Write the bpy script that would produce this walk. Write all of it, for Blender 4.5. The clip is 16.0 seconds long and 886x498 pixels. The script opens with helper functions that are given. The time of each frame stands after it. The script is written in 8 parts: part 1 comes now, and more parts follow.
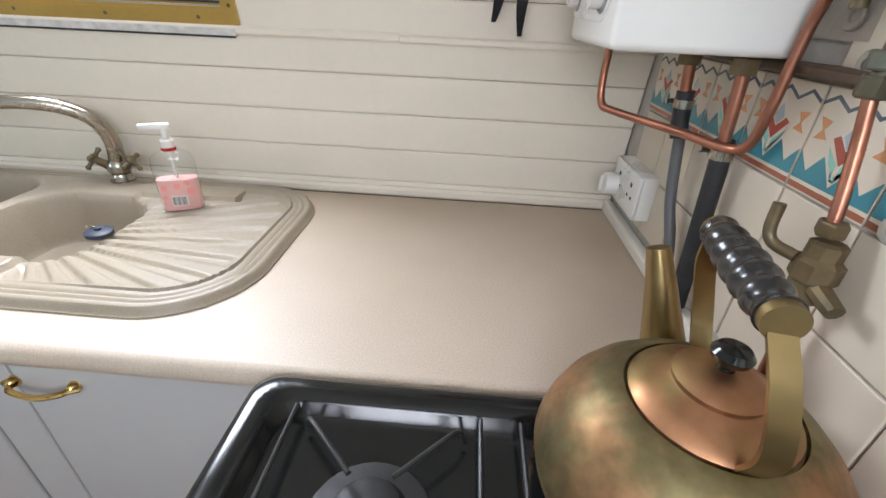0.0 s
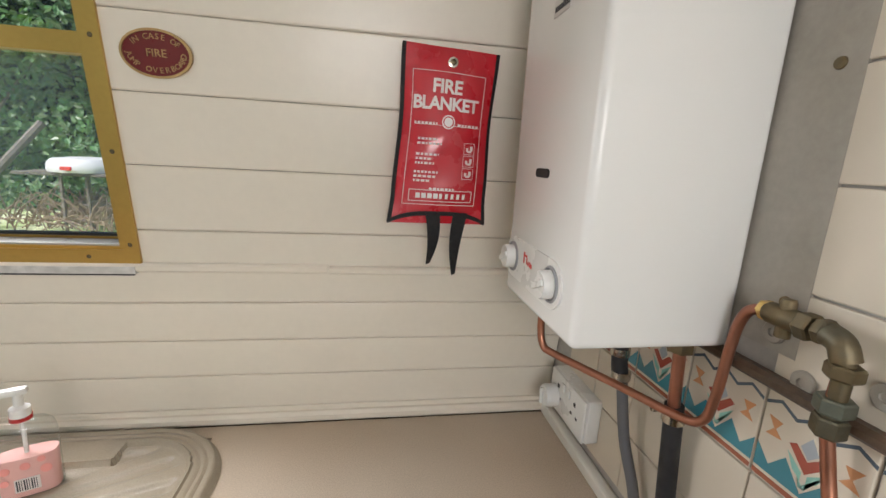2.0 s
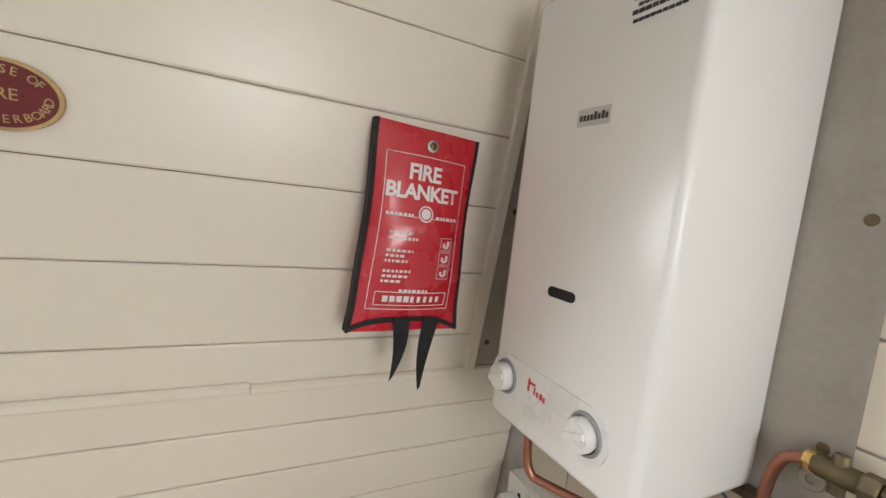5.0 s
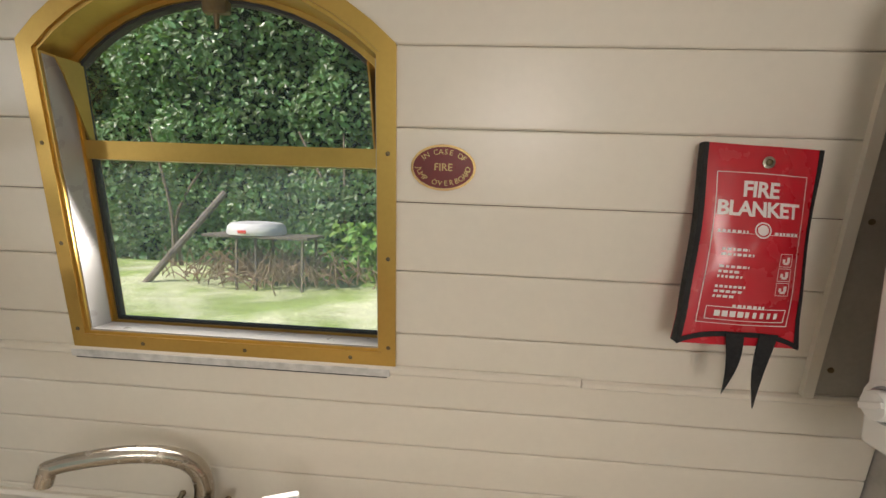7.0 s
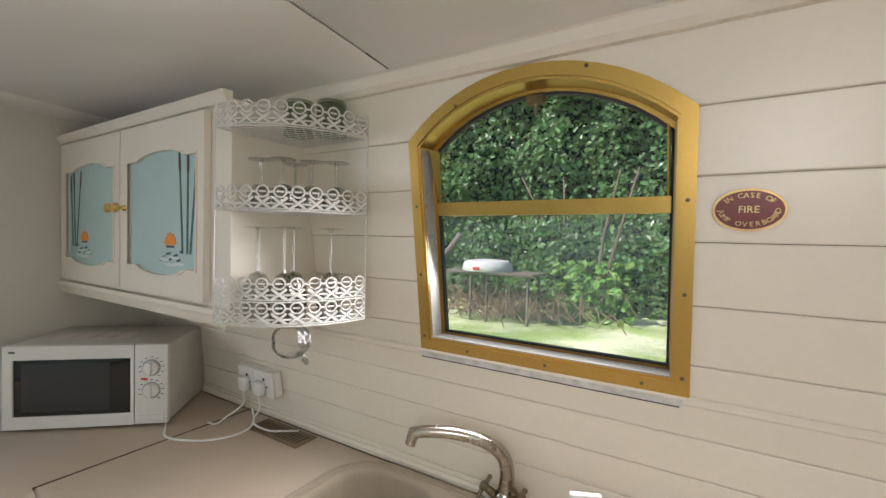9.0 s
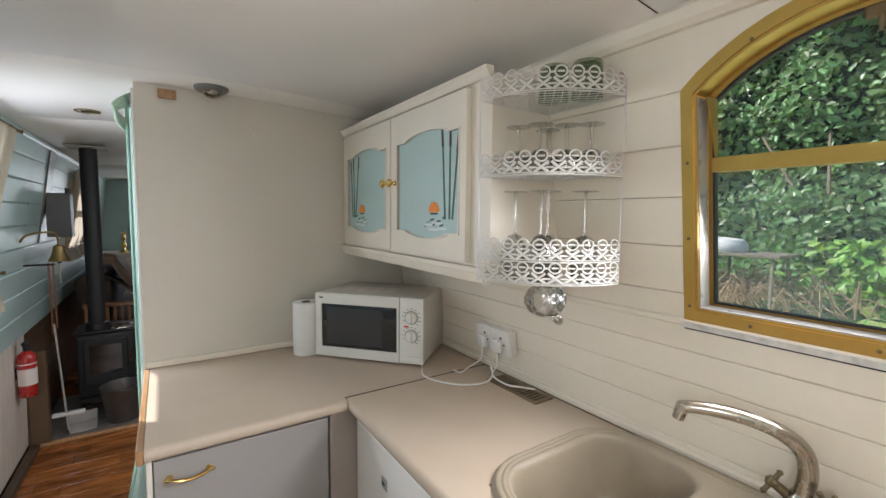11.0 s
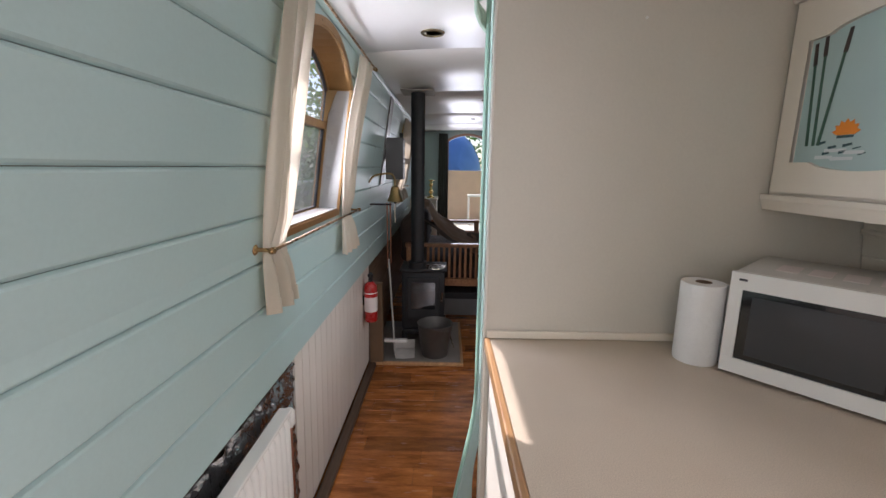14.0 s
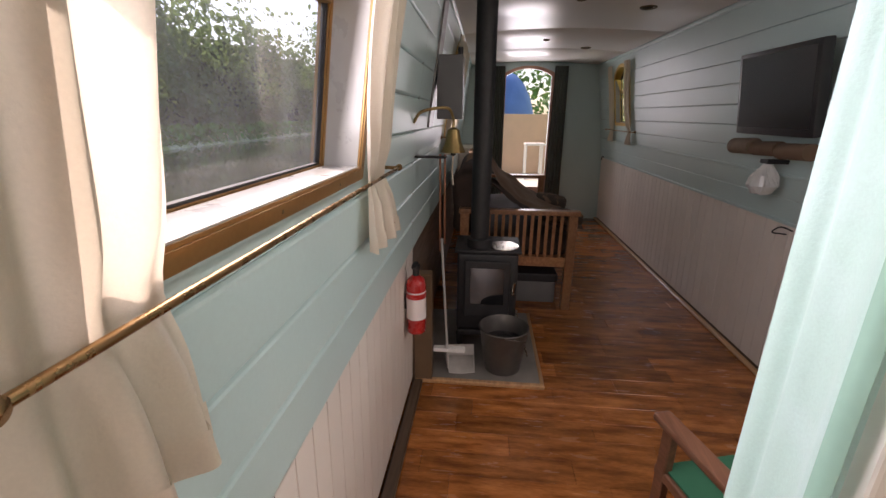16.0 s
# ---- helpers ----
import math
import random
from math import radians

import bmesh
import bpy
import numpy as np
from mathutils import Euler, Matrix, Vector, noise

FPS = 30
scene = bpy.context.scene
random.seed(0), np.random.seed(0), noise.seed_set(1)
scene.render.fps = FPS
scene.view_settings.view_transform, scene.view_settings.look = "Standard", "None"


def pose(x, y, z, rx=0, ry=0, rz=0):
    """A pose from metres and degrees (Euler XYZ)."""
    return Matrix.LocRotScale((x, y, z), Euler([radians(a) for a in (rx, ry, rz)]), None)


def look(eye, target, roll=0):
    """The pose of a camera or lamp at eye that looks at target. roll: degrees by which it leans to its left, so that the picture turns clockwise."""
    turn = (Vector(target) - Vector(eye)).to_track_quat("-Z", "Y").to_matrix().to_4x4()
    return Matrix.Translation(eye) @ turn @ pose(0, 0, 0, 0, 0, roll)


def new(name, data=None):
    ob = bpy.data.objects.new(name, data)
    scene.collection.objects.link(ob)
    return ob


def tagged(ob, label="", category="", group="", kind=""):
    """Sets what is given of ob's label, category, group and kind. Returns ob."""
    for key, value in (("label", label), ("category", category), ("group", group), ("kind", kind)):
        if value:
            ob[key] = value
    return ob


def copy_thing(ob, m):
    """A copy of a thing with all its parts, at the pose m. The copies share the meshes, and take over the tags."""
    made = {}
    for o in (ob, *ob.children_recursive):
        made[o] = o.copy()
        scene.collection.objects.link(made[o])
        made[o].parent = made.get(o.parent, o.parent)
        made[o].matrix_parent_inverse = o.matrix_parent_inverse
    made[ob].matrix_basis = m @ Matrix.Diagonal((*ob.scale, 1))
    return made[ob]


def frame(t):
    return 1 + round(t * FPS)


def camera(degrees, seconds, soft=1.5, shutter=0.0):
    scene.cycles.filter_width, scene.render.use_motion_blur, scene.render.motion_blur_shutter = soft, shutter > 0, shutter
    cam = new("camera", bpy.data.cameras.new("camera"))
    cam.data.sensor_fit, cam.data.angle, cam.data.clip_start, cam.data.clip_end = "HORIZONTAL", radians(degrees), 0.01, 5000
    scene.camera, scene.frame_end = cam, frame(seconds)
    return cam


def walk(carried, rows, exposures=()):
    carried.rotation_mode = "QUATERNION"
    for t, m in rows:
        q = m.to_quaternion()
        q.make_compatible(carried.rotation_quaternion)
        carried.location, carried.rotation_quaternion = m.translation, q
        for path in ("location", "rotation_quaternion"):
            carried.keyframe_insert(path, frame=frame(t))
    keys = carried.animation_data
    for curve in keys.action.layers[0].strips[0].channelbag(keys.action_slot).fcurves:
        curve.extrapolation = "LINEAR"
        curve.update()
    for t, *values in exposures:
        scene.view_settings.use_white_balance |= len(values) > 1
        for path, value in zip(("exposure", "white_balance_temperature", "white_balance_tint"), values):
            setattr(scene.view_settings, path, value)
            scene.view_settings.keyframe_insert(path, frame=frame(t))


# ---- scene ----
cam = camera(93.0, 16.0)
PATH = [
    (0, (0.056, 0.001, 1.314), (-0.036, 1.74, 0.331), 2.6),
    (0.5, (-0.002, 0.054, 1.358), (0.018, 1.893, 0.573), 3.0),
    (1, (-0.038, 0.097, 1.383), (0.011, 1.973, 0.69), 2.6),
    (1.5, (-0.042, 0.119, 1.422), (0.069, 2.031, 0.846), 2.4),
    (2, (-0.017, 0.121, 1.486), (0.315, 2.049, 1.07), 3.1),
    (2.5, (-0.009, 0.134, 1.53), (0.606, 2.018, 1.264), 3.7),
    (3, (-0.025, 0.147, 1.532), (0.802, 1.951, 1.283), 4.2),
    (3.2, (-0.022, 0.166, 1.538), (0.892, 1.933, 1.327), 5.2),
    (5.3, (-0.165, 0.299, 1.562), (0.727, 2.079, 1.366), 6.8),
    (5.5, (-0.18, 0.297, 1.564), (0.65, 2.106, 1.364), 6.7),
    (6, (-0.212, 0.285, 1.57), (0.374, 2.185, 1.357), 5.5),
    (6.5, (-0.257, 0.257, 1.564), (0.002, 2.226, 1.332), 4.1),
    (7, (-0.303, 0.214, 1.562), (-0.439, 2.199, 1.362), 2.3),
    (7.5, (-0.336, 0.149, 1.569), (-0.815, 2.088, 1.464), 1.5),
    (8, (-0.344, 0.113, 1.567), (-1.068, 1.976, 1.506), 1.7),
    (8.5, (-0.373, 0.067, 1.567), (-1.285, 1.846, 1.515), 1.7),
    (8.7, (-0.394, 0.043, 1.566), (-1.355, 1.796, 1.519), 1.5),
    (10.8, (-0.511, -0.078, 1.529), (-2.134, 1.08, 1.368), 0.6),
    (11, (-0.533, -0.114, 1.517), (-2.192, 0.992, 1.36), 0.6),
    (11.5, (-0.591, -0.193, 1.503), (-2.335, 0.768, 1.313), 0.4),
    (12, (-0.626, -0.279, 1.495), (-2.44, 0.53, 1.268), 0.1),
    (12.5, (-0.716, -0.318, 1.473), (-2.595, 0.313, 1.206), 0.1),
    (13, (-0.903, -0.298, 1.452), (-2.847, 0.069, 1.16), 1.8),
    (13.5, (-1.076, -0.279, 1.449), (-3.042, -0.151, 1.105), 1.8),
    (14, (-1.254, -0.324, 1.436), (-3.217, -0.336, 1.055), 0.9),
    (14.5, (-1.505, -0.402, 1.432), (-3.457, -0.531, 1.016), 0.7),
    (15, (-1.736, -0.475, 1.394), (-3.67, -0.685, 0.93), 0.3),
    (15.5, (-2.009, -0.509, 1.396), (-3.923, -0.76, 0.874), 0.2),
    (16, (-2.222, -0.53, 1.363), (-4.118, -0.714, 0.754), 0.4),
]
walk(cam, [(t, look(eye, target, roll)) for t, eye, target, roll in PATH],
     exposures=[(0.0, 0.56, 5600, 13), (0.5, 0.40, 5300, 13), (1.5, 0.28, 5500, 13), (2.5, 0.30, 6500, 14), (5.5, 0.40, 6000, 13), (6.0, 0.36, 6400, 14), (7.0, 0.08, 6600, 15), (8.5, 0.16, 6300, 15),
                (11.0, 0.46, 6100, 15), (12.5, 0.40, 6300, 18), (13.5, 0.36, 6200, 21), (14.5, 0.34, 6100, 24), (15.0, 0.32, 6000, 24), (15.5, 0.32, 6300, 26), (16.0, 0.48, 6900, 30)])

# ---- world, sun and daylight ----
world = bpy.data.worlds.new("sky")
scene.world = world
world.use_nodes = True
wn = world.node_tree
wn.nodes.clear()
w_out = wn.nodes.new("ShaderNodeOutputWorld")
w_bg = wn.nodes.new("ShaderNodeBackground")
w_sky = wn.nodes.new("ShaderNodeTexSky")
w_sky.sky_type = "NISHITA"
w_sky.sun_disc = False
SUN = Vector((-0.66, -0.70, 0.92)).normalized()
w_sky.sun_elevation = math.asin(SUN.z)
w_sky.sun_rotation = math.atan2(SUN.x, SUN.y)
w_bg.inputs["Strength"].default_value = 0.15
wn.links.new(w_sky.outputs[0], w_bg.inputs[0])
wn.links.new(w_bg.outputs[0], w_out.inputs[0])
sun_data = bpy.data.lights.new("sun", "SUN")
sun_data.energy = 5.0
sun_data.angle = radians(0.55)
sun_data.color = (1.0, 0.94, 0.84)
sun = new("sun", sun_data)
sun.matrix_world = look(SUN * 30, (0, 0, 0))


def opening_light(name, at, toward, w, h, power, colour=(0.92, 0.97, 1.0), spread=180.0):
    """The sky's light in a window or door opening."""
    d = bpy.data.lights.new(name, "AREA")
    d.shape, d.size, d.size_y, d.energy, d.color, d.spread = "RECTANGLE", w, h, power, colour, radians(spread)
    ob = new(name, d)
    ob.matrix_world = look(at, toward)
    return ob


opening_light("daylight_galley_window", (-0.738, 0.905, 1.58), (-0.76, 0.0, 1.13), 0.50, 0.30, 10.5, (1.0, 0.98, 0.93), 150)
opening_light("daylight_saloon_window", (-3.05, 0.915, 1.56), (-3.05, 0.0, 1.10), 0.50, 0.34, 5.0, (1.0, 0.98, 0.93), 150)
opening_light("daylight_corridor_window", (-2.90, -0.835, 1.56), (-2.9, 0.5, 1.25), 0.60, 0.5, 7.0)
opening_light("daylight_aft_window", (-0.05, -0.825, 1.56), (0.18, 0.6, 0.95), 0.5, 0.42, 7.2, (1.0, 0.95, 0.88))
opening_light("daylight_stern_door", (1.55, -0.45, 1.2), (-1, -0.3, 1.2), 0.5, 1.3, 16.0, (1.0, 0.95, 0.88))
opening_light("daylight_bow_door", (-8.35, -0.02, 1.35), (-4, 0, 1.0), 0.5, 1.0, 6.5)

# ---- mesh helpers ----


def bm_new():
    return bmesh.new()


def finish(name, bm, material, smooth=False):
    bmesh.ops.recalc_face_normals(bm, faces=bm.faces)
    me = bpy.data.meshes.new(name)
    bm.to_mesh(me)
    bm.free()
    if smooth:
        me.shade_smooth()
        me.set_sharp_from_angle(angle=radians(38))
    me.materials.append(material)
    return me


def part(name, bm, material, parent=None, label="", smooth=False):
    ob = new(name, finish(name, bm, material, smooth))
    if parent is not None:
        ob.parent = parent
        ob.matrix_parent_inverse = parent.matrix_basis.inverted()
    if label:
        ob["label"] = label
    return ob


def thing(name, at, label, category, group="", kind=""):
    ob = new(name)
    ob.empty_display_size = 0.1
    ob.matrix_basis = Matrix.Translation(at)
    return tagged(ob, label, category, group, kind)


def box(bm, lo, hi, bevel=0.0, seg=2, m=None):
    lo, hi = Vector(lo), Vector(hi)
    c, s = (lo + hi) / 2, hi - lo
    r = bmesh.ops.create_cube(bm, size=1.0, matrix=Matrix.Translation(c) @ Matrix.Diagonal((*s, 1)))
    vs = r["verts"]
    if bevel > 0:
        es = list({e for v in vs for e in v.link_edges})
        r = bmesh.ops.bevel(bm, geom=es, offset=bevel, segments=seg, affect="EDGES", profile=0.5)
        vs = r["verts"] if len(r["verts"]) else vs
        vs = list({v for f in r["faces"] for v in f.verts} | set(v for v in vs if v.is_valid))
    if m is not None:
        bmesh.ops.transform(bm, matrix=m, verts=[v for v in vs if v.is_valid])
    return bm


def cyl(bm, p0, p1, r0, r1=None, seg=20):
    p0, p1 = Vector(p0), Vector(p1)
    r1 = r0 if r1 is None else r1
    d = p1 - p0
    m = Matrix.Translation((p0 + p1) / 2) @ d.to_track_quat("Z", "Y").to_matrix().to_4x4()
    bmesh.ops.create_cone(bm, cap_ends=True, segments=seg, radius1=r0, radius2=r1, depth=d.length, matrix=m)
    return bm


def lathe(bm, profile, seg=32, m=None):
    m = m or Matrix()
    rings = []
    for r, z in profile:
        rings.append([bm.verts.new(m @ Vector((r * math.cos(2 * math.pi * i / seg), r * math.sin(2 * math.pi * i / seg), z))) for i in range(seg)])
    for a, b in zip(rings, rings[1:]):
        for i in range(seg):
            bm.faces.new((a[i], a[(i + 1) % seg], b[(i + 1) % seg], b[i]))
    for ring, (r, z) in ((rings[0], profile[0]), (rings[-1], profile[-1])):
        if r > 1e-5:
            bm.faces.new(ring)
    return bm


def curve_points(pts, n=6):
    pts = [Vector(p) for p in pts]
    if len(pts) < 3:
        return pts
    ext = [2 * pts[0] - pts[1]] + pts + [2 * pts[-1] - pts[-2]]
    out = []
    for i in range(1, len(ext) - 2):
        a, b, c, d = ext[i - 1:i + 3]
        for k in range(n):
            t = k / n
            out.append(0.5 * ((2 * b) + (c - a) * t + (2 * a - 5 * b + 4 * c - d) * t * t + (3 * b - a - 3 * c + d) * t ** 3))
    out.append(pts[-1])
    return out


def tube(bm, pts, r, seg=10, n=6, radii=None, flat=1.0):
    """A round tube along a smooth line through pts; flat squashes it."""
    line = curve_points(pts, n) if n > 1 else [Vector(p) for p in pts]
    rings, up = [], None
    for i, p in enumerate(line):
        t = (line[min(i + 1, len(line) - 1)] - line[max(i - 1, 0)]).normalized()
        if up is None:
            up = Vector((0, 0, 1)) if abs(t.z) < 0.9 else Vector((0, 1, 0))
        side = t.cross(up).normalized()
        up = side.cross(t).normalized()
        rr = r if radii is None else radii[0] + (radii[1] - radii[0]) * i / (len(line) - 1)
        rings.append([bm.verts.new(p + rr * (math.cos(2 * math.pi * k / seg) * side + flat * math.sin(2 * math.pi * k / seg) * up)) for k in range(seg)])
    for a, b in zip(rings, rings[1:]):
        for k in range(seg):
            bm.faces.new((a[k], a[(k + 1) % seg], b[(k + 1) % seg], b[k]))
    bm.faces.new(rings[0])
    bm.faces.new(rings[-1])
    return bm


def slab(bm, outline, front, back):
    """A plate: outline points taken through front() and back() to places."""
    a = [bm.verts.new(front(*p)) for p in outline]
    b = [bm.verts.new(back(*p)) for p in outline]
    n = len(outline)
    bm.faces.new(a)
    bm.faces.new(b[::-1])
    for i in range(n):
        bm.faces.new((a[i], a[(i + 1) % n], b[(i + 1) % n], b[i]))
    return bm


def ring(bm, outer, inner, front, back):
    """A frame between two outlines of as many points."""
    n = len(outer)
    of, jf = [bm.verts.new(front(*p)) for p in outer], [bm.verts.new(front(*p)) for p in inner]
    ob_, jb = [bm.verts.new(back(*p)) for p in outer], [bm.verts.new(back(*p)) for p in inner]
    for i in range(n):
        k = (i + 1) % n
        bm.faces.new((of[i], of[k], jf[k], jf[i]))
        bm.faces.new((jf[i], jf[k], jb[k], jb[i]))
        bm.faces.new((jb[i], jb[k], ob_[k], ob_[i]))
        bm.faces.new((ob_[i], ob_[k], of[k], of[i]))
    return bm


def lettering(name, words, size, m, material, parent, extrude=0.0004, align="CENTER", spacing=1.0, bold=0.0):
    c = bpy.data.curves.new(name, "FONT")
    c.body, c.size, c.extrude, c.align_x, c.align_y, c.space_character, c.offset = words, size, extrude, align, "CENTER", spacing, bold
    c.resolution_u = 2
    tmp = bpy.data.objects.new(name, c)
    scene.collection.objects.link(tmp)
    dg = bpy.context.evaluated_depsgraph_get()
    me = bpy.data.meshes.new_from_object(tmp.evaluated_get(dg))
    bpy.data.objects.remove(tmp)
    me.transform(m)
    me.materials.clear()
    me.materials.append(material)
    ob = new(name, me)
    ob.parent = parent
    ob.matrix_parent_inverse = parent.matrix_basis.inverted()
    return ob


# ---- materials ----


def mat(name, colour, rough=0.5, metal=0.0, var=0.10, scale=6.0, grain=0.0, gscale=120.0, bump=0.0, bscale=90.0, second=None, mix_scale=3.0,
        mix_lo=0.5, mix_hi=0.7, stretch=(1, 1, 1), coat=0.0, per_object=0.0, rvar=0.1, island=0.0, sheen=0.0, space="Object"):
    """A surface with variation at two scales, relief and an optional second colour in patches."""
    m = bpy.data.materials.new(name)
    m.use_nodes = True
    nt = m.node_tree
    b = nt.nodes["Principled BSDF"]
    tc = nt.nodes.new("ShaderNodeTexCoord")
    mp = nt.nodes.new("ShaderNodeMapping")
    mp.inputs["Scale"].default_value = stretch
    nt.links.new(tc.outputs[space], mp.inputs[0])

    def tex(sc, detail=5.0, rg=0.55):
        n = nt.nodes.new("ShaderNodeTexNoise")
        n.inputs["Scale"].default_value, n.inputs["Detail"].default_value, n.inputs["Roughness"].default_value = sc, detail, rg
        nt.links.new(mp.outputs[0], n.inputs["Vector"])
        return n.outputs["Fac"]

    def scaled(fac, lo, hi, a=0.25, z=0.75):
        r = nt.nodes.new("ShaderNodeMapRange")
        r.inputs[1].default_value, r.inputs[2].default_value, r.inputs[3].default_value, r.inputs[4].default_value = a, z, lo, hi
        nt.links.new(fac, r.inputs[0])
        return r.outputs[0]

    def mix(fac, a, c):
        x = nt.nodes.new("ShaderNodeMix")
        x.data_type = "RGBA"
        if isinstance(fac, float):
            x.inputs[0].default_value = fac
        else:
            nt.links.new(fac, x.inputs[0])
        for sock, v in ((6, a), (7, c)):
            if isinstance(v, tuple):
                x.inputs[sock].default_value = (*v[:3], 1)
            else:
                nt.links.new(v, x.inputs[sock])
        return x.outputs[2]

    col = tuple(colour)
    if second:
        col = mix(scaled(tex(mix_scale), 0, 1, mix_lo, mix_hi), col, tuple(second))
    value = None
    hsv = nt.nodes.new("ShaderNodeHueSaturation")
    if isinstance(col, tuple):
        hsv.inputs["Color"].default_value = (*col, 1)
    else:
        nt.links.new(col, hsv.inputs["Color"])
    total = scaled(tex(scale), 1 - var, 1 + var)

    def times(a, c):
        x = nt.nodes.new("ShaderNodeMath")
        x.operation = "MULTIPLY"
        nt.links.new(a, x.inputs[0])
        nt.links.new(c, x.inputs[1])
        return x.outputs[0]

    if grain:
        total = times(total, scaled(tex(gscale, 2.0), 1 - grain, 1 + grain))
    if per_object:
        oi = nt.nodes.new("ShaderNodeObjectInfo")
        total = times(total, scaled(oi.outputs["Random"], 1 - per_object, 1 + per_object, 0, 1))
    if island:
        g = nt.nodes.new("ShaderNodeNewGeometry")
        total = times(total, scaled(g.outputs["Random Per Island"], 1 - island, 1 + island, 0, 1))
        nt.links.new(scaled(g.outputs["Random Per Island"], 0.47, 0.53, 0, 1), hsv.inputs["Hue"])
    nt.links.new(total, hsv.inputs["Value"])
    nt.links.new(hsv.outputs[0], b.inputs["Base Color"])
    b.inputs["Metallic"].default_value = metal
    nt.links.new(scaled(tex(scale * 2.3), max(0.02, rough - rvar), min(1, rough + rvar)), b.inputs["Roughness"])
    b.inputs["Coat Weight"].default_value = coat
    b.inputs["Coat Roughness"].default_value = 0.08
    if sheen:
        b.inputs["Sheen Weight"].default_value = sheen
    if bump:
        bn = nt.nodes.new("ShaderNodeBump")
        bn.inputs["Strength"].default_value = min(1.0, bump)
        bn.inputs["Distance"].default_value = 0.004
        nt.links.new(tex(bscale, 4.0), bn.inputs["Height"])
        nt.links.new(bn.outputs[0], b.inputs["Normal"])
    return m


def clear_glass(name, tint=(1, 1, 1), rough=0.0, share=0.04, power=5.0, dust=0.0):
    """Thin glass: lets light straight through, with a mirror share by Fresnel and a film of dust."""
    m = bpy.data.materials.new(name)
    m.use_nodes = True
    nt = m.node_tree
    nt.nodes.clear()
    o = nt.nodes.new("ShaderNodeOutputMaterial")
    t = nt.nodes.new("ShaderNodeBsdfTransparent")
    t.inputs[0].default_value = (*tint, 1)
    g = nt.nodes.new("ShaderNodeBsdfGlossy")
    g.inputs["Roughness"].default_value = 0.02 + rough
    lw = nt.nodes.new("ShaderNodeLayerWeight")
    lw.inputs[0].default_value = 0.5
    p5 = nt.nodes.new("ShaderNodeMath")
    p5.operation = "POWER"
    p5.inputs[1].default_value = power
    f = nt.nodes.new("ShaderNodeMath")
    f.operation = "MULTIPLY_ADD"
    f.inputs[1].default_value, f.inputs[2].default_value = 0.9, share
    nt.links.new(lw.outputs["Facing"], p5.inputs[0])
    nt.links.new(p5.outputs[0], f.inputs[0])
    x = nt.nodes.new("ShaderNodeMixShader")
    nt.links.new(f.outputs[0], x.inputs[0])
    nt.links.new(t.outputs[0], x.inputs[1])
    nt.links.new(g.outputs[0], x.inputs[2])
    last = x.outputs[0]
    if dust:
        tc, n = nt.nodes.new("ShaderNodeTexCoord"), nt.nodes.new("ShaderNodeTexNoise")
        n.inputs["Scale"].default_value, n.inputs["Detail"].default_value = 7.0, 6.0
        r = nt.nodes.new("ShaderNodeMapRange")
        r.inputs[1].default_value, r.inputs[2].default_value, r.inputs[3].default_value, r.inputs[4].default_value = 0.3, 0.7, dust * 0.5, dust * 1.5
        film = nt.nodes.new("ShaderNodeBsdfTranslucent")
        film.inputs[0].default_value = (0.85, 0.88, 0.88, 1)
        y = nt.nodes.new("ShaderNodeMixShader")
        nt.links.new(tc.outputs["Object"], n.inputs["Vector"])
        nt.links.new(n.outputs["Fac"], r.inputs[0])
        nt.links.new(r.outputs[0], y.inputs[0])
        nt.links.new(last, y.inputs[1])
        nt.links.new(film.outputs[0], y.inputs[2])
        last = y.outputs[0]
    nt.links.new(last, o.inputs[0])
    return m


def wood(name, dark, light, ring_scale=9.0, stretch=(0.6, 8, 8), rough=0.35, per_object=0.18, coat=0.2):
    m = mat(name, dark, rough, second=light, mix_scale=ring_scale, mix_lo=0.35, mix_hi=0.68, var=0.15, scale=3, grain=0.12, gscale=40, stretch=stretch,
            per_object=per_object, coat=coat, bump=0.08, bscale=40)
    return m


CREAM = mat("cream_gloss_paint", (0.80, 0.735, 0.625), 0.32, var=0.03, scale=2.5, grain=0.015, gscale=60, bump=0.05, bscale=26, per_object=0.015, rvar=0.025)
TEAL = mat("pale_teal_paint", (0.44, 0.58, 0.57), 0.36, rvar=0.03, var=0.04, scale=2.0, grain=0.02, bump=0.06, bscale=25, per_object=0.02)
WHITE_WALL = mat("off_white_paint", (0.76, 0.73, 0.66), 0.45, var=0.05, scale=2.0, bump=0.05, bscale=30)
GREIGE = mat("warm_grey_bulkhead_paint", (0.66, 0.62, 0.54), 0.50, rvar=0.03, var=0.04, scale=1.6, grain=0.02, bump=0.05, bscale=40)
CEIL = mat("gloss_ceiling_board", (0.82, 0.79, 0.75), 0.30, rvar=0.0, var=0.02, scale=1.5)
BRONZE = mat("dark_bronze_rod", (0.40, 0.24, 0.11), 0.28, metal=0.95, var=0.15, scale=20)
PANEL = mat("pinkish_white_matchboard", (0.72, 0.66, 0.60), 0.42, var=0.06, scale=2.0, bump=0.04, per_object=0.03)
BRASS_ANOD = mat("gold_anodised_aluminium", (0.56, 0.36, 0.095), 0.34, metal=0.80, var=0.05, scale=5, grain=0.03, rvar=0.04, bump=0.02, bscale=200)
BRASS = mat("polished_brass", (0.78, 0.55, 0.20), 0.22, metal=1.0, var=0.12, scale=12)
OLD_BRASS = mat("tarnished_brass", (0.19, 0.145, 0.08), 0.50, metal=0.8, var=0.35, scale=25, second=(0.13, 0.12, 0.085), mix_scale=20, bump=0.2)
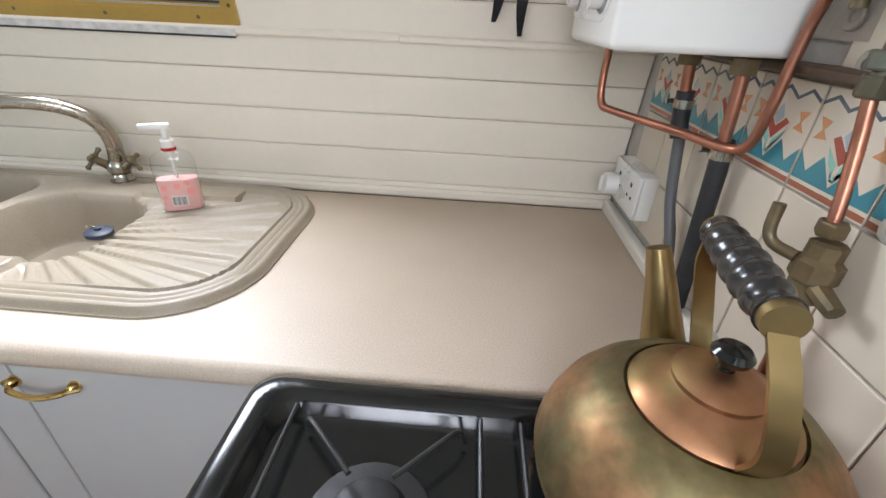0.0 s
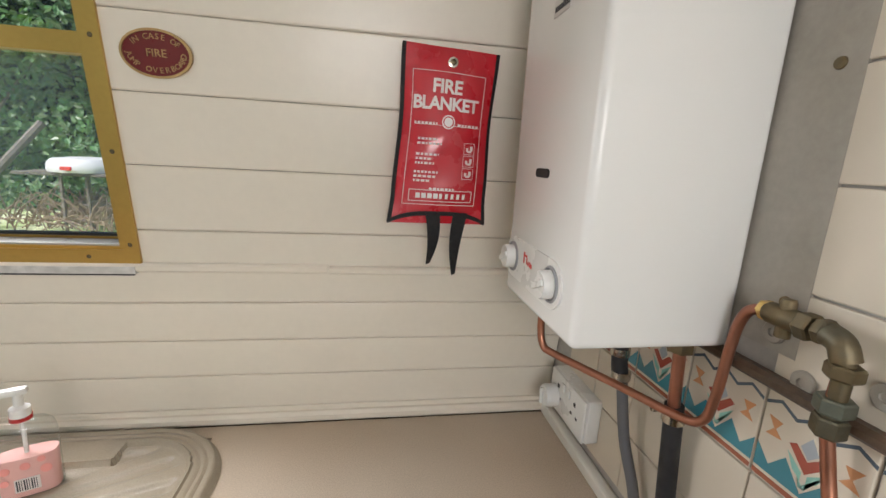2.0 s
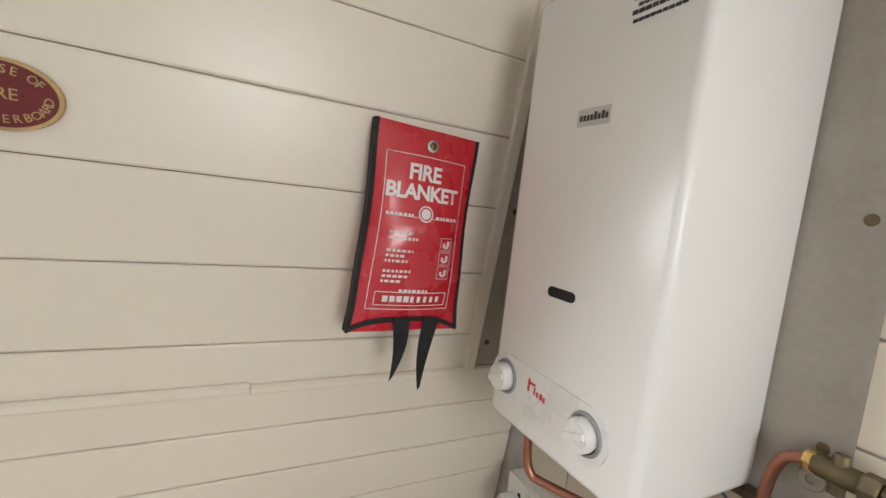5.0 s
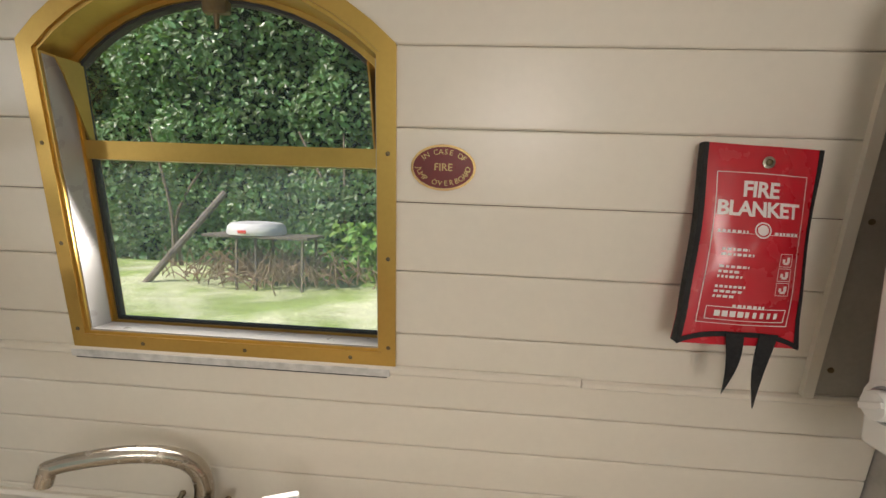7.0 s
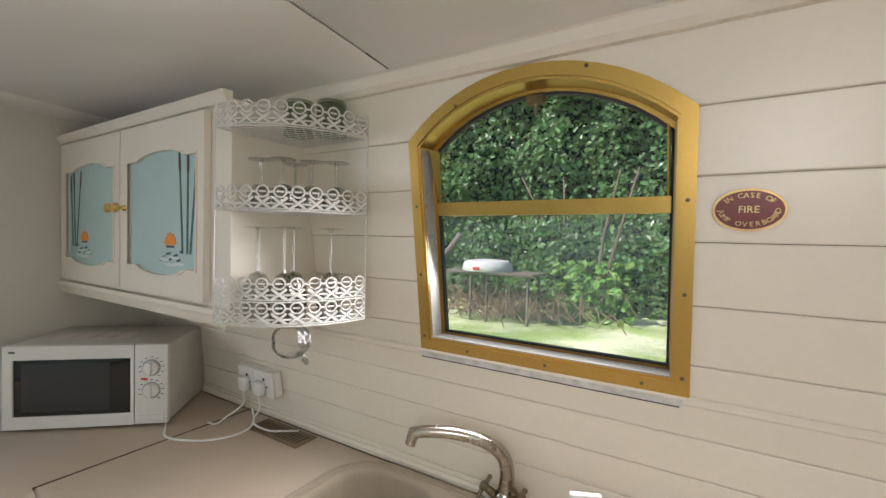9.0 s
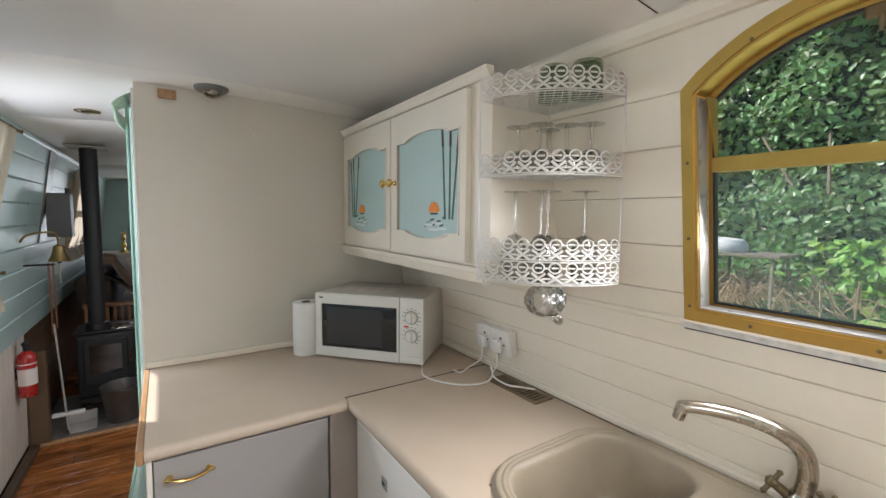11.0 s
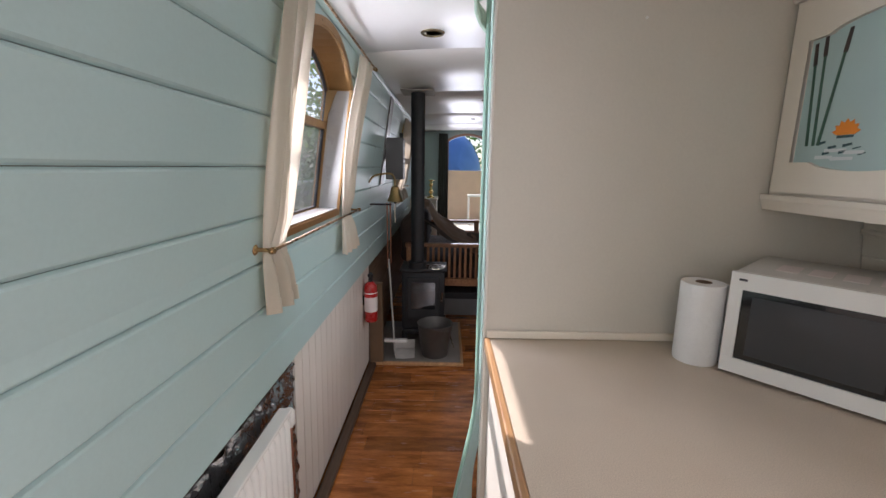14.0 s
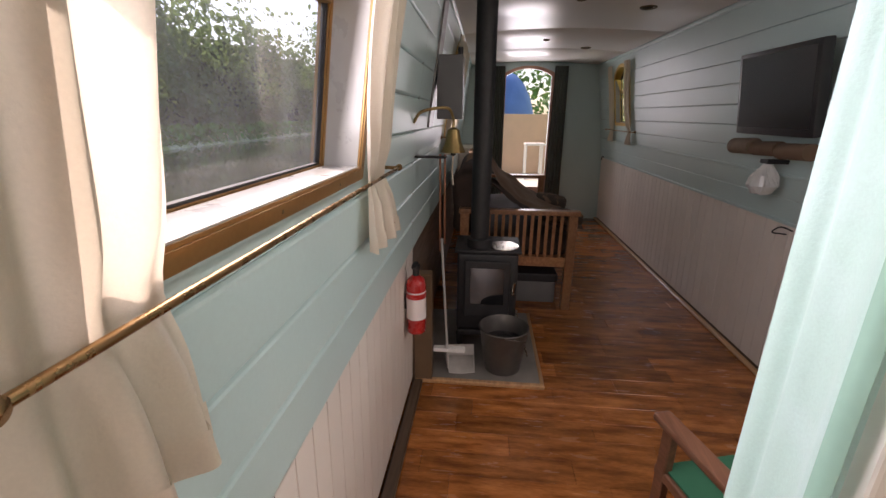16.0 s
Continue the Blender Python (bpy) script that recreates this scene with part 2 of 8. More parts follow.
COPPER = mat("dulled_copper", (0.42, 0.19, 0.125), 0.36, metal=0.95, var=0.2, scale=20, second=(0.40, 0.17, 0.10), mix_scale=14)
CHROME = mat("worn_chrome", (0.44, 0.40, 0.34), 0.24, metal=1.0, var=0.12, scale=16)
RUBBER = mat("black_rubber", (0.018, 0.018, 0.02), 0.55, var=0.2, scale=30, bump=0.1)
BLACK = mat("black_enamel", (0.006, 0.007, 0.007), 0.17, var=0.2, scale=20, coat=0.0, rvar=0.05)
IRON = mat("matt_black_iron", (0.012, 0.012, 0.013), 0.55, var=0.25, scale=18, bump=0.2, bscale=70)
LAMINATE = mat("speckled_beige_laminate", (0.54, 0.455, 0.36), 0.50, var=0.06, scale=3.0, grain=0.16, gscale=420, second=(0.49, 0.39, 0.29), mix_scale=1.6, mix_lo=0.4, mix_hi=0.8)
COMPOSITE = mat("sand_composite_sink", (0.32, 0.27, 0.20), 0.42, var=0.06, scale=6, grain=0.16, gscale=520, bump=0.04, bscale=300)
WHITE_PLASTIC = mat("white_plastic", (0.78, 0.77, 0.74), 0.32, var=0.04, scale=6)
WHITE_ENAMEL = mat("white_enamelled_steel", (0.82, 0.81, 0.78), 0.24, var=0.02, scale=3, rvar=0.0)
UNIT_WHITE = mat("greyish_white_unit_front", (0.52, 0.52, 0.51), 0.40, var=0.04, scale=3)
GREY_STEEL = mat("dull_zinc_sheet", (0.42, 0.39, 0.34), 0.42, metal=0.35, var=0.14, scale=5, grain=0.05, second=(0.36, 0.33, 0.28), mix_scale=7, bump=0.05)
TILE = mat("cream_glazed_tile", (0.66, 0.585, 0.475), 0.38, var=0.05, scale=9, bump=0.12, bscale=14, per_object=0.04, coat=0.05)
GROUT = mat("grey_grout", (0.45, 0.42, 0.38), 0.85, var=0.2, scale=30, bump=0.2)
DARK = mat("dark_void", (0.012, 0.012, 0.012), 0.7, var=0.1)
RED_VINYL = mat("red_vinyl", (0.52, 0.018, 0.030), 0.26, var=0.10, scale=8, bump=0.25, bscale=9, coat=0.3)
RED_PAINT = mat("red_lacquer", (0.42, 0.02, 0.018), 0.28, var=0.1, scale=12, coat=0.3)
BLACK_TAPE = mat("black_webbing", (0.012, 0.012, 0.013), 0.75, var=0.2, scale=60, bump=0.3, bscale=500)
PRINT_WHITE = mat("white_print", (0.78, 0.70, 0.68), 0.5, var=0.04)
PRINT_BLACK = mat("black_print", (0.03, 0.03, 0.035), 0.5, var=0.04)
PRINT_GREY = mat("grey_print", (0.30, 0.30, 0.31), 0.5, var=0.04)
PRINT_RED = mat("red_print", (0.60, 0.05, 0.04), 0.5, var=0.04)
LINEN = mat("cream_cotton_curtain", (0.60, 0.53, 0.44), 0.85, var=0.06, scale=5, grain=0.06, gscale=300, bump=0.25, bscale=240, sheen=0.2)
GREEN_CLOTH = mat("pale_green_curtain", (0.52, 0.72, 0.66), 0.85, var=0.10, scale=4, grain=0.05, gscale=300, second=(0.62, 0.78, 0.77), mix_scale=5, bump=0.25, bscale=200, sheen=0.2)
GREY_CLOTH = mat("grey_green_curtain", (0.13, 0.145, 0.125), 0.9, var=0.15, scale=5, bump=0.3, bscale=150)
BROWN_CLOTH = mat("dark_brown_throw", (0.05, 0.032, 0.024), 0.9, var=0.2, scale=6, bump=0.35, bscale=120)
TAN_CLOTH = mat("tan_throw", (0.17, 0.105, 0.065), 0.9, var=0.15, scale=6, bump=0.35, bscale=120)
PINE = wood("honey_pine", (0.24, 0.105, 0.045), (0.36, 0.17, 0.075), rough=0.4)
OAK = wood("oak_edging", (0.36, 0.19, 0.085), (0.48, 0.28, 0.13), rough=0.4)
DARKWOOD = wood("dark_brown_board", (0.075, 0.045, 0.028), (0.12, 0.075, 0.045), rough=0.5)
PLANK = wood("glossy_laminate_plank", (0.17, 0.050, 0.011), (0.43, 0.155, 0.040), ring_scale=5.0, stretch=(4.5, 0.8, 4.5), rough=0.22, per_object=0.32, coat=0.15)
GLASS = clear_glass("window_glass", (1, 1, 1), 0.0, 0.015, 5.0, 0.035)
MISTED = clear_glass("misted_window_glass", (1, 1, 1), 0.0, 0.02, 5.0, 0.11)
DRINK_GLASS = clear_glass("drinking_glass", (0.86, 0.87, 0.85), 0.02, 0.12, 1.8)


def let_light_through(m, share, colour):
    """Thin cloth and leaves pass a share of the light."""
    nt = m.node_tree
    out = [n for n in nt.nodes if n.type == "OUTPUT_MATERIAL"][0]
    b = nt.nodes["Principled BSDF"]
    t = nt.nodes.new("ShaderNodeBsdfTranslucent")
    t.inputs[0].default_value = (*colour, 1)
    x = nt.nodes.new("ShaderNodeMixShader")
    x.inputs[0].default_value = share
    nt.links.new(b.outputs[0], x.inputs[1])
    nt.links.new(t.outputs[0], x.inputs[2])
    nt.links.new(x.outputs[0], out.inputs[0])


let_light_through(LINEN, 0.36, (0.92, 0.82, 0.66))
let_light_through(GREEN_CLOTH, 0.30, (0.60, 0.80, 0.76))
LEAF = mat("hedge_leaf", (0.125, 0.225, 0.085), 0.36, var=0.2, scale=1.2, island=0.45)
let_light_through(LEAF, 0.30, (0.16, 0.32, 0.05))
LEAF_FAR = mat("far_hedge_leaf", (0.14, 0.21, 0.10), 0.55, var=0.25, scale=0.5, island=0.4)
let_light_through(LEAF_FAR, 0.45, (0.20, 0.30, 0.10))
GRASS = mat("sunny_lawn", (0.34, 0.46, 0.14), 0.85, var=0.25, scale=1.5, grain=0.3, gscale=40, second=(0.70, 0.74, 0.48), mix_scale=1.6, mix_lo=0.40, mix_hi=0.62, bump=0.8, bscale=60)
BARK = mat("grey_bark", (0.16, 0.125, 0.09), 0.9, var=0.3, scale=10, bump=0.6, bscale=40)
WATER = mat("canal_water", (0.03, 0.035, 0.022), 0.06, var=0.1, rvar=0.03, bump=0.10, bscale=3.0)

# ---- the boat's shell ----
X_AFT, X_TILE, X_BULK, X_BOW = 1.70, 0.415, -2.535, -8.12


def y_right(z):
    return 0.945 - 0.143 * (z - 1.268) if z > 0.82 else 1.009 + 0.025 * (0.82 - z) / 0.82


def y_left(z):
    return -0.853 + 0.143 * (z - 1.19) if z > 1.19 else -0.853 - 0.016 * (1.19 - z)


def right(x, z, d=0.0):
    return Vector((x, y_right(z) + d, z))


def left(x, z, d=0.0):
    return Vector((x, y_left(z) - d, z))


def arch(x0, x1, zb, zs, zc, n=14):
    """An outline with upright sides and a low arch, from the lower left round."""
    a, h, c = (x1 - x0) / 2, zc - zs, (x0 + x1) / 2
    r = (a * a + h * h) / (2 * h)
    t = math.asin(min(1, a / r))
    top = [(c + r * math.sin(t - 2 * t * i / n), zc - r + r * math.cos(t - 2 * t * i / n)) for i in range(n + 1)]
    return [(x0, zb), (x1, zb)] + top


def hole_at(hole, z):
    x0, x1, zb, zs, zc = hole
    c, a, h = (x0 + x1) / 2, (x1 - x0) / 2, zc - zs
    if z <= zb - 1e-6 or z >= zc:
        return c, c
    if z <= zs:
        return x0, x1
    r = (a * a + h * h) / (2 * h)
    s = math.sqrt(max(0.0, r * r - (z - zc + r) ** 2))
    return c - min(a, s), c + min(a, s)


def strip(bm, place, levels, xl, xr):
    rows = [(bm.verts.new(place(xl(z), z, d)), bm.verts.new(place(xr(z), z, d))) for z, d in levels]
    for a, b in zip(rows, rows[1:]):
        bm.faces.new((a[0], a[1], b[1], b[0]))


def plank_piece(name, place, parent, x0, x1, z0, z1, holes, material, groove=0.005, depth=0.005, cuts=4):
    """One board of a lined side, chamfered along both edges and cut round the openings."""
    bm = bm_new()
    z0b, z1b = z0 + 0.0006, z1 - 0.0006
    levels = [(z0b, depth + 0.006), (z0b, depth), (z0b + groove * 0.45, depth * 0.35), (z0b + groove, 0.0)]
    levels += [(z0b + groove + (z1b - z0b - 2 * groove) * i / cuts, 0.0) for i in range(1, cuts)]
    levels += [(z1b - groove, 0.0), (z1b - groove * 0.45, depth * 0.35), (z1b, depth), (z1b, depth + 0.006)]
    cross = [h for h in holes if h[2] < z1 and h[4] > z0 and h[0] < x1 and h[1] > x0]
    edges = sorted({z for h in cross for z in (h[2], h[3], h[4]) if z0b + groove < z < z1b - groove})
    for h in cross:
        edges += [h[2] - 1e-4] if z0b + groove < h[2] - 1e-4 < z1b - groove else []
    levels = sorted(levels + [(z, 0.0) for z in edges], key=lambda q: q[0]) if edges else levels
    xs = [lambda z, v=x0: v]
    for h in sorted(cross):
        xs += [lambda z, h=h: hole_at(h, z)[0], lambda z, h=h: hole_at(h, z)[1]]
    xs.append(lambda z, v=x1: v)
    for i in range(0, len(xs), 2):
        strip(bm, place, levels, xs[i], xs[i + 1])
    bmesh.ops.remove_doubles(bm, verts=bm.verts, dist=1e-6)
    return part(name, bm, material, parent)


def shell(name, place, x0, x1, z0, z1, holes, material, label, category="wall", d0=0.012, d1=0.075):
    """The solid side behind the boards, with the openings right through it."""
    bm = bm_new()
    zs = sorted({z0, z1} | {0.8, 0.82, 1.18, 1.19} | {v for h in holes for v in (h[2], h[2] - 1e-4, h[3], h[4])} | {h[3] + (h[4] - h[3]) * k / 6 for h in holes for k in range(1, 6)})
    zs = [z for z in zs if z0 <= z <= z1]
    xs = [lambda z: x0]
    for h in sorted(holes):
        xs += [lambda z, h=h: hole_at(h, z)[0], lambda z, h=h: hole_at(h, z)[1]]
    xs.append(lambda z: x1)
    for d in (d0, d1):
        for i in range(0, len(xs), 2):
            strip(bm, place, [(z, d) for z in zs], xs[i], xs[i + 1])
    return tagged(part(name, bm, material), label, category, kind="structure")


W_GALLEY = (-1.020, -0.456, 1.298, 1.790, 1.899)
W_CORRIDOR = (-3.270, -2.490, 1.229, 1.775, 1.908)
W_AFT = (-0.44, 0.20, 1.229, 1.775, 1.908)
W_LOUNGE_L = (-6.20, -5.54, 1.229, 1.775, 1.908)
W_SALOON = (-3.35, -2.75, 1.285, 1.745, 1.860)
W_LOUNGE_R = (-7.42, -6.92, 1.285, 1.745, 1.860)

wall_right = shell("wall_right", right, X_BOW, X_AFT, -0.02, 2.06, [W_GALLEY, W_SALOON, W_LOUNGE_R], DARKWOOD, "cream-painted boarded cabin side with an arched window")
wall_left = shell("wall_left", left, X_BOW, X_AFT, -0.02, 2.06, [W_CORRIDOR, W_AFT, W_LOUNGE_L], DARKWOOD, "pale teal boarded cabin side with arched windows")

R_EDGES = [0.905, 0.939, 1.022, 1.106, 1.190, 1.262, 1.335, 1.450, 1.567, 1.684, 1.803, 1.930]
for a, b in zip(R_EDGES, R_EDGES[1:]):
    for xa, xb in ((X_BULK + 0.004, X_TILE - 0.004),):
        plank_piece("plank", right, wall_right, xa, xb, a, b, [W_GALLEY], CREAM, 0.0032, 0.0022)
L_EDGES = [0.746, 0.883, 1.020, 1.156, 1.293, 1.430, 1.565, 1.702, 1.838, 1.950]
S_EDGES = [0.852, 0.968, 1.083, 1.200, 1.318, 1.433, 1.547, 1.668, 1.790, 1.950]
for a, b in zip(L_EDGES, L_EDGES[1:]):
    for xa, xb in ((-1.30, X_AFT - 0.02), (-4.12, -1.3012)):
        plank_piece("plank", left, wall_left, xa, xb, a, b, [W_CORRIDOR, W_AFT], TEAL, 0.008, 0.009)
    plank_piece("plank", left, wall_left, X_BOW + 0.02, -4.1212, a, b, [W_LOUNGE_L], TEAL, 0.005, 0.004)
for a, b in zip(S_EDGES, S_EDGES[1:]):
    plank_piece("plank", right, wall_right, X_BOW + 0.02, X_BULK - 0.045, a, b, [W_SALOON, W_LOUNGE_R], TEAL, 0.004, 0.0025)
# lower matchboarding, one upright board after another


def matchboard(place, parent, x0, x1, z0, z1, step, material):
    n = round((x1 - x0) / step)
    for i in range(n):
        a, b = x0 + (x1 - x0) * i / n, x0 + (x1 - x0) * (i + 1) / n
        bm = bm_new()
        prof = [(a + 0.0004, 0.008), (a + 0.003, 0.002), (a + 0.005, 0.0), (b - 0.0005, 0.0), (b - 0.0004, 0.008)]
        lo = [bm.verts.new(place(x, z0, d)) for x, d in prof]
        hi = [bm.verts.new(place(x, z1, d)) for x, d in prof]
        for k in range(len(prof) - 1):
            bm.faces.new((lo[k], lo[k + 1], hi[k + 1], hi[k]))
        part("board", bm, material, parent)


matchboard(left, wall_left, -4.12, -2.655, 0.04, 0.7585, 0.082, PANEL)
matchboard(right, wall_right, X_BOW + 0.02, -2.60, 0.03, 0.845, 0.092, PANEL)
FOIL = mat("crumpled_dark_foil", (0.30, 0.30, 0.315), 0.17, metal=0.9, var=0.5, scale=14, bump=0.6, bscale=30)
bm = bm_new()
rows = []
for i in range(171):
    x = -2.650 + 1.50 * i / 170
    col = []
    for k in range(61):
        z = 0.145 + 0.600 * k / 60
        q = Vector((x * 17, z * 17, 0.0))
        crease = abs(noise.noise(q)) * 0.022 + abs(noise.noise(q * 2.3 + Vector((4, 1, 2)))) * 0.011
        col.append(bm.verts.new((x, -0.872 + crease, z)))
    rows.append(col)
for a, b in zip(rows, rows[1:]):
    for k in range(60):
        bm.faces.new((a[k], a[k + 1], b[k + 1], b[k]))
tagged(part("insulation_foil", bm, FOIL), "crumpled dark foil insulation behind the radiator", "insulation", kind="structure")
bm = box(bm_new(), (-1.148, -0.876, 0.02), (X_AFT - 0.03, -0.866, 0.745))
tagged(part("wall_lining_left", bm, PANEL), "plain pinkish lining board of the cabin side", "wall", kind="structure")

# mouldings on the lined sides
def moulding(name, place, x0, x1, z, h, t, material, label):
    bm = bm_new()
    prof = [(z - h / 2, 0.002), (z - h / 2, -t * 0.6), (z - h / 4, -t), (z + h / 4, -t), (z + h / 2, -t * 0.6), (z + h / 2, 0.002)]
    a = [bm.verts.new(place(x0, q, d)) for q, d in prof]
    b = [bm.verts.new(place(x1, q, d)) for q, d in prof]
    for i in range(len(prof)):
        k = (i + 1) % len(prof)
        bm.faces.new((a[i], a[k], b[k], b[i]))
    bm.faces.new(a)
    bm.faces.new(b[::-1])
    return tagged(part(name, bm, material), label, "moulding", kind="structure")


moulding("trim_dado_a", right, -0.100, X_TILE - 0.005, 1.262, 0.016, 0.011, CREAM, "cream dado bead along the cabin side")
moulding("trim_dado_b", right, X_BULK + 0.005, -0.102, 1.264, 0.018, 0.009, CREAM, "cream dado bead along the cabin side")
moulding("trim_worktop", right, X_BULK + 0.005, X_TILE - 0.005, 0.9135, 0.026, 0.014, CREAM, "cream bead along the worktop's back edge")
moulding("trim_cornice", right, X_BULK + 0.005, X_AFT - 0.02, 1.952, 0.048, 0.024, CREAM, "cream cornice under the ceiling")
moulding("trim_cornice_left", left, X_BOW + 0.02, X_AFT - 0.02, 1.956, 0.030, 0.014, TEAL, "pale teal cornice under the ceiling")
moulding("trim_lounge_right", right, X_BOW + 0.02, X_BULK - 0.045, 0.850, 0.018, 0.012, TEAL, "teal rail above the matchboard")
moulding("trim_lounge_cornice", right, X_BOW + 0.02, X_BULK - 0.045, 1.956, 0.03, 0.014, TEAL, "teal cornice in the saloon")
moulding("trim_lounge_bead", right, X_BOW + 0.02, X_BULK - 0.045, 1.083, 0.018, 0.012, TEAL, "teal bead along the saloon side")
bm = bm_new()
ring_pts = [(0.262, 1.262), (0.280, 1.262), (0.280, 1.985), (0.262, 1.985)]
slab(bm, ring_pts, lambda x, z: right(x, z, -0.010), lambda x, z: right(x, z, 0.0))
tagged(part("trim_upright", bm, CREAM), "cream upright bead beside the water heater", "moulding", kind="structure")
bm = bm_new()
slab(bm, [(0.281, 1.272), (0.411, 1.272), (0.411, 1.985), (0.281, 1.985)], lambda x, z: right(x, z, -0.004), lambda x, z: right(x, z, 0.0))
tagged(part("heat_shield_side", bm, GREY_STEEL), "dull grey sheet behind the water heater", "heat shield", kind="structure")

# floor: laminate planks across the boat
bm = box(bm_new(), (X_BOW, -0.98, -0.10), (X_AFT, 1.10, -0.012))
floor = tagged(part("floor", bm, DARKWOOD), "glossy red-brown wood-effect laminate floor", "floor", kind="structure")
rng = random.Random(5)
row, x = 0, X_BOW + 0.02
while x < X_AFT - 0.1:
    y = -0.90 - rng.random() * 0.5
    while y < 1.08:
        L = 0.62
        a, b = max(y, -0.90), min(y + L, 1.06)
        if b - a > 0.05:
            bm = bm_new()
            box(bm, (x + 0.0006, a + 0.0005, -0.012), (x + 0.1194, b - 0.0005, 0.0), 0.0012, 1)
            part("plank", bm, PLANK, floor)
        y += L
    x += 0.12

# cambered ceiling, its boards joined with flat battens
def z_ceil(y):
    return 2.012 - 0.046 * ((y - 0.04) / 0.88) ** 2


bm = bm_new()
N = 16
joints = [X_AFT, 0.10, -1.09, -2.345, -3.45, -4.62, -5.95, -7.0, X_BOW]
for a, b in zip(joints, joints[1:]):
    rows = []
    for i in range(N + 1):
        y = -0.92 + 1.92 * i / N
        rows.append([bm.verts.new((a - 0.002, y, z_ceil(y) + 0.004)), bm.verts.new((a - 0.008, y, z_ceil(y))), bm.verts.new((b + 0.008, y, z_ceil(y))), bm.verts.new((b + 0.002, y, z_ceil(y) + 0.004))])
    for p, q in zip(rows, rows[1:]):
        for k in range(3):
            bm.faces.new((p[k], p[k + 1], q[k + 1], q[k]))
top = [(bm.verts.new((X_AFT, -1.0 + 2.10 * i / N, z_ceil(-0.92 + 1.92 * i / N) + 0.06)), bm.verts.new((X_BOW, -1.0 + 2.10 * i / N, z_ceil(-0.92 + 1.92 * i / N) + 0.06))) for i in range(N + 1)]
for p, q in zip(top, top[1:]):
    bm.faces.new((p[0], p[1], q[1], q[0]))
tagged(part("ceiling", bm, CEIL, smooth=True), "glossy white cambered ceiling in joined boards", "ceiling", kind="structure")

# galley bulkhead with the passage beside it
def bulkhead(name, x, t, y0, y1, material, label):
    bm = bm_new()
    pts = [(y0, 0.0), (y1, 0.0), (y1, 0.819), (y1, 0.823), (y1, 1.4)] + [(y0 + (y1 - y0) * (1 - i / 10), z_ceil(y0 + (y1 - y0) * (1 - i / 10)) + 0.02) for i in range(11)]
    slab(bm, pts, lambda y, z: Vector((x, min(y, y_right(z) + 0.01), z)), lambda y, z: Vector((x - t, min(y, y_right(z) + 0.01), z)))
    return tagged(part(name, bm, material), label, "wall", kind="structure")


bulkhead("wall_galley", X_BULK, 0.035, -0.190, 1.06, GREIGE, "warm grey painted bulkhead at the end of the galley")
bm = box(bm_new(), (X_BULK - 0.037, -0.198, 0.0), (X_BULK + 0.003, -0.1895, 1.985), 0.002, 1)
tagged(part("trim_bulkhead_edge", bm, WHITE_WALL), "white edging strip on the bulkhead", "moulding", kind="structure")
bm = box(bm_new(), (X_BULK + 0.0005, -0.188, 0.9005), (X_BULK + 0.014, 0.99, 0.926), 0.005, 2)
tagged(part("trim_bulkhead_bead", bm, CREAM), "cream quarter bead on the worktop", "moulding", kind="structure")

# tiled partition at the aft end of the galley
bm = bm_new()
pts = [(-0.30, 0.0), (1.03, 0.0), (1.03, 0.82), (0.85, 2.02), (-0.30, 2.02)]
slab(bm, pts, lambda y, z: Vector((X_TILE, y, z)), lambda y, z: Vector((X_TILE + 0.05, y, z)))
wall_tiles = tagged(part("wall_tiled", bm, GROUT), "cream glazed tiles with grey grout and a patterned border", "wall", kind="structure")
# stern end
bm = bm_new()
ring(bm, [(-1.0, -0.02), (1.10, -0.02), (1.10, 2.08), (-1.0, 2.08)], [(-0.72, 0.35), (-0.25, 0.35), (-0.25, 1.80), (-0.72, 1.80)],
     lambda y, z: Vector((X_AFT - 0.02, y, z)), lambda y, z: Vector((X_AFT + 0.04, y, z)))
tagged(part("wall_stern", bm, TEAL), "pale painted stern bulkhead with an open doorway", "wall", kind="structure")
# bow end with its arched doorway
bm = bm_new()
D_IN = arch(-0.300, 0.280, 0.42, 1.84, 1.93)
D_OUT = [(-0.98, -0.02), (1.08, -0.02)] + [(1.08 - 2.06 * i / 14, 2.08) for i in range(15)]
ring(bm, D_OUT, D_IN, lambda y, z: Vector((X_BOW, y, z)), lambda y, z: Vector((X_BOW - 0.05, y, z)))
tagged(part("wall_bow", bm, TEAL), "teal bow bulkhead with an arched doorway", "wall", kind="structure")
PINKWOOD = mat("pinkish_door_lining", (0.50, 0.27, 0.20), 0.45, var=0.1, scale=6)
bm = bm_new()
ring(bm, arch(-0.345, 0.345, 0.0, 1.86, 1.965), arch(-0.299, 0.279, 0.42, 1.84, 1.93), lambda y, z: Vector((X_BOW + 0.012, y, z)), lambda y, z: Vector((X_BOW - 0.001, y, z)))
tagged(part("door_frame_bow", bm, PINKWOOD), "pinkish painted frame round the bow doorway", "door frame", kind="structure")

# ---- windows ----
# Browner copy of the gold: the backlit frame's dimness put into its colour.
BACKLIT_GOLD = mat("backlit_brown_gold_aluminium", (0.34, 0.195, 0.075), 0.40, metal=0.65, var=0.15, scale=7, grain=0.05, rvar=0.06)
PALE_LINING = mat("pale_reveal_paint", (0.38, 0.365, 0.34), 0.32, var=0.08, scale=9)
SEAL = mat("black_rubber_seal", (0.03, 0.03, 0.03), 0.6, var=0.2)


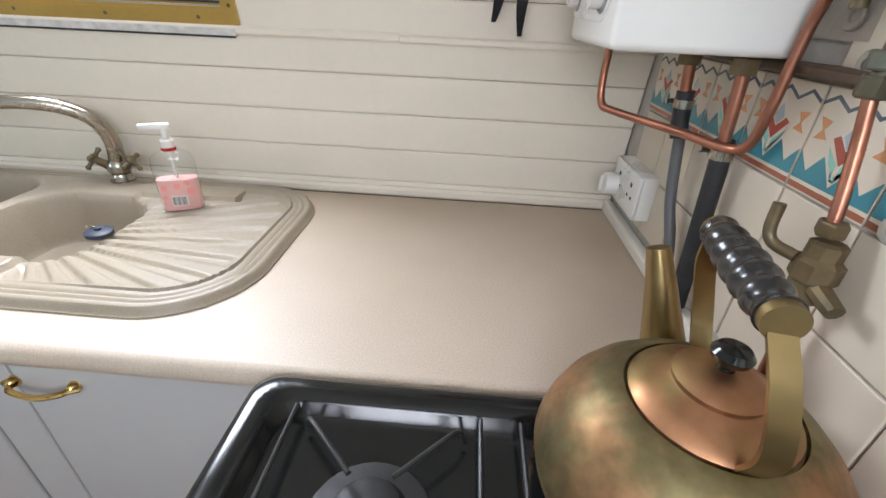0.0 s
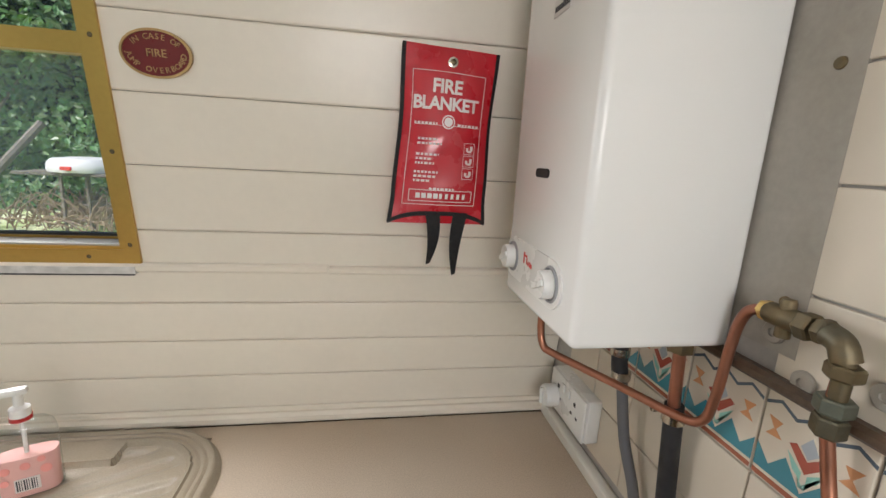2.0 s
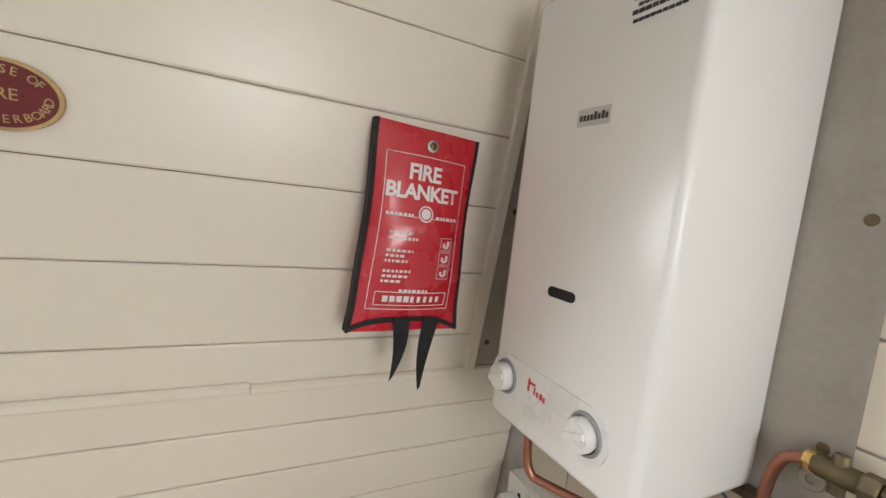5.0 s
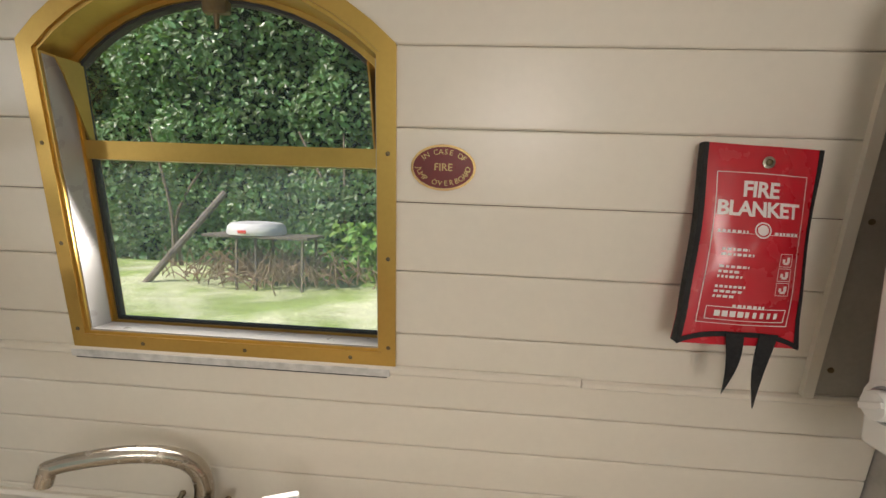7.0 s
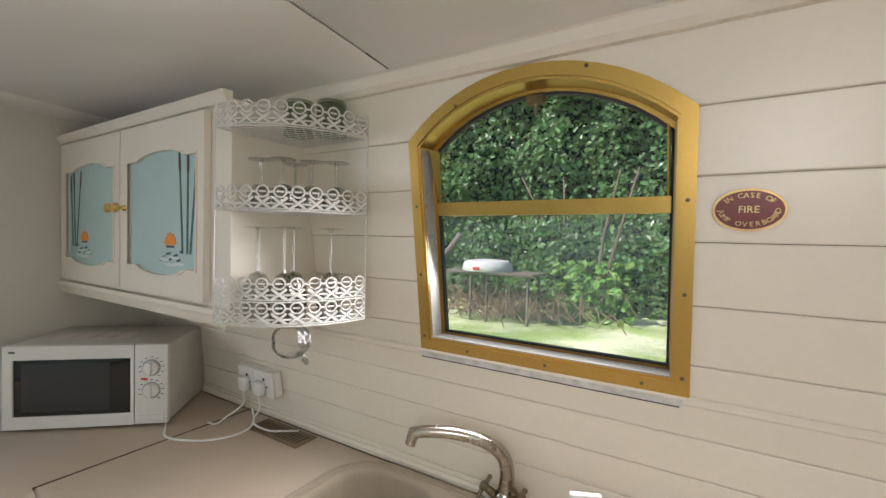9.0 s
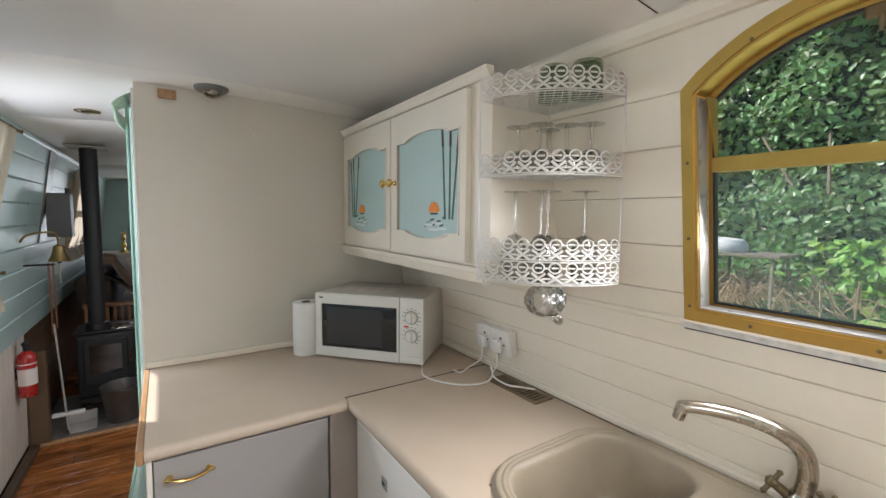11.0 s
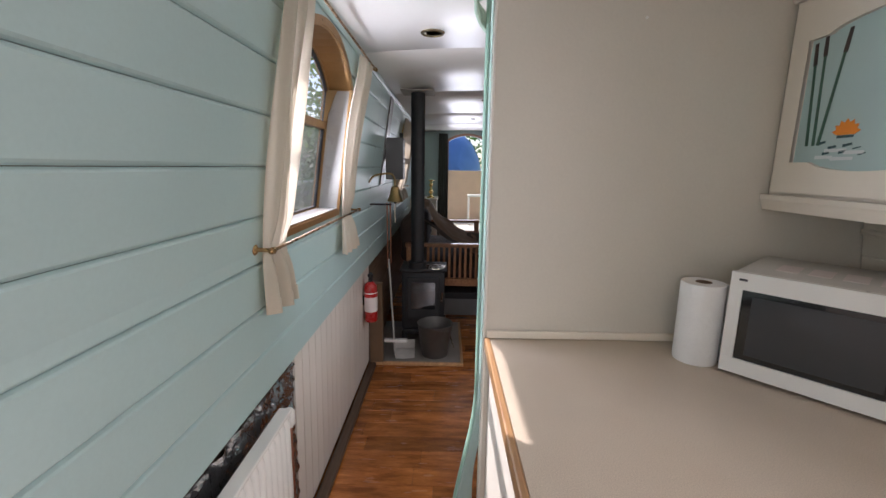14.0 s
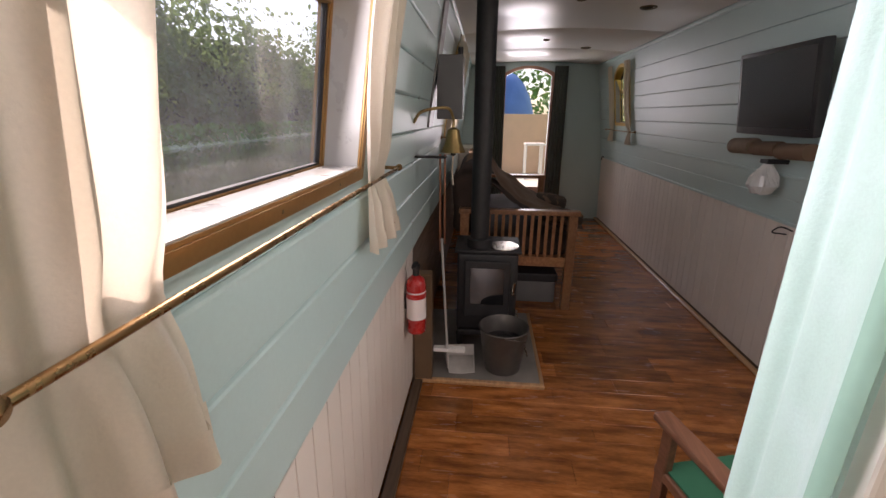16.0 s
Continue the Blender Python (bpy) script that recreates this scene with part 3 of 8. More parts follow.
def window(name, place, hole, label, hopper=True, fittings=True, deep=0.052, metal=BRASS_ANOD, lower=None):
    x0, x1, zb, zs, zc = hole
    w = thing(name, place((x0 + x1) / 2, zb, 0.0), label, "window", kind="structure")
    o = 0.026
    outer, inner = arch(x0 - o, x1 + o, zb - o, zs + 0.012, zc + o), arch(x0, x1, zb, zs, zc)
    bm = ring(bm_new(), outer, inner, lambda x, z: place(x, z, -0.006), lambda x, z: place(x, z, 0.001))
    part("trim_plate", bm, metal, w)
    ins = arch(x0 + 0.006, x1 - 0.006, zb + 0.006, zs - 0.002, zc - 0.006)
    bm = ring(bm_new(), inner, ins, lambda x, z: place(x, z, -0.002), lambda x, z: place(x, z, deep + 0.030))
    part("lining", bm, metal, w)
    bm = box(bm_new(), (0, 0, 0), (x1 - x0 - 0.014, 0.003, deep - 0.004))
    for v in bm.verts:
        v.co = place(x0 + 0.007 + v.co.x, zb + 0.0062 + v.co.y, v.co.z)
    part("window_sill", bm, PALE_LINING, w, "pale inner sill")
    for xs in (x0 + 0.0062, x1 - 0.0082):
        bm = box(bm_new(), (0, 0, 0), (0.002, zs - zb - 0.016, deep - 0.010))
        for v in bm.verts:
            v.co = place(xs + v.co.x, zb + 0.0095 + v.co.y, 0.003 + v.co.z)
        part("reveal", bm, PALE_LINING, w, "pale inner reveal")
    s = 0.013
    inn2 = arch(x0 + s, x1 - s, zb + s, zs - 0.01, zc - s)
    bm = ring(bm_new(), ins, inn2, lambda x, z: place(x, z, deep), lambda x, z: place(x, z, deep + 0.024))
    part("window_frame", bm, metal, w)
    se = arch(x0 + s + 0.005, x1 - s - 0.005, zb + s + 0.005, zs - 0.013, zc - s - 0.005)
    bm = ring(bm_new(), inn2, se, lambda x, z: place(x, z, deep + 0.004), lambda x, z: place(x, z, deep + 0.018))
    part("seal", bm, SEAL, w)
    zt = zb + (zc - zb) * 0.568
    bm = slab(bm_new(), [(x0 + 0.016, zt - 0.016), (x1 - 0.016, zt - 0.016), (x1 - 0.016, zt + 0.016), (x0 + 0.016, zt + 0.016)],
              lambda x, z: place(x, z, deep - 0.006), lambda x, z: place(x, z, deep + 0.022))
    part("transom", bm, metal, w)
    bm = slab(bm_new(), [(x0 + s, zb + s), (x1 - s, zb + s), (x1 - s, zt - 0.016), (x0 + s, zt - 0.016)], lambda x, z: place(x, z, deep + 0.010), lambda x, z: place(x, z, deep + 0.013))
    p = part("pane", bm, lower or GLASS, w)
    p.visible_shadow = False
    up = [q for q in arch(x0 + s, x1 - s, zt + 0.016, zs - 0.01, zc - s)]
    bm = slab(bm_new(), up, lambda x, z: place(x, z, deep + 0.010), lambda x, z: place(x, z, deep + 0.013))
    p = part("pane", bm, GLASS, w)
    p.visible_shadow = False
    if hopper:
        for xs in (x0 + 0.020, x1 - 0.023):
            bm = bm_new()
            tri = [(deep + 0.008, zt + 0.016), (deep + 0.008, zs - 0.004), (deep - 0.042, zs - 0.008), (deep - 0.032, zs - 0.03), (deep - 0.002, zt + 0.016)]
            slab(bm, tri, lambda d, z: place(xs, z, d), lambda d, z: place(xs + 0.003, z, d))
            part("hopper_cheek", bm, metal, w)
    c = (x0 + x1) / 2
    if fittings:
        bm = bm_new()
        a = place(c, zc - s - 0.015, deep - 0.002)
        box(bm, a - Vector((0.022, 0.008, 0.010)), a + Vector((0.022, 0.008, 0.012)), 0.003, 1)
        cyl(bm, a + Vector((0, 0, -0.004)), a + Vector((0, 0, -0.034)), 0.006, 0.003, 8)
        part("catch", bm, OLD_BRASS, w)
    bm = bm_new()
    for u, v in [(x0 - 0.013, zb + f * (zs - zb)) for f in (0.02, 0.35, 0.7)] + [(x1 + 0.013, zb + f * (zs - zb)) for f in (0.02, 0.35, 0.7)] + \
            [(x0 + f * (x1 - x0), zb - 0.013) for f in (0.2, 0.55, 0.9)] + [(c - 0.17, zc - 0.032), (c + 0.12, zc + 0.002)]:
        q = place(u, v, -0.0055)
        e = (q - place(u, v, 0.05)).normalized()
        lathe(bm, [(0.0042, 0), (0.0036, 0.0012), (0.0, 0.0016)], 10, Matrix.Translation(q) @ e.to_track_quat("Z", "Y").to_matrix().to_4x4())
    part("screw_heads", bm, OLD_BRASS, w)
    return w


wg = window("window_1", right, W_GALLEY, "gold-anodised arched window with a hopper above a misted fixed pane", lower=MISTED)
window("window_6", right, W_SALOON, "gold-anodised arched window beside the passage curtain", fittings=False)
bm = slab(bm_new(), [(-1.050, 1.253), (-0.440, 1.253), (-0.440, 1.2665), (-1.050, 1.2665)], lambda x, z: right(x, z, -0.011), lambda x, z: right(x, z, 0.001))
part("sill_strip", bm, mat("greyed_white_sealant", (0.60, 0.58, 0.55), 0.6, var=0.3, scale=40), wg)
# Thin black strip paints the shadow line below the sill strip.
bm = slab(bm_new(), [(-1.046, 1.2485), (-0.446, 1.2485), (-0.446, 1.2527), (-1.046, 1.2527)], lambda x, z: right(x, z, -0.006), lambda x, z: right(x, z, 0.001))
part("sill_gap", bm, SEAL, wg, "black strip for the shadow line under the sill")
window("window_2", left, W_CORRIDOR, "gold-anodised arched window with an open hopper and sunlit sill", deep=0.095, metal=BACKLIT_GOLD)
window("window_3", left, W_AFT, "gold-anodised arched window in the teal side")
window("window_4", left, W_LOUNGE_L, "gold-anodised arched window in the saloon", fittings=False)
window("window_5", right, W_LOUNGE_R, "gold-anodised arched window in the saloon", fittings=False)

# ---- galley: worktops, sink, units ----
WT = 0.900


def worktop(name, blocks, label, nose):
    t = thing(name, (sum(b[0][0] + b[1][0] for b in blocks) / 2 / len(blocks), 0.4, WT - 0.036), label, "worktop")
    for lo, hi in blocks:
        part("board", box(bm_new(), lo, hi), LAMINATE, t)
    bm = bm_new()
    (xa, ya), (xb, yb) = nose
    n = (Vector((yb - ya, xa - xb, 0))).normalized()
    prof = [(0, 0.0), (0.006, -0.001), (0.012, -0.006), (0.015, -0.014), (0.015, -0.024), (0.012, -0.031), (0.006, -0.0355), (0, -0.036)]
    a = [bm.verts.new(Vector((xa, ya, WT + z)) + n * d) for d, z in prof]
    b = [bm.verts.new(Vector((xb, yb, WT + z)) + n * d) for d, z in prof]
    for i in range(len(prof)):
        k = (i + 1) % len(prof)
        bm.faces.new((a[i], a[k], b[k], b[i]))
    bm.faces.new(a)
    bm.faces.new(b[::-1])
    part("rounded_edge", bm, LAMINATE, t, smooth=True)
    return t


YB = 0.986
worktop("worktop", [((-1.858, 0.392, WT - 0.036), (-1.24, YB, WT)), ((-0.335, 0.392, WT - 0.036), (0.408, YB, WT)),
                    ((-1.24, 0.392, WT - 0.036), (-0.335, 0.49, WT)), ((-1.24, 0.95, WT - 0.036), (-0.335, YB, WT))],
        "speckled beige laminate worktop with an inset sink", ((-1.858, 0.392), (0.408, 0.392)))
wb = worktop("worktop", [((X_BULK + 0.001, -0.176, WT - 0.036), (-1.861, YB, WT)), ((-1.861, -0.176, WT - 0.036), (-1.842, 0.376, WT))],
             "beige laminate worktop with a worn oak edge strip", ((-1.842, -0.176), (-1.842, 0.376)))
bm = box(bm_new(), (X_BULK + 0.001, -0.194, WT - 0.038), (-1.828, -0.1765, WT + 0.0015), 0.004, 2)
part("oak_edge", bm, OAK, wb, "worn oak edge strip")
part("joint", box(bm_new(), (-1.8635, 0.378, WT + 0.0002), (-1.8565, YB, WT + 0.0009)), DARKWOOD, wb, "dark joint between the worktops")
# white bead along the tiled side
bm = box(bm_new(), (0.392, 0.38, WT + 0.0005), (0.4145, 0.985, WT + 0.028), 0.006, 2)
tagged(part("trim_tiles", bm, WHITE_WALL), "white bead where the worktop meets the tiles", "moulding", kind="structure")

# composite sink: one moulded basin, its level worked out point by point
SX0, SX1, SY0, SY1 = -1.290, -0.283, 0.455, 0.978


def rounded(x, y, x0, x1, y0, y1, r):
    """Signed distance to a box with rounded corners, negative inside."""
    cx, cy, hx, hy = (x0 + x1) / 2, (y0 + y1) / 2, (x1 - x0) / 2 - r, (y1 - y0) / 2 - r
    dx, dy = abs(x - cx) - hx, abs(y - cy) - hy
    return math.hypot(max(dx, 0), max(dy, 0)) + min(max(dx, dy), 0) - r


def ease(t):
    t = min(1, max(0, t))
    return t * t * (3 - 2 * t)


def sink_z(x, y):
    e = -rounded(x, y, SX0, SX1, SY0, SY1, 0.16)
    z = 0.003 + 0.013 * ease(e / 0.012)
    for k in (0.022, 0.034):
        z -= 0.0030 * math.exp(-((e - k) / 0.0035) ** 2)
    drain = min(e - 0.048, (x + 0.715) * 1.2, (SY1 - 0.098 - y) if x < -0.48 else 1.0)
    if drain > 0:
        low = 0.013 * ease(drain / 0.010)
        ang, dist = math.atan2(y - 0.68, x + 0.80), math.hypot(x + 0.80, y - 0.68)
        rib = abs(((ang * 44 / (2 * math.pi)) % 1) - 0.5) * 2
        low += 0.0065 * ease((rib - 0.42) / 0.30) * ease((dist - 0.12) / 0.05) * ease((drain - 0.012) / 0.02) - 0.006 * ease((dist - 0.1) / 0.35)
        z -= low
    half = -rounded(x, y, -0.925, -0.645, 0.578, 0.858, 0.085)
    if half > -0.012:
        z -= 0.004 * ease((half + 0.012) / 0.012) + 0.120 * ease((half + 0.001) / 0.022)
    main = -rounded(x, y, -1.235, -0.960, 0.505, 0.925, 0.09)
    if main > -0.012:
        z -= 0.006 * ease((main + 0.012) / 0.012) + 0.160 * ease((main + 0.002) / 0.028)
    return WT + z


bm = bm_new()
NU, NV = 320, 200
grid = []
for j in range(NV + 1):
    v = j / NV
    y = SY0 + (SY1 - SY0) * (0.5 - 0.5 * math.cos(math.pi * v))
    off = min(y - SY0, SY1 - y)
    cut = 0.16 - math.sqrt(max(0.0, 0.16 ** 2 - (0.16 - off) ** 2)) if off < 0.16 else 0.0
    x0, x1 = SX0 + cut, SX1 - cut
    grid.append([bm.verts.new((x0 + (x1 - x0) * i / NU, y, sink_z(x0 + (x1 - x0) * i / NU, y))) for i in range(NU + 1)])
for a, b in zip(grid, grid[1:]):
    for i in range(NU):
        bm.faces.new((a[i], a[i + 1], b[i + 1], b[i]))
rim = [e for e in bm.edges if e.is_boundary]
ex = bmesh.ops.extrude_edge_only(bm, edges=rim)
for v in [g for g in ex["geom"] if isinstance(g, bmesh.types.BMVert)]:
    v.co.z = WT + 0.0002
sink = thing("sink", (-0.79, 0.7, WT), "sandy composite sink with a fluted drainer and two bowls", "sink")
part("basin", bm, COMPOSITE, sink, smooth=True)
for q, zz in ((Vector((-0.80, 0.71, 0)), WT - 0.098), (Vector((-1.095, 0.71, 0)), WT - 0.145)):
    bm = lathe(bm_new(), [(0.034, 0.0), (0.034, 0.004), (0.026, 0.003), (0.0, 0.001)], 24, Matrix.Translation((q.x, q.y, zz)))
    part("waste", bm, CHROME, sink, "metal waste fitting", True)
plug = thing("sink_plug", (-0.655, 0.682, WT + 0.002), "dark rubber plug lying on the sink drainer", "plug")
bm = lathe(bm_new(), [(0.019, 0.0), (0.024, 0.004), (0.025, 0.011), (0.021, 0.014), (0.006, 0.0145), (0.006, 0.019), (0.0, 0.020)], 24, Matrix.Translation((-0.655, 0.682, WT + 0.003)))
part("stopper", bm, mat("blue_black_rubber", (0.03, 0.035, 0.06), 0.5), plug, smooth=True)
bm = tube(bm_new(), [(-0.655, 0.682, WT + 0.021), (-0.675, 0.688, WT + 0.022), (-0.70, 0.70, WT + 0.010)], 0.002, 6)
part("chain", bm, CHROME, plug)

# mixer tap with two cross heads
tap = thing("mixer_tap", (-0.815, 0.945, WT + 0.014), "worn chrome mixer tap with a swan neck and cross handles", "tap")
TB = Vector((-0.800, 0.940, WT + 0.014))
bm = lathe(bm_new(), [(0.027, 0), (0.028, 0.006), (0.022, 0.012), (0.020, 0.020), (0.026, 0.030), (0.024, 0.046), (0.016, 0.058), (0.0, 0.060)], 24, Matrix.Translation(TB))
part("base", bm, CHROME, tap, smooth=True)
bm = tube(bm_new(), [TB + Vector(q) for q in ((0, 0, 0.04), (0.008, -0.004, 0.10), (0.0, -0.02, 0.150), (-0.035, -0.045, 0.182), (-0.09, -0.075, 0.197), (-0.15, -0.105, 0.198), (-0.185, -0.122, 0.192))], 0.0125, 14, 6, radii=(0.0180, 0.0132))
part("spout", bm, CHROME, tap, smooth=True)
bm = cyl(bm_new(), TB + Vector((-0.180, -0.120, 0.198)), TB + Vector((-0.188, -0.124, 0.165)), 0.0135, 0.0125, 18)
part("nozzle", bm, CHROME, tap, smooth=True)
for s in (-1, 1):
    d = Vector((s * 0.80, -0.25, 0.55)).normalized()
    h = TB + Vector((0, 0, 0.026)) + d * 0.022
    bm = cyl(bm_new(), h, h + d * 0.030, 0.011, 0.009, 14)
    stem = part("valve_stem", bm, OLD_BRASS, tap, smooth=True)
    k = h + d * 0.036
    bm = lathe(bm_new(), [(0.010, -0.006), (0.012, 0.0), (0.010, 0.008), (0.0, 0.010)], 16, Matrix.Translation(k) @ d.to_track_quat("Z", "Y").to_matrix().to_4x4())
    for a in range(4):
        e = d.to_track_quat("Z", "Y") @ Vector((math.cos(a * math.pi / 2 + 0.4), math.sin(a * math.pi / 2 + 0.4), 0))
        cyl(bm, k + e * 0.008, k + e * 0.024, 0.0052, 0.0046, 10)
        lathe(bm, [(0.0, -0.0062), (0.0058, -0.003), (0.0062, 0.002), (0.0, 0.0062)], 10, Matrix.Translation(k + e * 0.025) @ e.to_track_quat("Z", "Y").to_matrix().to_4x4())
    part("cross_handle", bm, OLD_BRASS, tap, smooth=True)

# pink soap in a pump bottle
soap = thing("soap_bottle", (-0.575, 0.83, WT + 0.006), "clear pump bottle half full of pink hand soap", "soap bottle")
SB = Vector((-0.575, 0.830, WT + 0.005))
SR = Matrix.Translation(SB) @ Matrix.Rotation(radians(24), 4, "Z") @ Matrix.Diagonal((1.12, 1.10, 1.17, 1))


def flat_bottle(bm, w, d, levels):
    rows = []
    for z, f in levels:
        rows.append([bm.verts.new(SR @ Vector((w * f * math.copysign(abs(math.cos(t)) ** 0.55, math.cos(t)), d * f * math.copysign(abs(math.sin(t)) ** 0.7, math.sin(t)), z))) for t in [2 * math.pi * i / 28 for i in range(28)]])
    for a, b in zip(rows, rows[1:]):
        for i in range(28):
            bm.faces.new((a[i], a[(i + 1) % 28], b[(i + 1) % 28], b[i]))
    bm.faces.new(rows[0])
    bm.faces.new(rows[-1])
    return bm


PET = clear_glass("clear_bottle_plastic", (0.93, 0.95, 0.95), 0.05)
PINK = mat("pink_soap", (0.90, 0.50, 0.46), 0.35, var=0.06, scale=20)
flat = flat_bottle(bm_new(), 0.037, 0.019, [(0, 0.93), (0.004, 1.0), (0.088, 1.0), (0.102, 0.93), (0.110, 0.70), (0.114, 0.38)])
part("bottle", flat, PET, soap, "clear plastic bottle", True)
part("liquid", flat_bottle(bm_new(), 0.0355, 0.0178, [(0.002, 0.95), (0.06, 1.0), (0.061, 0.98)]), PINK, soap, "pink liquid soap", True)
bm = cyl(bm_new(), SR @ Vector((0, 0, 0.02)), SR @ Vector((0, 0, 0.115)), 0.003, 0.003, 8)
part("dip_tube", bm, WHITE_PLASTIC, soap)
bm = cyl(bm_new(), SR @ Vector((0, 0, 0.1135)), SR @ Vector((0, 0, 0.119)), 0.0145, 0.0145, 20)
part("red_collar", bm, RED_PAINT, soap, "red collar")
bm = lathe(bm_new(), [(0.012, 0.0), (0.012, 0.012), (0.006, 0.016), (0.0055, 0.034)], 18, SR @ Matrix.Translation((0, 0, 0.119)))
box(bm, (-0.040, -0.0065, 0.150), (0.012, 0.0065, 0.161), 0.004, 2, SR)
part("pump_head", bm, WHITE_PLASTIC, soap, smooth=True)
bm = box(bm_new(), (-0.014, -0.0200, 0.012), (0.014, -0.0192, 0.032), 0, 1, SR)
part("barcode_label", bm, PRINT_WHITE, soap)
bm = bm_new()
for i in range(9):
    box(bm, (-0.012 + i * 0.0027, -0.0206, 0.014), (-0.0105 + i * 0.0027 - 0.0004 * (i % 3), -0.0200, 0.030), 0, 1, SR)
part("barcode", bm, PRINT_BLACK, soap)
bm = bm_new()
for u, z, r in ((-0.022, 0.048, 0.006), (0.022, 0.040, 0.007), (0.018, 0.056, 0.005), (0.0, 0.050, 0.006), (-0.024, 0.030, 0.005)):
    lathe(bm, [(r, 0), (r * 0.9, 0.0005), (0, 0.0006)], 12, SR @ Matrix.Translation((u, -0.0193, z)) @ Matrix.Rotation(radians(90), 4, "X"))
part("printed_flowers", bm, mat("coral_print", (0.85, 0.34, 0.30), 0.5), soap)


def bow_handle(bm, c, along, out, w):
    """A curled brass bow handle on two feet."""
    c, a, o = Vector(c), Vector(along), Vector(out)
    tube(bm, [c - a * (w / 2 + 0.012) + o * 0.006, c - a * w / 2 + o * 0.012, c - a * w * 0.36 + o * 0.022, c + o * 0.026 - Vector((0, 0, 0.004)), c + a * w * 0.36 + o * 0.022, c + a * w / 2 + o * 0.012, c + a * (w / 2 + 0.012) + o * 0.006], 0.0048, 8)
    for s in (-1, 1):
        q = c + a * s * w / 2
        lathe(bm, [(0.010, 0.0), (0.009, 0.006), (0.006, 0.012), (0.0, 0.016)], 14, Matrix.Translation(q) @ o.to_track_quat("Z", "Y").to_matrix().to_4x4())
    return bm


# Greyer copy of the unit fronts, with the shade under the worktop coloured in.
UNIT_SHADED = mat("shaded_grey_unit_front", (0.34, 0.33, 0.315), 0.42, var=0.05, scale=3)


def base_unit(name, lo, hi, front, out, drawers, label, body):
    """A floor unit; front is the plane of its fronts, out the way they face."""
    u = thing(name, ((lo[0] + hi[0]) / 2, (lo[1] + hi[1]) / 2, 0), label, "cabinet")
    part("body", box(bm_new(), lo, hi), body, u)
    for a, b, handle in drawers:
        d = part("drawer_front" if b[2] - a[2] < 0.3 else "door", box(bm_new(), a, b, 0.003, 2), body, u)
        if handle:  # a bow of brass on each front that has one
            part("handle", bow_handle(bm_new(), handle, (0, 1, 0) if abs(out[0]) > 0.5 else (1, 0, 0), out, 0.096), BRASS, d, "brass bow handle", True)
    return u


base_unit("drawer_unit", (X_BULK + 0.002, -0.160, 0.0), (-1.872, 0.362, WT - 0.037), None, (1, 0, 0),
          [((-1.8715, -0.158, 0.50), (-1.853, 0.318, WT - 0.050), (-1.853, -0.075, 0.795)), ((-1.8715, -0.158, 0.09), (-1.853, 0.318, 0.494), (-1.853, -0.075, 0.44))],
          "grey base unit, darkened for shade, with a deep drawer under the worktop", UNIT_SHADED)
bm = box(bm_new(), (X_BULK + 0.002, -0.1745, 0.0), (-1.853, -0.1605, WT - 0.037), 0.002, 1)
tagged(part("end_panel", bm, WHITE_WALL), "white end panel closing the base unit", "panel")
bm = box(bm_new(), (-1.868, 0.325, 0.0), (-1.853, 0.420, WT - 0.037), 0.002, 1)
tagged(part("filler_strip", bm, mat("taupe_filler", (0.36, 0.32, 0.28), 0.5)), "taupe filler strip beside the fridge", "panel")
# under-counter fridge
fr = thing("fridge", (-1.56, 0.70, 0), "white under-counter fridge with a small grey badge", "fridge")
part("cabinet", box(bm_new(), (-1.845, 0.462, 0.02), (-1.300, 0.97, 0.842), 0.006, 2), WHITE_ENAMEL, fr)
fd = part("fridge_door", box(bm_new(), (-1.845, 0.412, 0.06), (-1.300, 0.458, 0.826), 0.010, 3), WHITE_ENAMEL, fr, smooth=True)
part("badge", box(bm_new(), (-1.640, 0.409, 0.700), (-1.605, 0.4118, 0.735), 0.001, 1), PRINT_GREY, fd, "grey square badge")
part("badge_mark", box(bm_new(), (-1.635, 0.4075, 0.712), (-1.618, 0.4089, 0.722), 0, 1), PRINT_BLACK, fd)
part("top_trim", box(bm_new(), (-1.845, 0.420, 0.829), (-1.300, 0.461, 0.8415), 0.004, 2), WHITE_PLASTIC, fr)
base_unit("sink_unit", (-1.295, 0.430, 0.0), (-0.700, 0.965, 0.735), None, (0, -1, 0),
          [((-1.293, 0.412, 0.10), (-1.000, 0.4298, 0.860), (-1.05, 0.412, 0.80)), ((-0.996, 0.412, 0.10), (-0.702, 0.4298, 0.860), (-0.945, 0.412, 0.80))], "greyish white sink unit with brass handles", UNIT_WHITE)
base_unit("cupboard_unit", (-0.697, 0.430, 0.0), (0.405, 0.965, 0.780), None, (0, -1, 0),
          [((-0.608, 0.412, 0.10), (-0.210, 0.4298, 0.860), (-0.560, 0.412, 0.800)), ((-0.694, 0.412, 0.10), (-0.612, 0.4298, 0.860), None)], "greyish white tall-fronted unit with a brass handle", UNIT_WHITE)

# ---- cooker and kettle ----
ck = thing("gas_cooker", (0.10, 0.05, 0), "black enamel gas cooker with wire pan supports", "cooker")
CX0, CX1, CY0, CY1 = -0.190, 0.395, -0.205, 0.372
part("body", box(bm_new(), (CX0 + 0.02, CY0 + 0.005, 0.0), (CX1, CY1 - 0.004, 0.880), 0.005, 2), BLACK, ck)
bm = bm_new()


def hob_rect(i):
    return [(CX0 + i, CY0 + i), (CX1 - i, CY0 + i), (CX1 - i, CY1 - i), (CX0 + i, CY1 - i)]


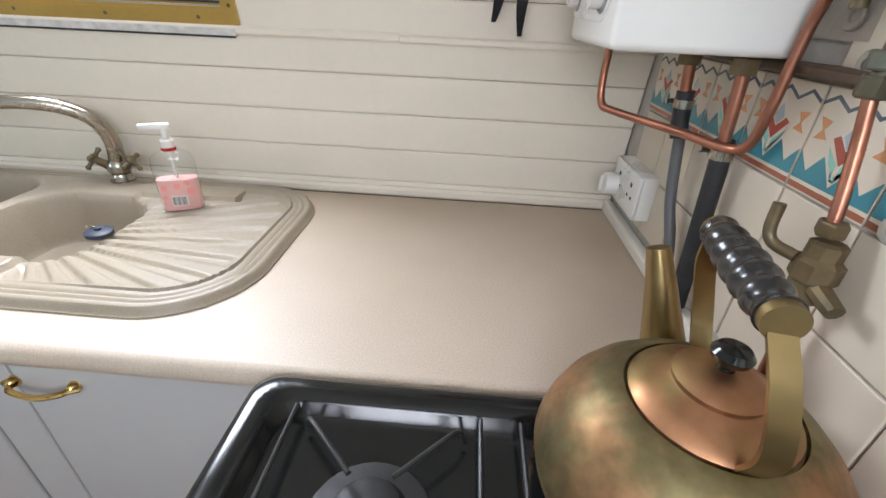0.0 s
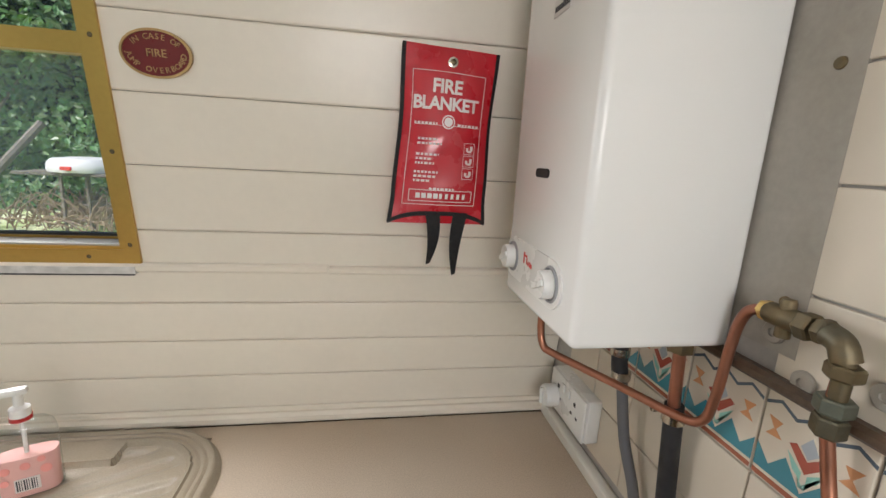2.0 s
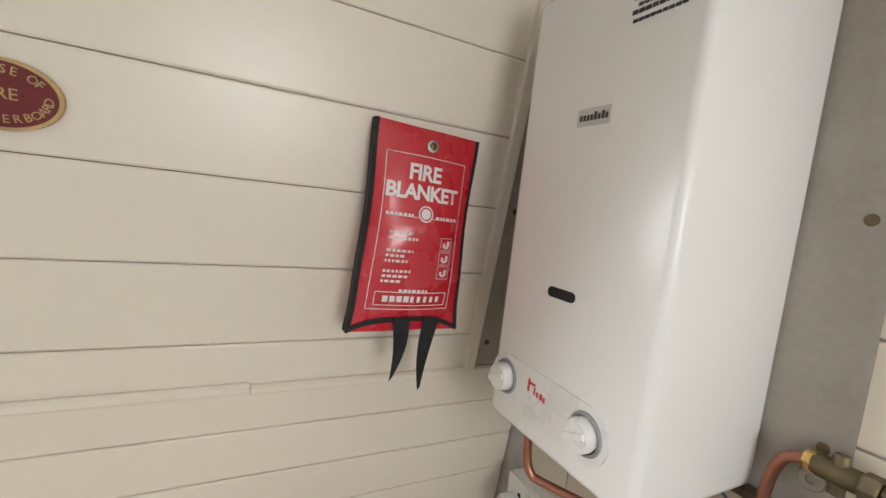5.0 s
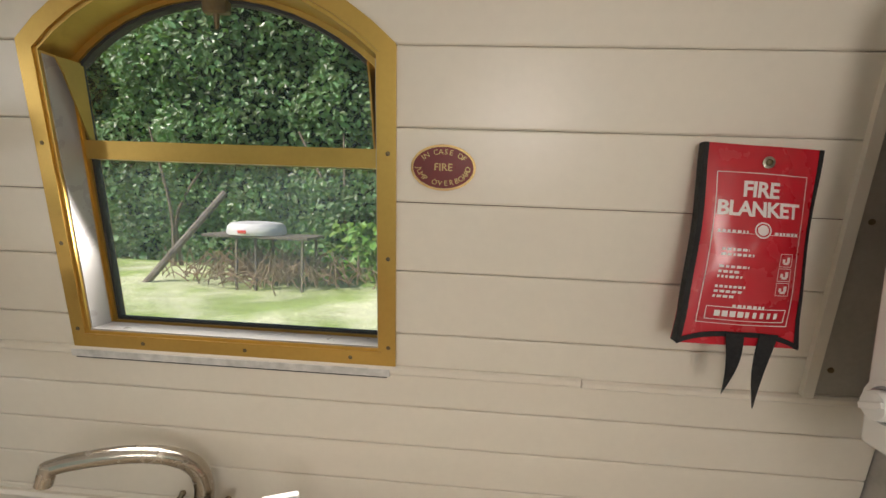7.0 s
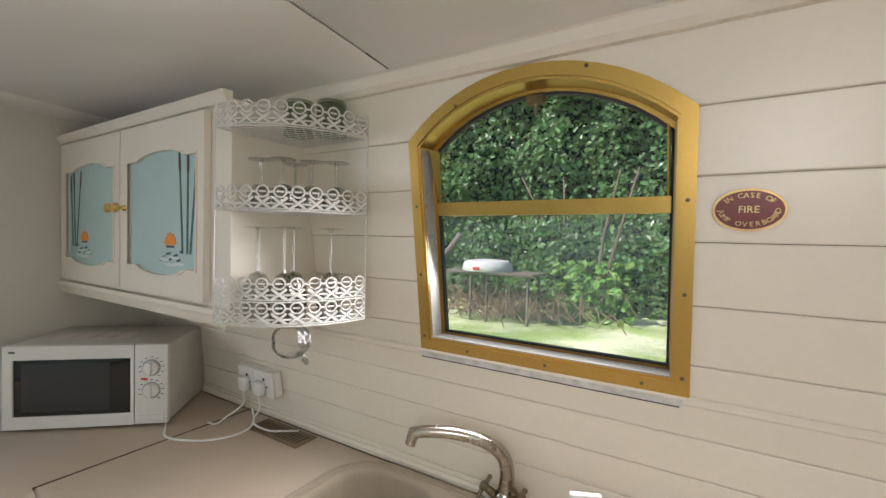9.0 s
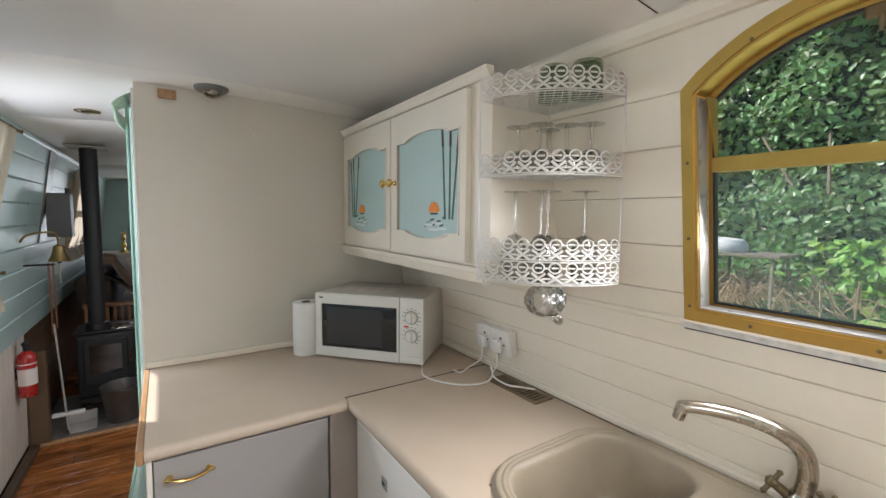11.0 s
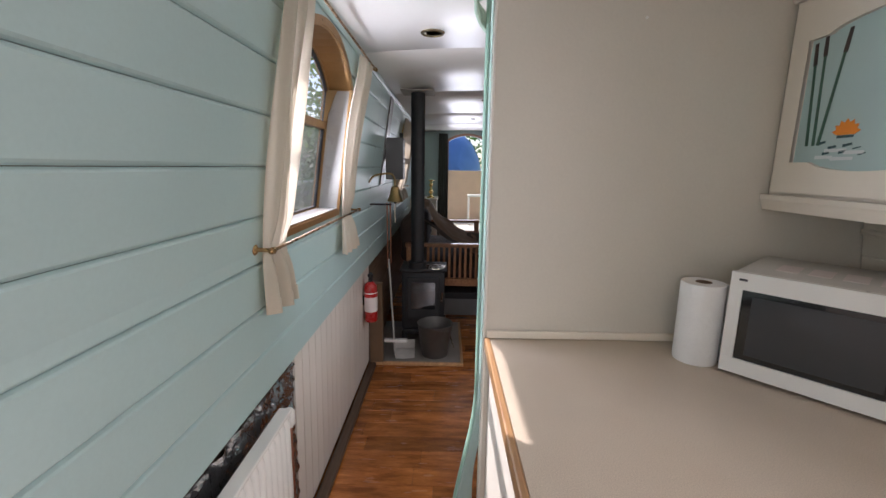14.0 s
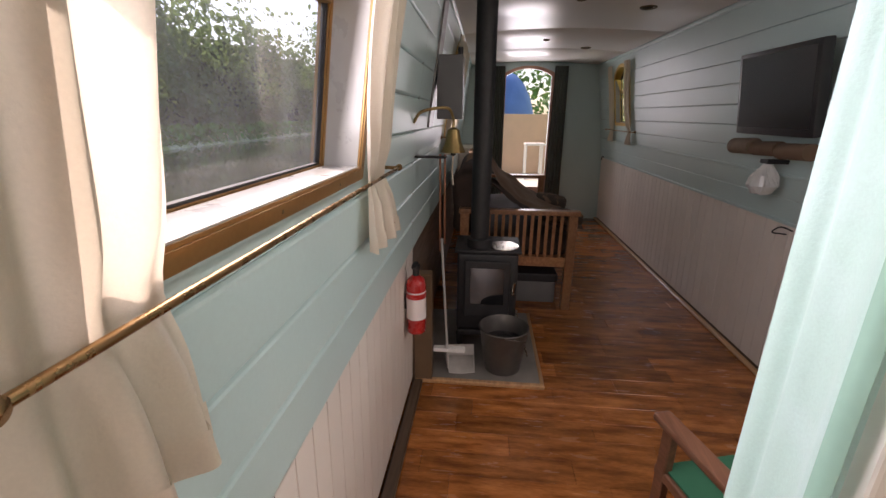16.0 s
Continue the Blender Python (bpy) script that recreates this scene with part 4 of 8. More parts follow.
def hob_round(i, r):
    pts = []
    for cx, cy, a0 in ((CX1 - i - r, CY1 - i - r, 0), (CX0 + i + r, CY1 - i - r, 90), (CX0 + i + r, CY0 + i + r, 180), (CX1 - i - r, CY0 + i + r, 270)):
        pts += [(cx + r * math.cos(radians(a0 + 18 * k)), cy + r * math.sin(radians(a0 + 18 * k))) for k in range(6)]
    return pts


levels = [(0.0, 0.881, 0.03), (0.0, 0.900, 0.03), (0.004, 0.908, 0.03), (0.012, 0.912, 0.03), (0.030, 0.910, 0.03), (0.038, 0.902, 0.035), (0.044, 0.890, 0.04), (0.052, 0.886, 0.04)]
loops = [[bm.verts.new((x, y, z)) for x, y in hob_round(i, r)] for i, z, r in levels]
for a, b in zip(loops, loops[1:]):
    for i in range(len(a)):
        bm.faces.new((a[i], a[(i + 1) % len(a)], b[(i + 1) % len(b)], b[i]))
bm.faces.new(loops[-1])
part("hob", bm, BLACK, ck, "glossy black hob tray", True)
BURN = [(-0.015, 0.215, 0.034), (0.255, 0.245, 0.042), (-0.015, -0.07, 0.042), (0.24, -0.07, 0.034)]
for bx, by, br in BURN:
    bm = lathe(bm_new(), [(br + 0.030, 0.8865), (br + 0.028, 0.890), (br + 0.006, 0.893), (br + 0.005, 0.900), (br, 0.905), (br - 0.002, 0.912), (br - 0.008, 0.915), (0.0, 0.916)], 30, Matrix.Translation((bx, by, 0)))
    part("burner", bm, IRON, ck, "dull black burner", True)
STEEL_WIRE = mat("grey_black_wire", (0.05, 0.05, 0.05), 0.4, metal=0.6)
for gx in (-0.015, 0.24):
    bm = bm_new()
    tube(bm, [(gx - 0.105, CY0 + 0.05, 0.915), (gx - 0.105, CY1 - 0.05, 0.915)], 0.0028, 8)
    tube(bm, [(gx + 0.105, CY0 + 0.05, 0.915), (gx + 0.105, CY1 - 0.05, 0.915)], 0.0028, 8)
    for by in (0.215, -0.07):
        for a in (45, 135, 225, 315):
            c, s = math.cos(radians(a)), math.sin(radians(a))
            tube(bm, [(gx + 0.125 * c, by + 0.125 * s, 0.900), (gx + 0.115 * c, by + 0.115 * s, 0.925), (gx + 0.09 * c, by + 0.09 * s, 0.930), (gx + 0.03 * c, by + 0.03 * s, 0.931)], 0.0030, 8)
    part("pan_support", bm, STEEL_WIRE, ck, "wire pan support", True)
for i in range(4):
    q = Vector((CX0 + 0.02, -0.14 + i * 0.12, 0.83))
    part("knob", lathe(bm_new(), [(0.020, 0), (0.018, 0.018), (0.0, 0.020)], 18, Matrix.Translation(q) @ Matrix.Rotation(radians(-90), 4, "Y")), BLACK, ck, smooth=True)

KC = Vector((0.267, 0.257, 0.932))
K_COPPER = mat("smoky_copper_kettle", (0.32, 0.178, 0.085), 0.50, metal=0.85, var=0.45, scale=14, grain=0.22, gscale=60, second=(0.17, 0.14, 0.065), mix_scale=9, mix_lo=0.42, mix_hi=0.56, bump=0.14, bscale=24, rvar=0.15)
K_LID = mat("tarnished_copper_lid", (0.37, 0.195, 0.10), 0.46, metal=0.95, var=0.3, scale=22, second=(0.28, 0.20, 0.085), mix_scale=16, mix_lo=0.42, mix_hi=0.58, bump=0.10, bscale=40, rvar=0.15)
K_BRASS = mat("smoky_brass", (0.30, 0.21, 0.09), 0.38, metal=0.95, var=0.2, scale=12, second=(0.20, 0.155, 0.07), mix_scale=12)
kettle = thing("kettle", KC, "smoky copper kettle with a turned black handle on the hob", "kettle")
bm = lathe(bm_new(), [(0.0, 0.0), (0.112, 0.0), (0.123, 0.004), (0.127, 0.012), (0.125, 0.021), (0.1295, 0.025), (0.1305, 0.029), (0.1295, 0.033), (0.1265, 0.046), (0.118, 0.066), (0.104, 0.086), (0.087, 0.103),
                      (0.072, 0.1125), (0.067, 0.114), (0.066, 0.110), (0.064, 0.110), (0.0, 0.112)], 64, Matrix.Translation(KC))
part("body", bm, K_COPPER, kettle, smooth=True)
bm = lathe(bm_new(), [(0.0, 0.122), (0.0635, 0.122), (0.064, 0.127), (0.061, 0.131), (0.050, 0.138), (0.037, 0.144), (0.035, 0.1455), (0.0355, 0.150), (0.028, 0.156), (0.014, 0.161), (0.0, 0.162)], 44, Matrix.Translation(KC + Vector((0, 0, -0.0125))))
lid = part("lid", bm, K_LID, kettle, smooth=True)
bm = lathe(bm_new(), [(0.007, 0.159), (0.006, 0.165), (0.014, 0.172), (0.0155, 0.177), (0.012, 0.182), (0.0, 0.184)], 22, Matrix.Translation(KC + Vector((0, 0, -0.0125))))
part("lid_knob", bm, BLACK, lid, "black lid knob", True)
D = Vector((0.174, 0.985, 0)).normalized()
P = Vector((D.y, -D.x, 0))


def kp(a, z, s=0.0):
    return KC + D * a + P * s + Vector((0, 0, z))


bm = tube(bm_new(), [kp(0.092, 0.046, 0.002), kp(0.120, 0.066, -0.001), kp(0.130, 0.098, -0.009), kp(0.136, 0.135, -0.019), kp(0.146, 0.174, -0.030)], 0.02, 16, 6, radii=(0.028, 0.0120))
part("spout", bm, K_BRASS, kettle, smooth=True)
for a0, a1, a2 in ((0.060, 0.078, 0.054), (-0.060, -0.080, -0.056)):
    bm = bm_new()
    line = curve_points([kp(a0, 0.108, 0.009), kp(a1, 0.150, 0.003), kp(a1 * 0.98, 0.200, -0.010), kp(a2, 0.238, -0.018)], 8)
    rows = []
    for i, q in enumerate(line):
        f = i / (len(line) - 1)
        w = 0.0095 - 0.0015 * f
        t = D * (0.0022 if a0 > 0 else -0.0022)
        rows.append([bm.verts.new(q + P * w + t), bm.verts.new(q - P * w + t), bm.verts.new(q - P * w - t), bm.verts.new(q + P * w - t)])
    for a, b in zip(rows, rows[1:]):
        for k in range(4):
            bm.faces.new((a[k], a[(k + 1) % 4], b[(k + 1) % 4], b[k]))
    bm.faces.new(rows[0])
    bm.faces.new(rows[-1])
    cyl(bm, kp(a2 * 1.12, 0.238, -0.018), kp(a2 * 0.90, 0.238, -0.018), 0.0128, 0.0128, 22)
    part("handle_bracket", bm, K_BRASS, kettle, "flat brass handle bracket", True)
bm = bm_new()
prof = []
for i in range(41):
    f = i / 40
    a = -0.055 + 0.110 * f
    r = 0.0128 + 0.0014 * math.cos(f * math.pi * 2 * 6) + 0.0022 * math.sin(math.pi * f)
    prof.append((r, a))
prof = [(0.0, -0.057)] + prof + [(0.0, 0.057)]
m = Matrix.Translation(kp(0, 0.238, -0.018)) @ D.to_track_quat("Z", "Y").to_matrix().to_4x4()
lathe(bm, prof, 24, m)
part("grip", bm, mat("black_turned_wood", (0.014, 0.013, 0.013), 0.28, coat=0.3), kettle, "black turned grip", True)

# ---- water heater, its pipes and fittings ----
H0, H1 = Vector((0.203, 0.527, 1.283)), Vector((0.4065, 0.768, 1.835))
heater = thing("water_heater", (0.3, 0.65, 1.283), "white wall-hung gas water heater with two control knobs", "water heater")
part("casing", box(bm_new(), H0, H1, 0.010, 4), WHITE_ENAMEL, heater, smooth=True)
FX = H0.x


def on_front(y, z, d=0.0):
    return Vector((FX - d, y, z))


def front_plate(pts, d0, d1):
    return slab(bm_new(), pts, lambda y, z: on_front(y, z, d1), lambda y, z: on_front(y, z, d0))


def pill(y0, z0, y1, z1, r, n=8):
    d = math.atan2(z1 - z0, y1 - y0)
    return [(y1 + r * math.cos(d - math.pi / 2 + math.pi * i / n), z1 + r * math.sin(d - math.pi / 2 + math.pi * i / n)) for i in range(n + 1)] + \
           [(y0 + r * math.cos(d + math.pi / 2 + math.pi * i / n), z0 + r * math.sin(d + math.pi / 2 + math.pi * i / n)) for i in range(n + 1)]


KN = [(0.735, 1.345), (0.592, 1.342)]
part("control_panel", front_plate(pill(0.735, 1.345, 0.592, 1.342, 0.031, 10), -0.001, 0.0025), WHITE_PLASTIC, heater)
part("sight_slot", front_plate(pill(0.672, 1.4755, 0.640, 1.4755, 0.006), -0.001, 0.0012), DARK, heater, "black sight slot")
for y, z in KN:
    m = Matrix.Translation(on_front(y, z, 0.0025)) @ Matrix.Rotation(radians(-90), 4, "Y")
    part("knob_ring", lathe(bm_new(), [(0.0235, 0), (0.0225, 0.002), (0.020, 0.0025), (0.0195, 0.0)], 30, m), PRINT_GREY, heater, smooth=True)
    k = part("control_knob", lathe(bm_new(), [(0.0185, 0), (0.018, 0.012), (0.0165, 0.0150), (0.0, 0.0155)], 30, m), WHITE_PLASTIC, heater, smooth=True)
    part("knob_bar", box(bm_new(), (-0.004, -0.016, 0.0150), (0.004, 0.016, 0.0185), 0.0015, 2, m @ Matrix.Rotation(0.4, 4, "Z")), WHITE_PLASTIC, k)
TW = Matrix(((0, 0, -1, 0), (-1, 0, 0, 0), (0, 1, 0, 0), (0, 0, 0, 1)))


def on_heater(y, z, d=0.0014):
    return Matrix.Translation(on_front(y, z, d)) @ TW


part("badge", front_plate([(0.668, 1.665), (0.622, 1.665), (0.622, 1.684), (0.668, 1.684)], -0.001, 0.001), mat("silver_label", (0.55, 0.54, 0.52), 0.35, metal=0.3), heater, "silver badge")
bm = bm_new()
for i in range(8):
    y = 0.664 - i * 0.0052
    box(bm, on_front(y, 1.6705, 0.0016), on_front(y - 0.0032, 1.6705 + (0.0085 if i in (4, 6) else 0.006), 0.0009))
part("badge_marks", bm, PRINT_BLACK, heater)
bm = bm_new()
for k, (z, a, b, h) in enumerate(((1.800, 0.600, 0.555, 0.012), (1.781, 0.612, 0.545, 0.003), (1.774, 0.606, 0.548, 0.003), (1.767, 0.612, 0.545, 0.004), (1.759, 0.610, 0.552, 0.003))):
    n = 9 if k else 5
    for i in range(n):
        y0 = a + (b - a) * i / n
        box(bm, on_front(y0, z, 0.0012), on_front(y0 + (b - a) / n * 0.82, z + h, 0.0004))
part("notice_lines", bm, PRINT_BLACK, heater, "black printed notice")
bm = bm_new()
tube(bm, [on_front(0.5775 + 0.020 * math.cos(t), 1.803 + 0.012 * math.sin(t), 0.0012) for t in [math.pi + math.pi * i / 8 for i in range(9)]], 0.0008, 6, 1)
part("notice_arc", bm, PRINT_BLACK, heater)
bm = bm_new()
for y, z, w, h in ((0.688, 1.346, 0.003, 0.016), (0.684, 1.356, 0.009, 0.003), (0.676, 1.346, 0.002, 0.009), (0.671, 1.345, 0.003, 0.006), (0.665, 1.345, 0.004, 0.007), (0.659, 1.344, 0.003, 0.006)):
    box(bm, on_front(y, z, 0.0034), on_front(y - w, z + h, 0.0025))
part("red_mark", bm, PRINT_RED, heater, "small red script mark")

def pipe(name, pts, r, material, label, n=6, parent=None):
    return tagged(part(name, tube(bm_new(), pts, r, 12, n), material, parent, smooth=True), label, "pipe")


pipe("copper_pipe", [(0.262, 0.742, 1.285), (0.262, 0.742, 1.225), (0.266, 0.733, 1.193), (0.280, 0.710, 1.187), (0.335, 0.618, 1.183), (0.376, 0.548, 1.179), (0.386, 0.523, 1.190), (0.387, 0.513, 1.225), (0.388, 0.508, 1.290),
                     (0.388, 0.503, 1.325), (0.388, 0.492, 1.345), (0.388, 0.468, 1.351)], 0.0060, COPPER, "bent copper gas pipe under the water heater", 5)
for (x, y), low in (((0.358, 0.676), 1.215), ((0.374, 0.566), 1.172)):
    r = 0.0078
    c = thing("water_pipe", (x, y, low), "copper water pipe joined to a black rubber hose", "pipe", "water heater connections")
    part("copper_tail", cyl(bm_new(), (x, y, 1.284), (x + 0.008, y, low), r, r, 16), COPPER, c, smooth=True)
    part("nut", lathe(bm_new(), [(0.0165, 0), (0.0165, 0.018), (0.013, 0.02)], 6, Matrix.Translation((x, y, 1.262))), OLD_BRASS, c)
    hose_end = low - 0.055 if low > 1.2 else 0.935
    x2 = x + 0.012
    sway = 0.004 if low > 1.2 else 0.016
    pts = [(x + 0.008, y, low + 0.012), (x2, y, low - 0.03), (x2 + 0.004, y - sway, hose_end)]
    part("hose", tube(bm_new(), pts, 0.0125, 14, 5), RUBBER, c, "black rubber hose", True)
    part("hose_clip", lathe(bm_new(), [(0.0127, -0.006), (0.0147, -0.006), (0.0147, 0.006), (0.0127, 0.006)], 22, Matrix.Translation((x + 0.010, y, low - 0.006))), CHROME, c, "steel hose clip", True)
    part("clip_screw", cyl(bm_new(), (x - 0.008, y + 0.020, low - 0.006), (x + 0.024, y + 0.020, low - 0.006), 0.004, 0.004, 8), CHROME, c)
    if low > 1.2:
        part("hose_clip", lathe(bm_new(), [(0.0127, -0.006), (0.0147, -0.006), (0.0147, 0.006), (0.0127, 0.006)], 22, Matrix.Translation((x2 + 0.003, y - 0.003, hose_end + 0.01))), CHROME, c, "steel hose clip", True)
        part("grey_pipe", tube(bm_new(), [(x2 + 0.004, y - 0.004, hose_end + 0.01), (x2 + 0.012, y - 0.022, 1.07), (x2 + 0.020, y - 0.050, 1.00), (x2 + 0.022, y - 0.072, 0.931)], 0.0085, 12, 5), mat("grey_plastic_pipe", (0.11, 0.11, 0.115), 0.45), c, "grey plastic pipe", True)

gas = thing("gas_valve", (0.39, 0.39, 1.2), "tarnished brass gas fittings and isolating valve on the tiles", "gas valve")
GX = 0.388


def nut(q, axis, r, h, sides=6, material=None):
    m = Matrix.Translation(q) @ (Matrix.Rotation(radians(90), 4, "X") if axis == "Y" else Matrix())
    part("nut", lathe(bm_new(), [(r * 0.6, -h / 2), (r * 0.9, -h / 2), (r, -h / 2 + 0.002), (r, h / 2 - 0.002), (r * 0.9, h / 2), (r * 0.6, h / 2)], sides, m), material or OLD_BRASS, gas)


part("elbow_run", tube(bm_new(), [(GX, 0.476, 1.351), (GX - 0.002, 0.440, 1.351), (GX - 0.006, 0.412, 1.354), (GX - 0.008, 0.400, 1.352), (GX - 0.008, 0.392, 1.342), (GX - 0.006, 0.390, 1.325), (GX - 0.004, 0.392, 1.265)], 0.0075, 14, 5), OLD_BRASS, gas, smooth=True)
nut((GX, 0.474, 1.351), "Y", 0.0110, 0.012, 6, BRASS)
part("tee", lathe(bm_new(), [(0.0, -0.020), (0.0095, -0.020), (0.0112, -0.016), (0.0112, 0.014), (0.0095, 0.018), (0.0, 0.018)], 18, Matrix.Translation((GX - 0.001, 0.453, 1.351)) @ Matrix.Rotation(radians(90), 4, "X")), OLD_BRASS, gas, smooth=True)
part("test_point", lathe(bm_new(), [(0.0070, -0.020), (0.0070, 0.016), (0.0058, 0.019), (0.0, 0.020)], 14, Matrix.Translation((GX - 0.001, 0.453, 1.351))), OLD_BRASS, gas, smooth=True)
nut((GX - 0.004, 0.429, 1.352), "Y", 0.0140, 0.014)
nut((GX - 0.006, 0.413, 1.354), "Y", 0.0125, 0.010)
part("elbow", tube(bm_new(), [(GX - 0.007, 0.408, 1.354), (GX - 0.008, 0.396, 1.350), (GX - 0.007, 0.390, 1.336)], 0.0112, 14, 4), OLD_BRASS, gas, smooth=True)
nut((GX - 0.006, 0.390, 1.327), "Z", 0.0142, 0.013)
part("riser", cyl(bm_new(), (GX - 0.005, 0.391, 1.320), (GX - 0.005, 0.392, 1.300), 0.0072, 0.0072, 14), COPPER, gas, "copper riser", True)
nut((GX - 0.004, 0.392, 1.294), "Z", 0.0150, 0.015, 6, mat("verdigris_brass", (0.17, 0.18, 0.14), 0.5, metal=0.7, var=0.3, scale=30))
nut((GX - 0.004, 0.392, 1.274), "Z", 0.0135, 0.018)
part("lower_pipe", tube(bm_new(), [(GX - 0.004, 0.392, 1.268), (GX, 0.384, 1.225), (GX - 0.002, 0.370, 1.180), (GX - 0.003, 0.364, 1.150)], 0.0058, 12, 5), COPPER, gas, "dulled copper pipe", True)
nut((GX - 0.003, 0.364, 1.158), "Z", 0.0125, 0.014)
part("valve_body", lathe(bm_new(), [(0.011, -0.034), (0.016, -0.030), (0.016, -0.012), (0.020, -0.008), (0.020, 0.010), (0.015, 0.014), (0.015, 0.028), (0.010, 0.030)], 8, Matrix.Translation((GX - 0.003, 0.358, 1.118))), OLD_BRASS, gas)
part("valve_lever", tube(bm_new(), [(GX - 0.018, 0.368, 1.126), (GX - 0.030, 0.385, 1.130), (GX - 0.034, 0.392, 1.142), (GX - 0.034, 0.394, 1.168)], 0.0058, 10, 4), OLD_BRASS, gas, smooth=True)
part("outlet", cyl(bm_new(), (GX - 0.004, 0.345, 1.105), (GX - 0.004, 0.318, 1.098), 0.010, 0.008, 10), OLD_BRASS, gas)
part("tail_pipe", tube(bm_new(), [(GX - 0.003, 0.356, 1.09), (GX - 0.003, 0.354, 1.03), (GX, 0.352, 0.93)], 0.006, 10, 4), COPPER, gas, "copper tail pipe", True)
for q in ((0.4085, 0.372, 1.312), (0.4085, 0.335, 1.172), (0.4085, 0.438, 1.288), (0.4085, 0.478, 1.325)):
    part("pipe_clip", lathe(bm_new(), [(0.0125, 0), (0.0125, 0.003), (0.011, 0.0045), (0.005, 0.0045), (0.0045, 0.002), (0.0, 0.002)], 18, Matrix.Translation(q) @ Matrix.Rotation(radians(-90), 4, "Y")), GREY_STEEL, gas, smooth=True)
bm = box(bm_new(), (0.4085, 0.452, 1.305), (0.4125, 0.918, 1.965))
tagged(part("heat_shield_back", bm, GREY_STEEL), "dull grey metal sheet behind the water heater", "heat shield", kind="structure")
bm = box(bm_new(), (0.396, 0.30, 1.268), (0.4125, 0.86, 1.283), 0.004, 1)
tagged(part("pipe_rail", bm, DARKWOOD), "dark batten under the water heater", "batten")
for q in (right(0.300, 1.318, -0.004), right(0.300, 1.565, -0.004), right(0.300, 1.80, -0.004)):
    bm = lathe(bm_new(), [(0.0052, 0), (0.0046, 0.002), (0.0, 0.0026)], 12, Matrix.Translation(q) @ Matrix.Rotation(radians(82), 4, "X"))
    tagged(part("screw", bm, OLD_BRASS), "small round brass screw in the metal sheet", "screw", "sheet screws")
for q in ((0.4085, 0.475, 1.593), (0.4085, 0.475, 1.36), (0.4085, 0.475, 1.82)):
    bm = lathe(bm_new(), [(0.0062, 0), (0.0055, 0.002), (0.0, 0.0028)], 12, Matrix.Translation(q) @ Matrix.Rotation(radians(-90), 4, "Y"))
    tagged(part("screw", bm, OLD_BRASS), "small round brass screw in the metal sheet", "screw", "sheet screws")


def socket_double(name, m, label, knob=False):
    """A twin wall socket on its raised box; m puts x along, z up and -y out."""
    s = thing(name, m.translation, label, "socket")
    part("back_box", box(bm_new(), (-0.074, -0.030, -0.0435), (0.074, 0.0, 0.0435), 0.003, 2, m), WHITE_PLASTIC, s)
    part("face_plate", box(bm_new(), (-0.074, -0.037, -0.0435), (0.074, -0.0305, 0.0435), 0.004, 2, m), WHITE_PLASTIC, s, smooth=True)
    for sx in (-0.036, 0.036):
        bm = bm_new()
        box(bm, (sx - 0.004, -0.0375, 0.012), (sx + 0.004, -0.0368, 0.020), 0, 1, m)
        for k in (-1, 1):
            box(bm, (sx + k * 0.011 - 0.0036, -0.0375, -0.010), (sx + k * 0.011 + 0.0036, -0.0368, -0.005), 0, 1, m)
        part("pin_holes", bm, DARK, s)
    for sx in (-0.012, 0.012):
        part("rocker", box(bm_new(), (sx - 0.006, -0.041, 0.016), (sx + 0.006, -0.0372, 0.034), 0.0015, 2, m), WHITE_PLASTIC, s)
    return s


m = Matrix.Translation((0.4125, 0.838, 1.018)) @ Matrix.Rotation(radians(-90), 4, "Z")
s1 = socket_double("wall_socket", m, "white twin wall socket on a raised box above the worktop")
k = thing("timer_plug", (0.37, 0.885, 1.005), "round white dial plugged into the wall socket", "timer")
part("dial", lathe(bm_new(), [(0.024, 0.0), (0.024, 0.020), (0.021, 0.026), (0.0, 0.027)], 28, m @ Matrix.Translation((-0.048, -0.0375, -0.012)) @ Matrix.Rotation(radians(90), 4, "X")), WHITE_PLASTIC, k, smooth=True)
part("grip", box(bm_new(), (-0.051, -0.072, -0.030), (-0.045, -0.0645, 0.006), 0.002, 2, m), WHITE_PLASTIC, k)
zr = 1.045
m2 = Matrix.Translation(right(-1.757, zr, -0.001)) @ Matrix.Rotation(radians(8.1), 4, "X")
m2 = m2 @ Matrix.Diagonal((1.32, 1, 1.08, 1))
s2 = socket_double("wall_socket", m2, "white twin wall socket with two plugs in it")
for sx, nm in ((-0.040, 0), (0.026, 1)):
    p = thing("mains_plug", m2 @ Vector((sx, -0.04, -0.01)), "white three-pin plug in the wall socket", "plug", "plugs in the socket")
    part("plug_body", box(bm_new(), (sx - 0.018, -0.062, -0.034), (sx + 0.018, -0.0378, 0.012), 0.008, 3, m2), WHITE_PLASTIC, p, smooth=True)
    a = m2 @ Vector((sx, -0.052, -0.034))
    if nm == 0:
        line = [a, a + Vector((0, -0.005, -0.05)), (a.x - 0.03, 0.88, WT + 0.012), (-1.83, 0.84, WT + 0.005), (-1.865, 0.83, WT + 0.006)]
    else:
        line = [a, a + Vector((0.01, -0.005, -0.045)), (-1.69, 0.885, WT + 0.03), (-1.63, 0.90, WT + 0.012), (-1.57, 0.915, WT + 0.02), (-1.545, 0.955, WT + 0.012)]
    part("flex", tube(bm_new(), line, 0.0032, 8, 6), WHITE_PLASTIC, p, "white flex", True)
cable = thing("power_cable", (-1.85, 0.7, WT), "white mains lead lying in a loop on the worktop", "cable")
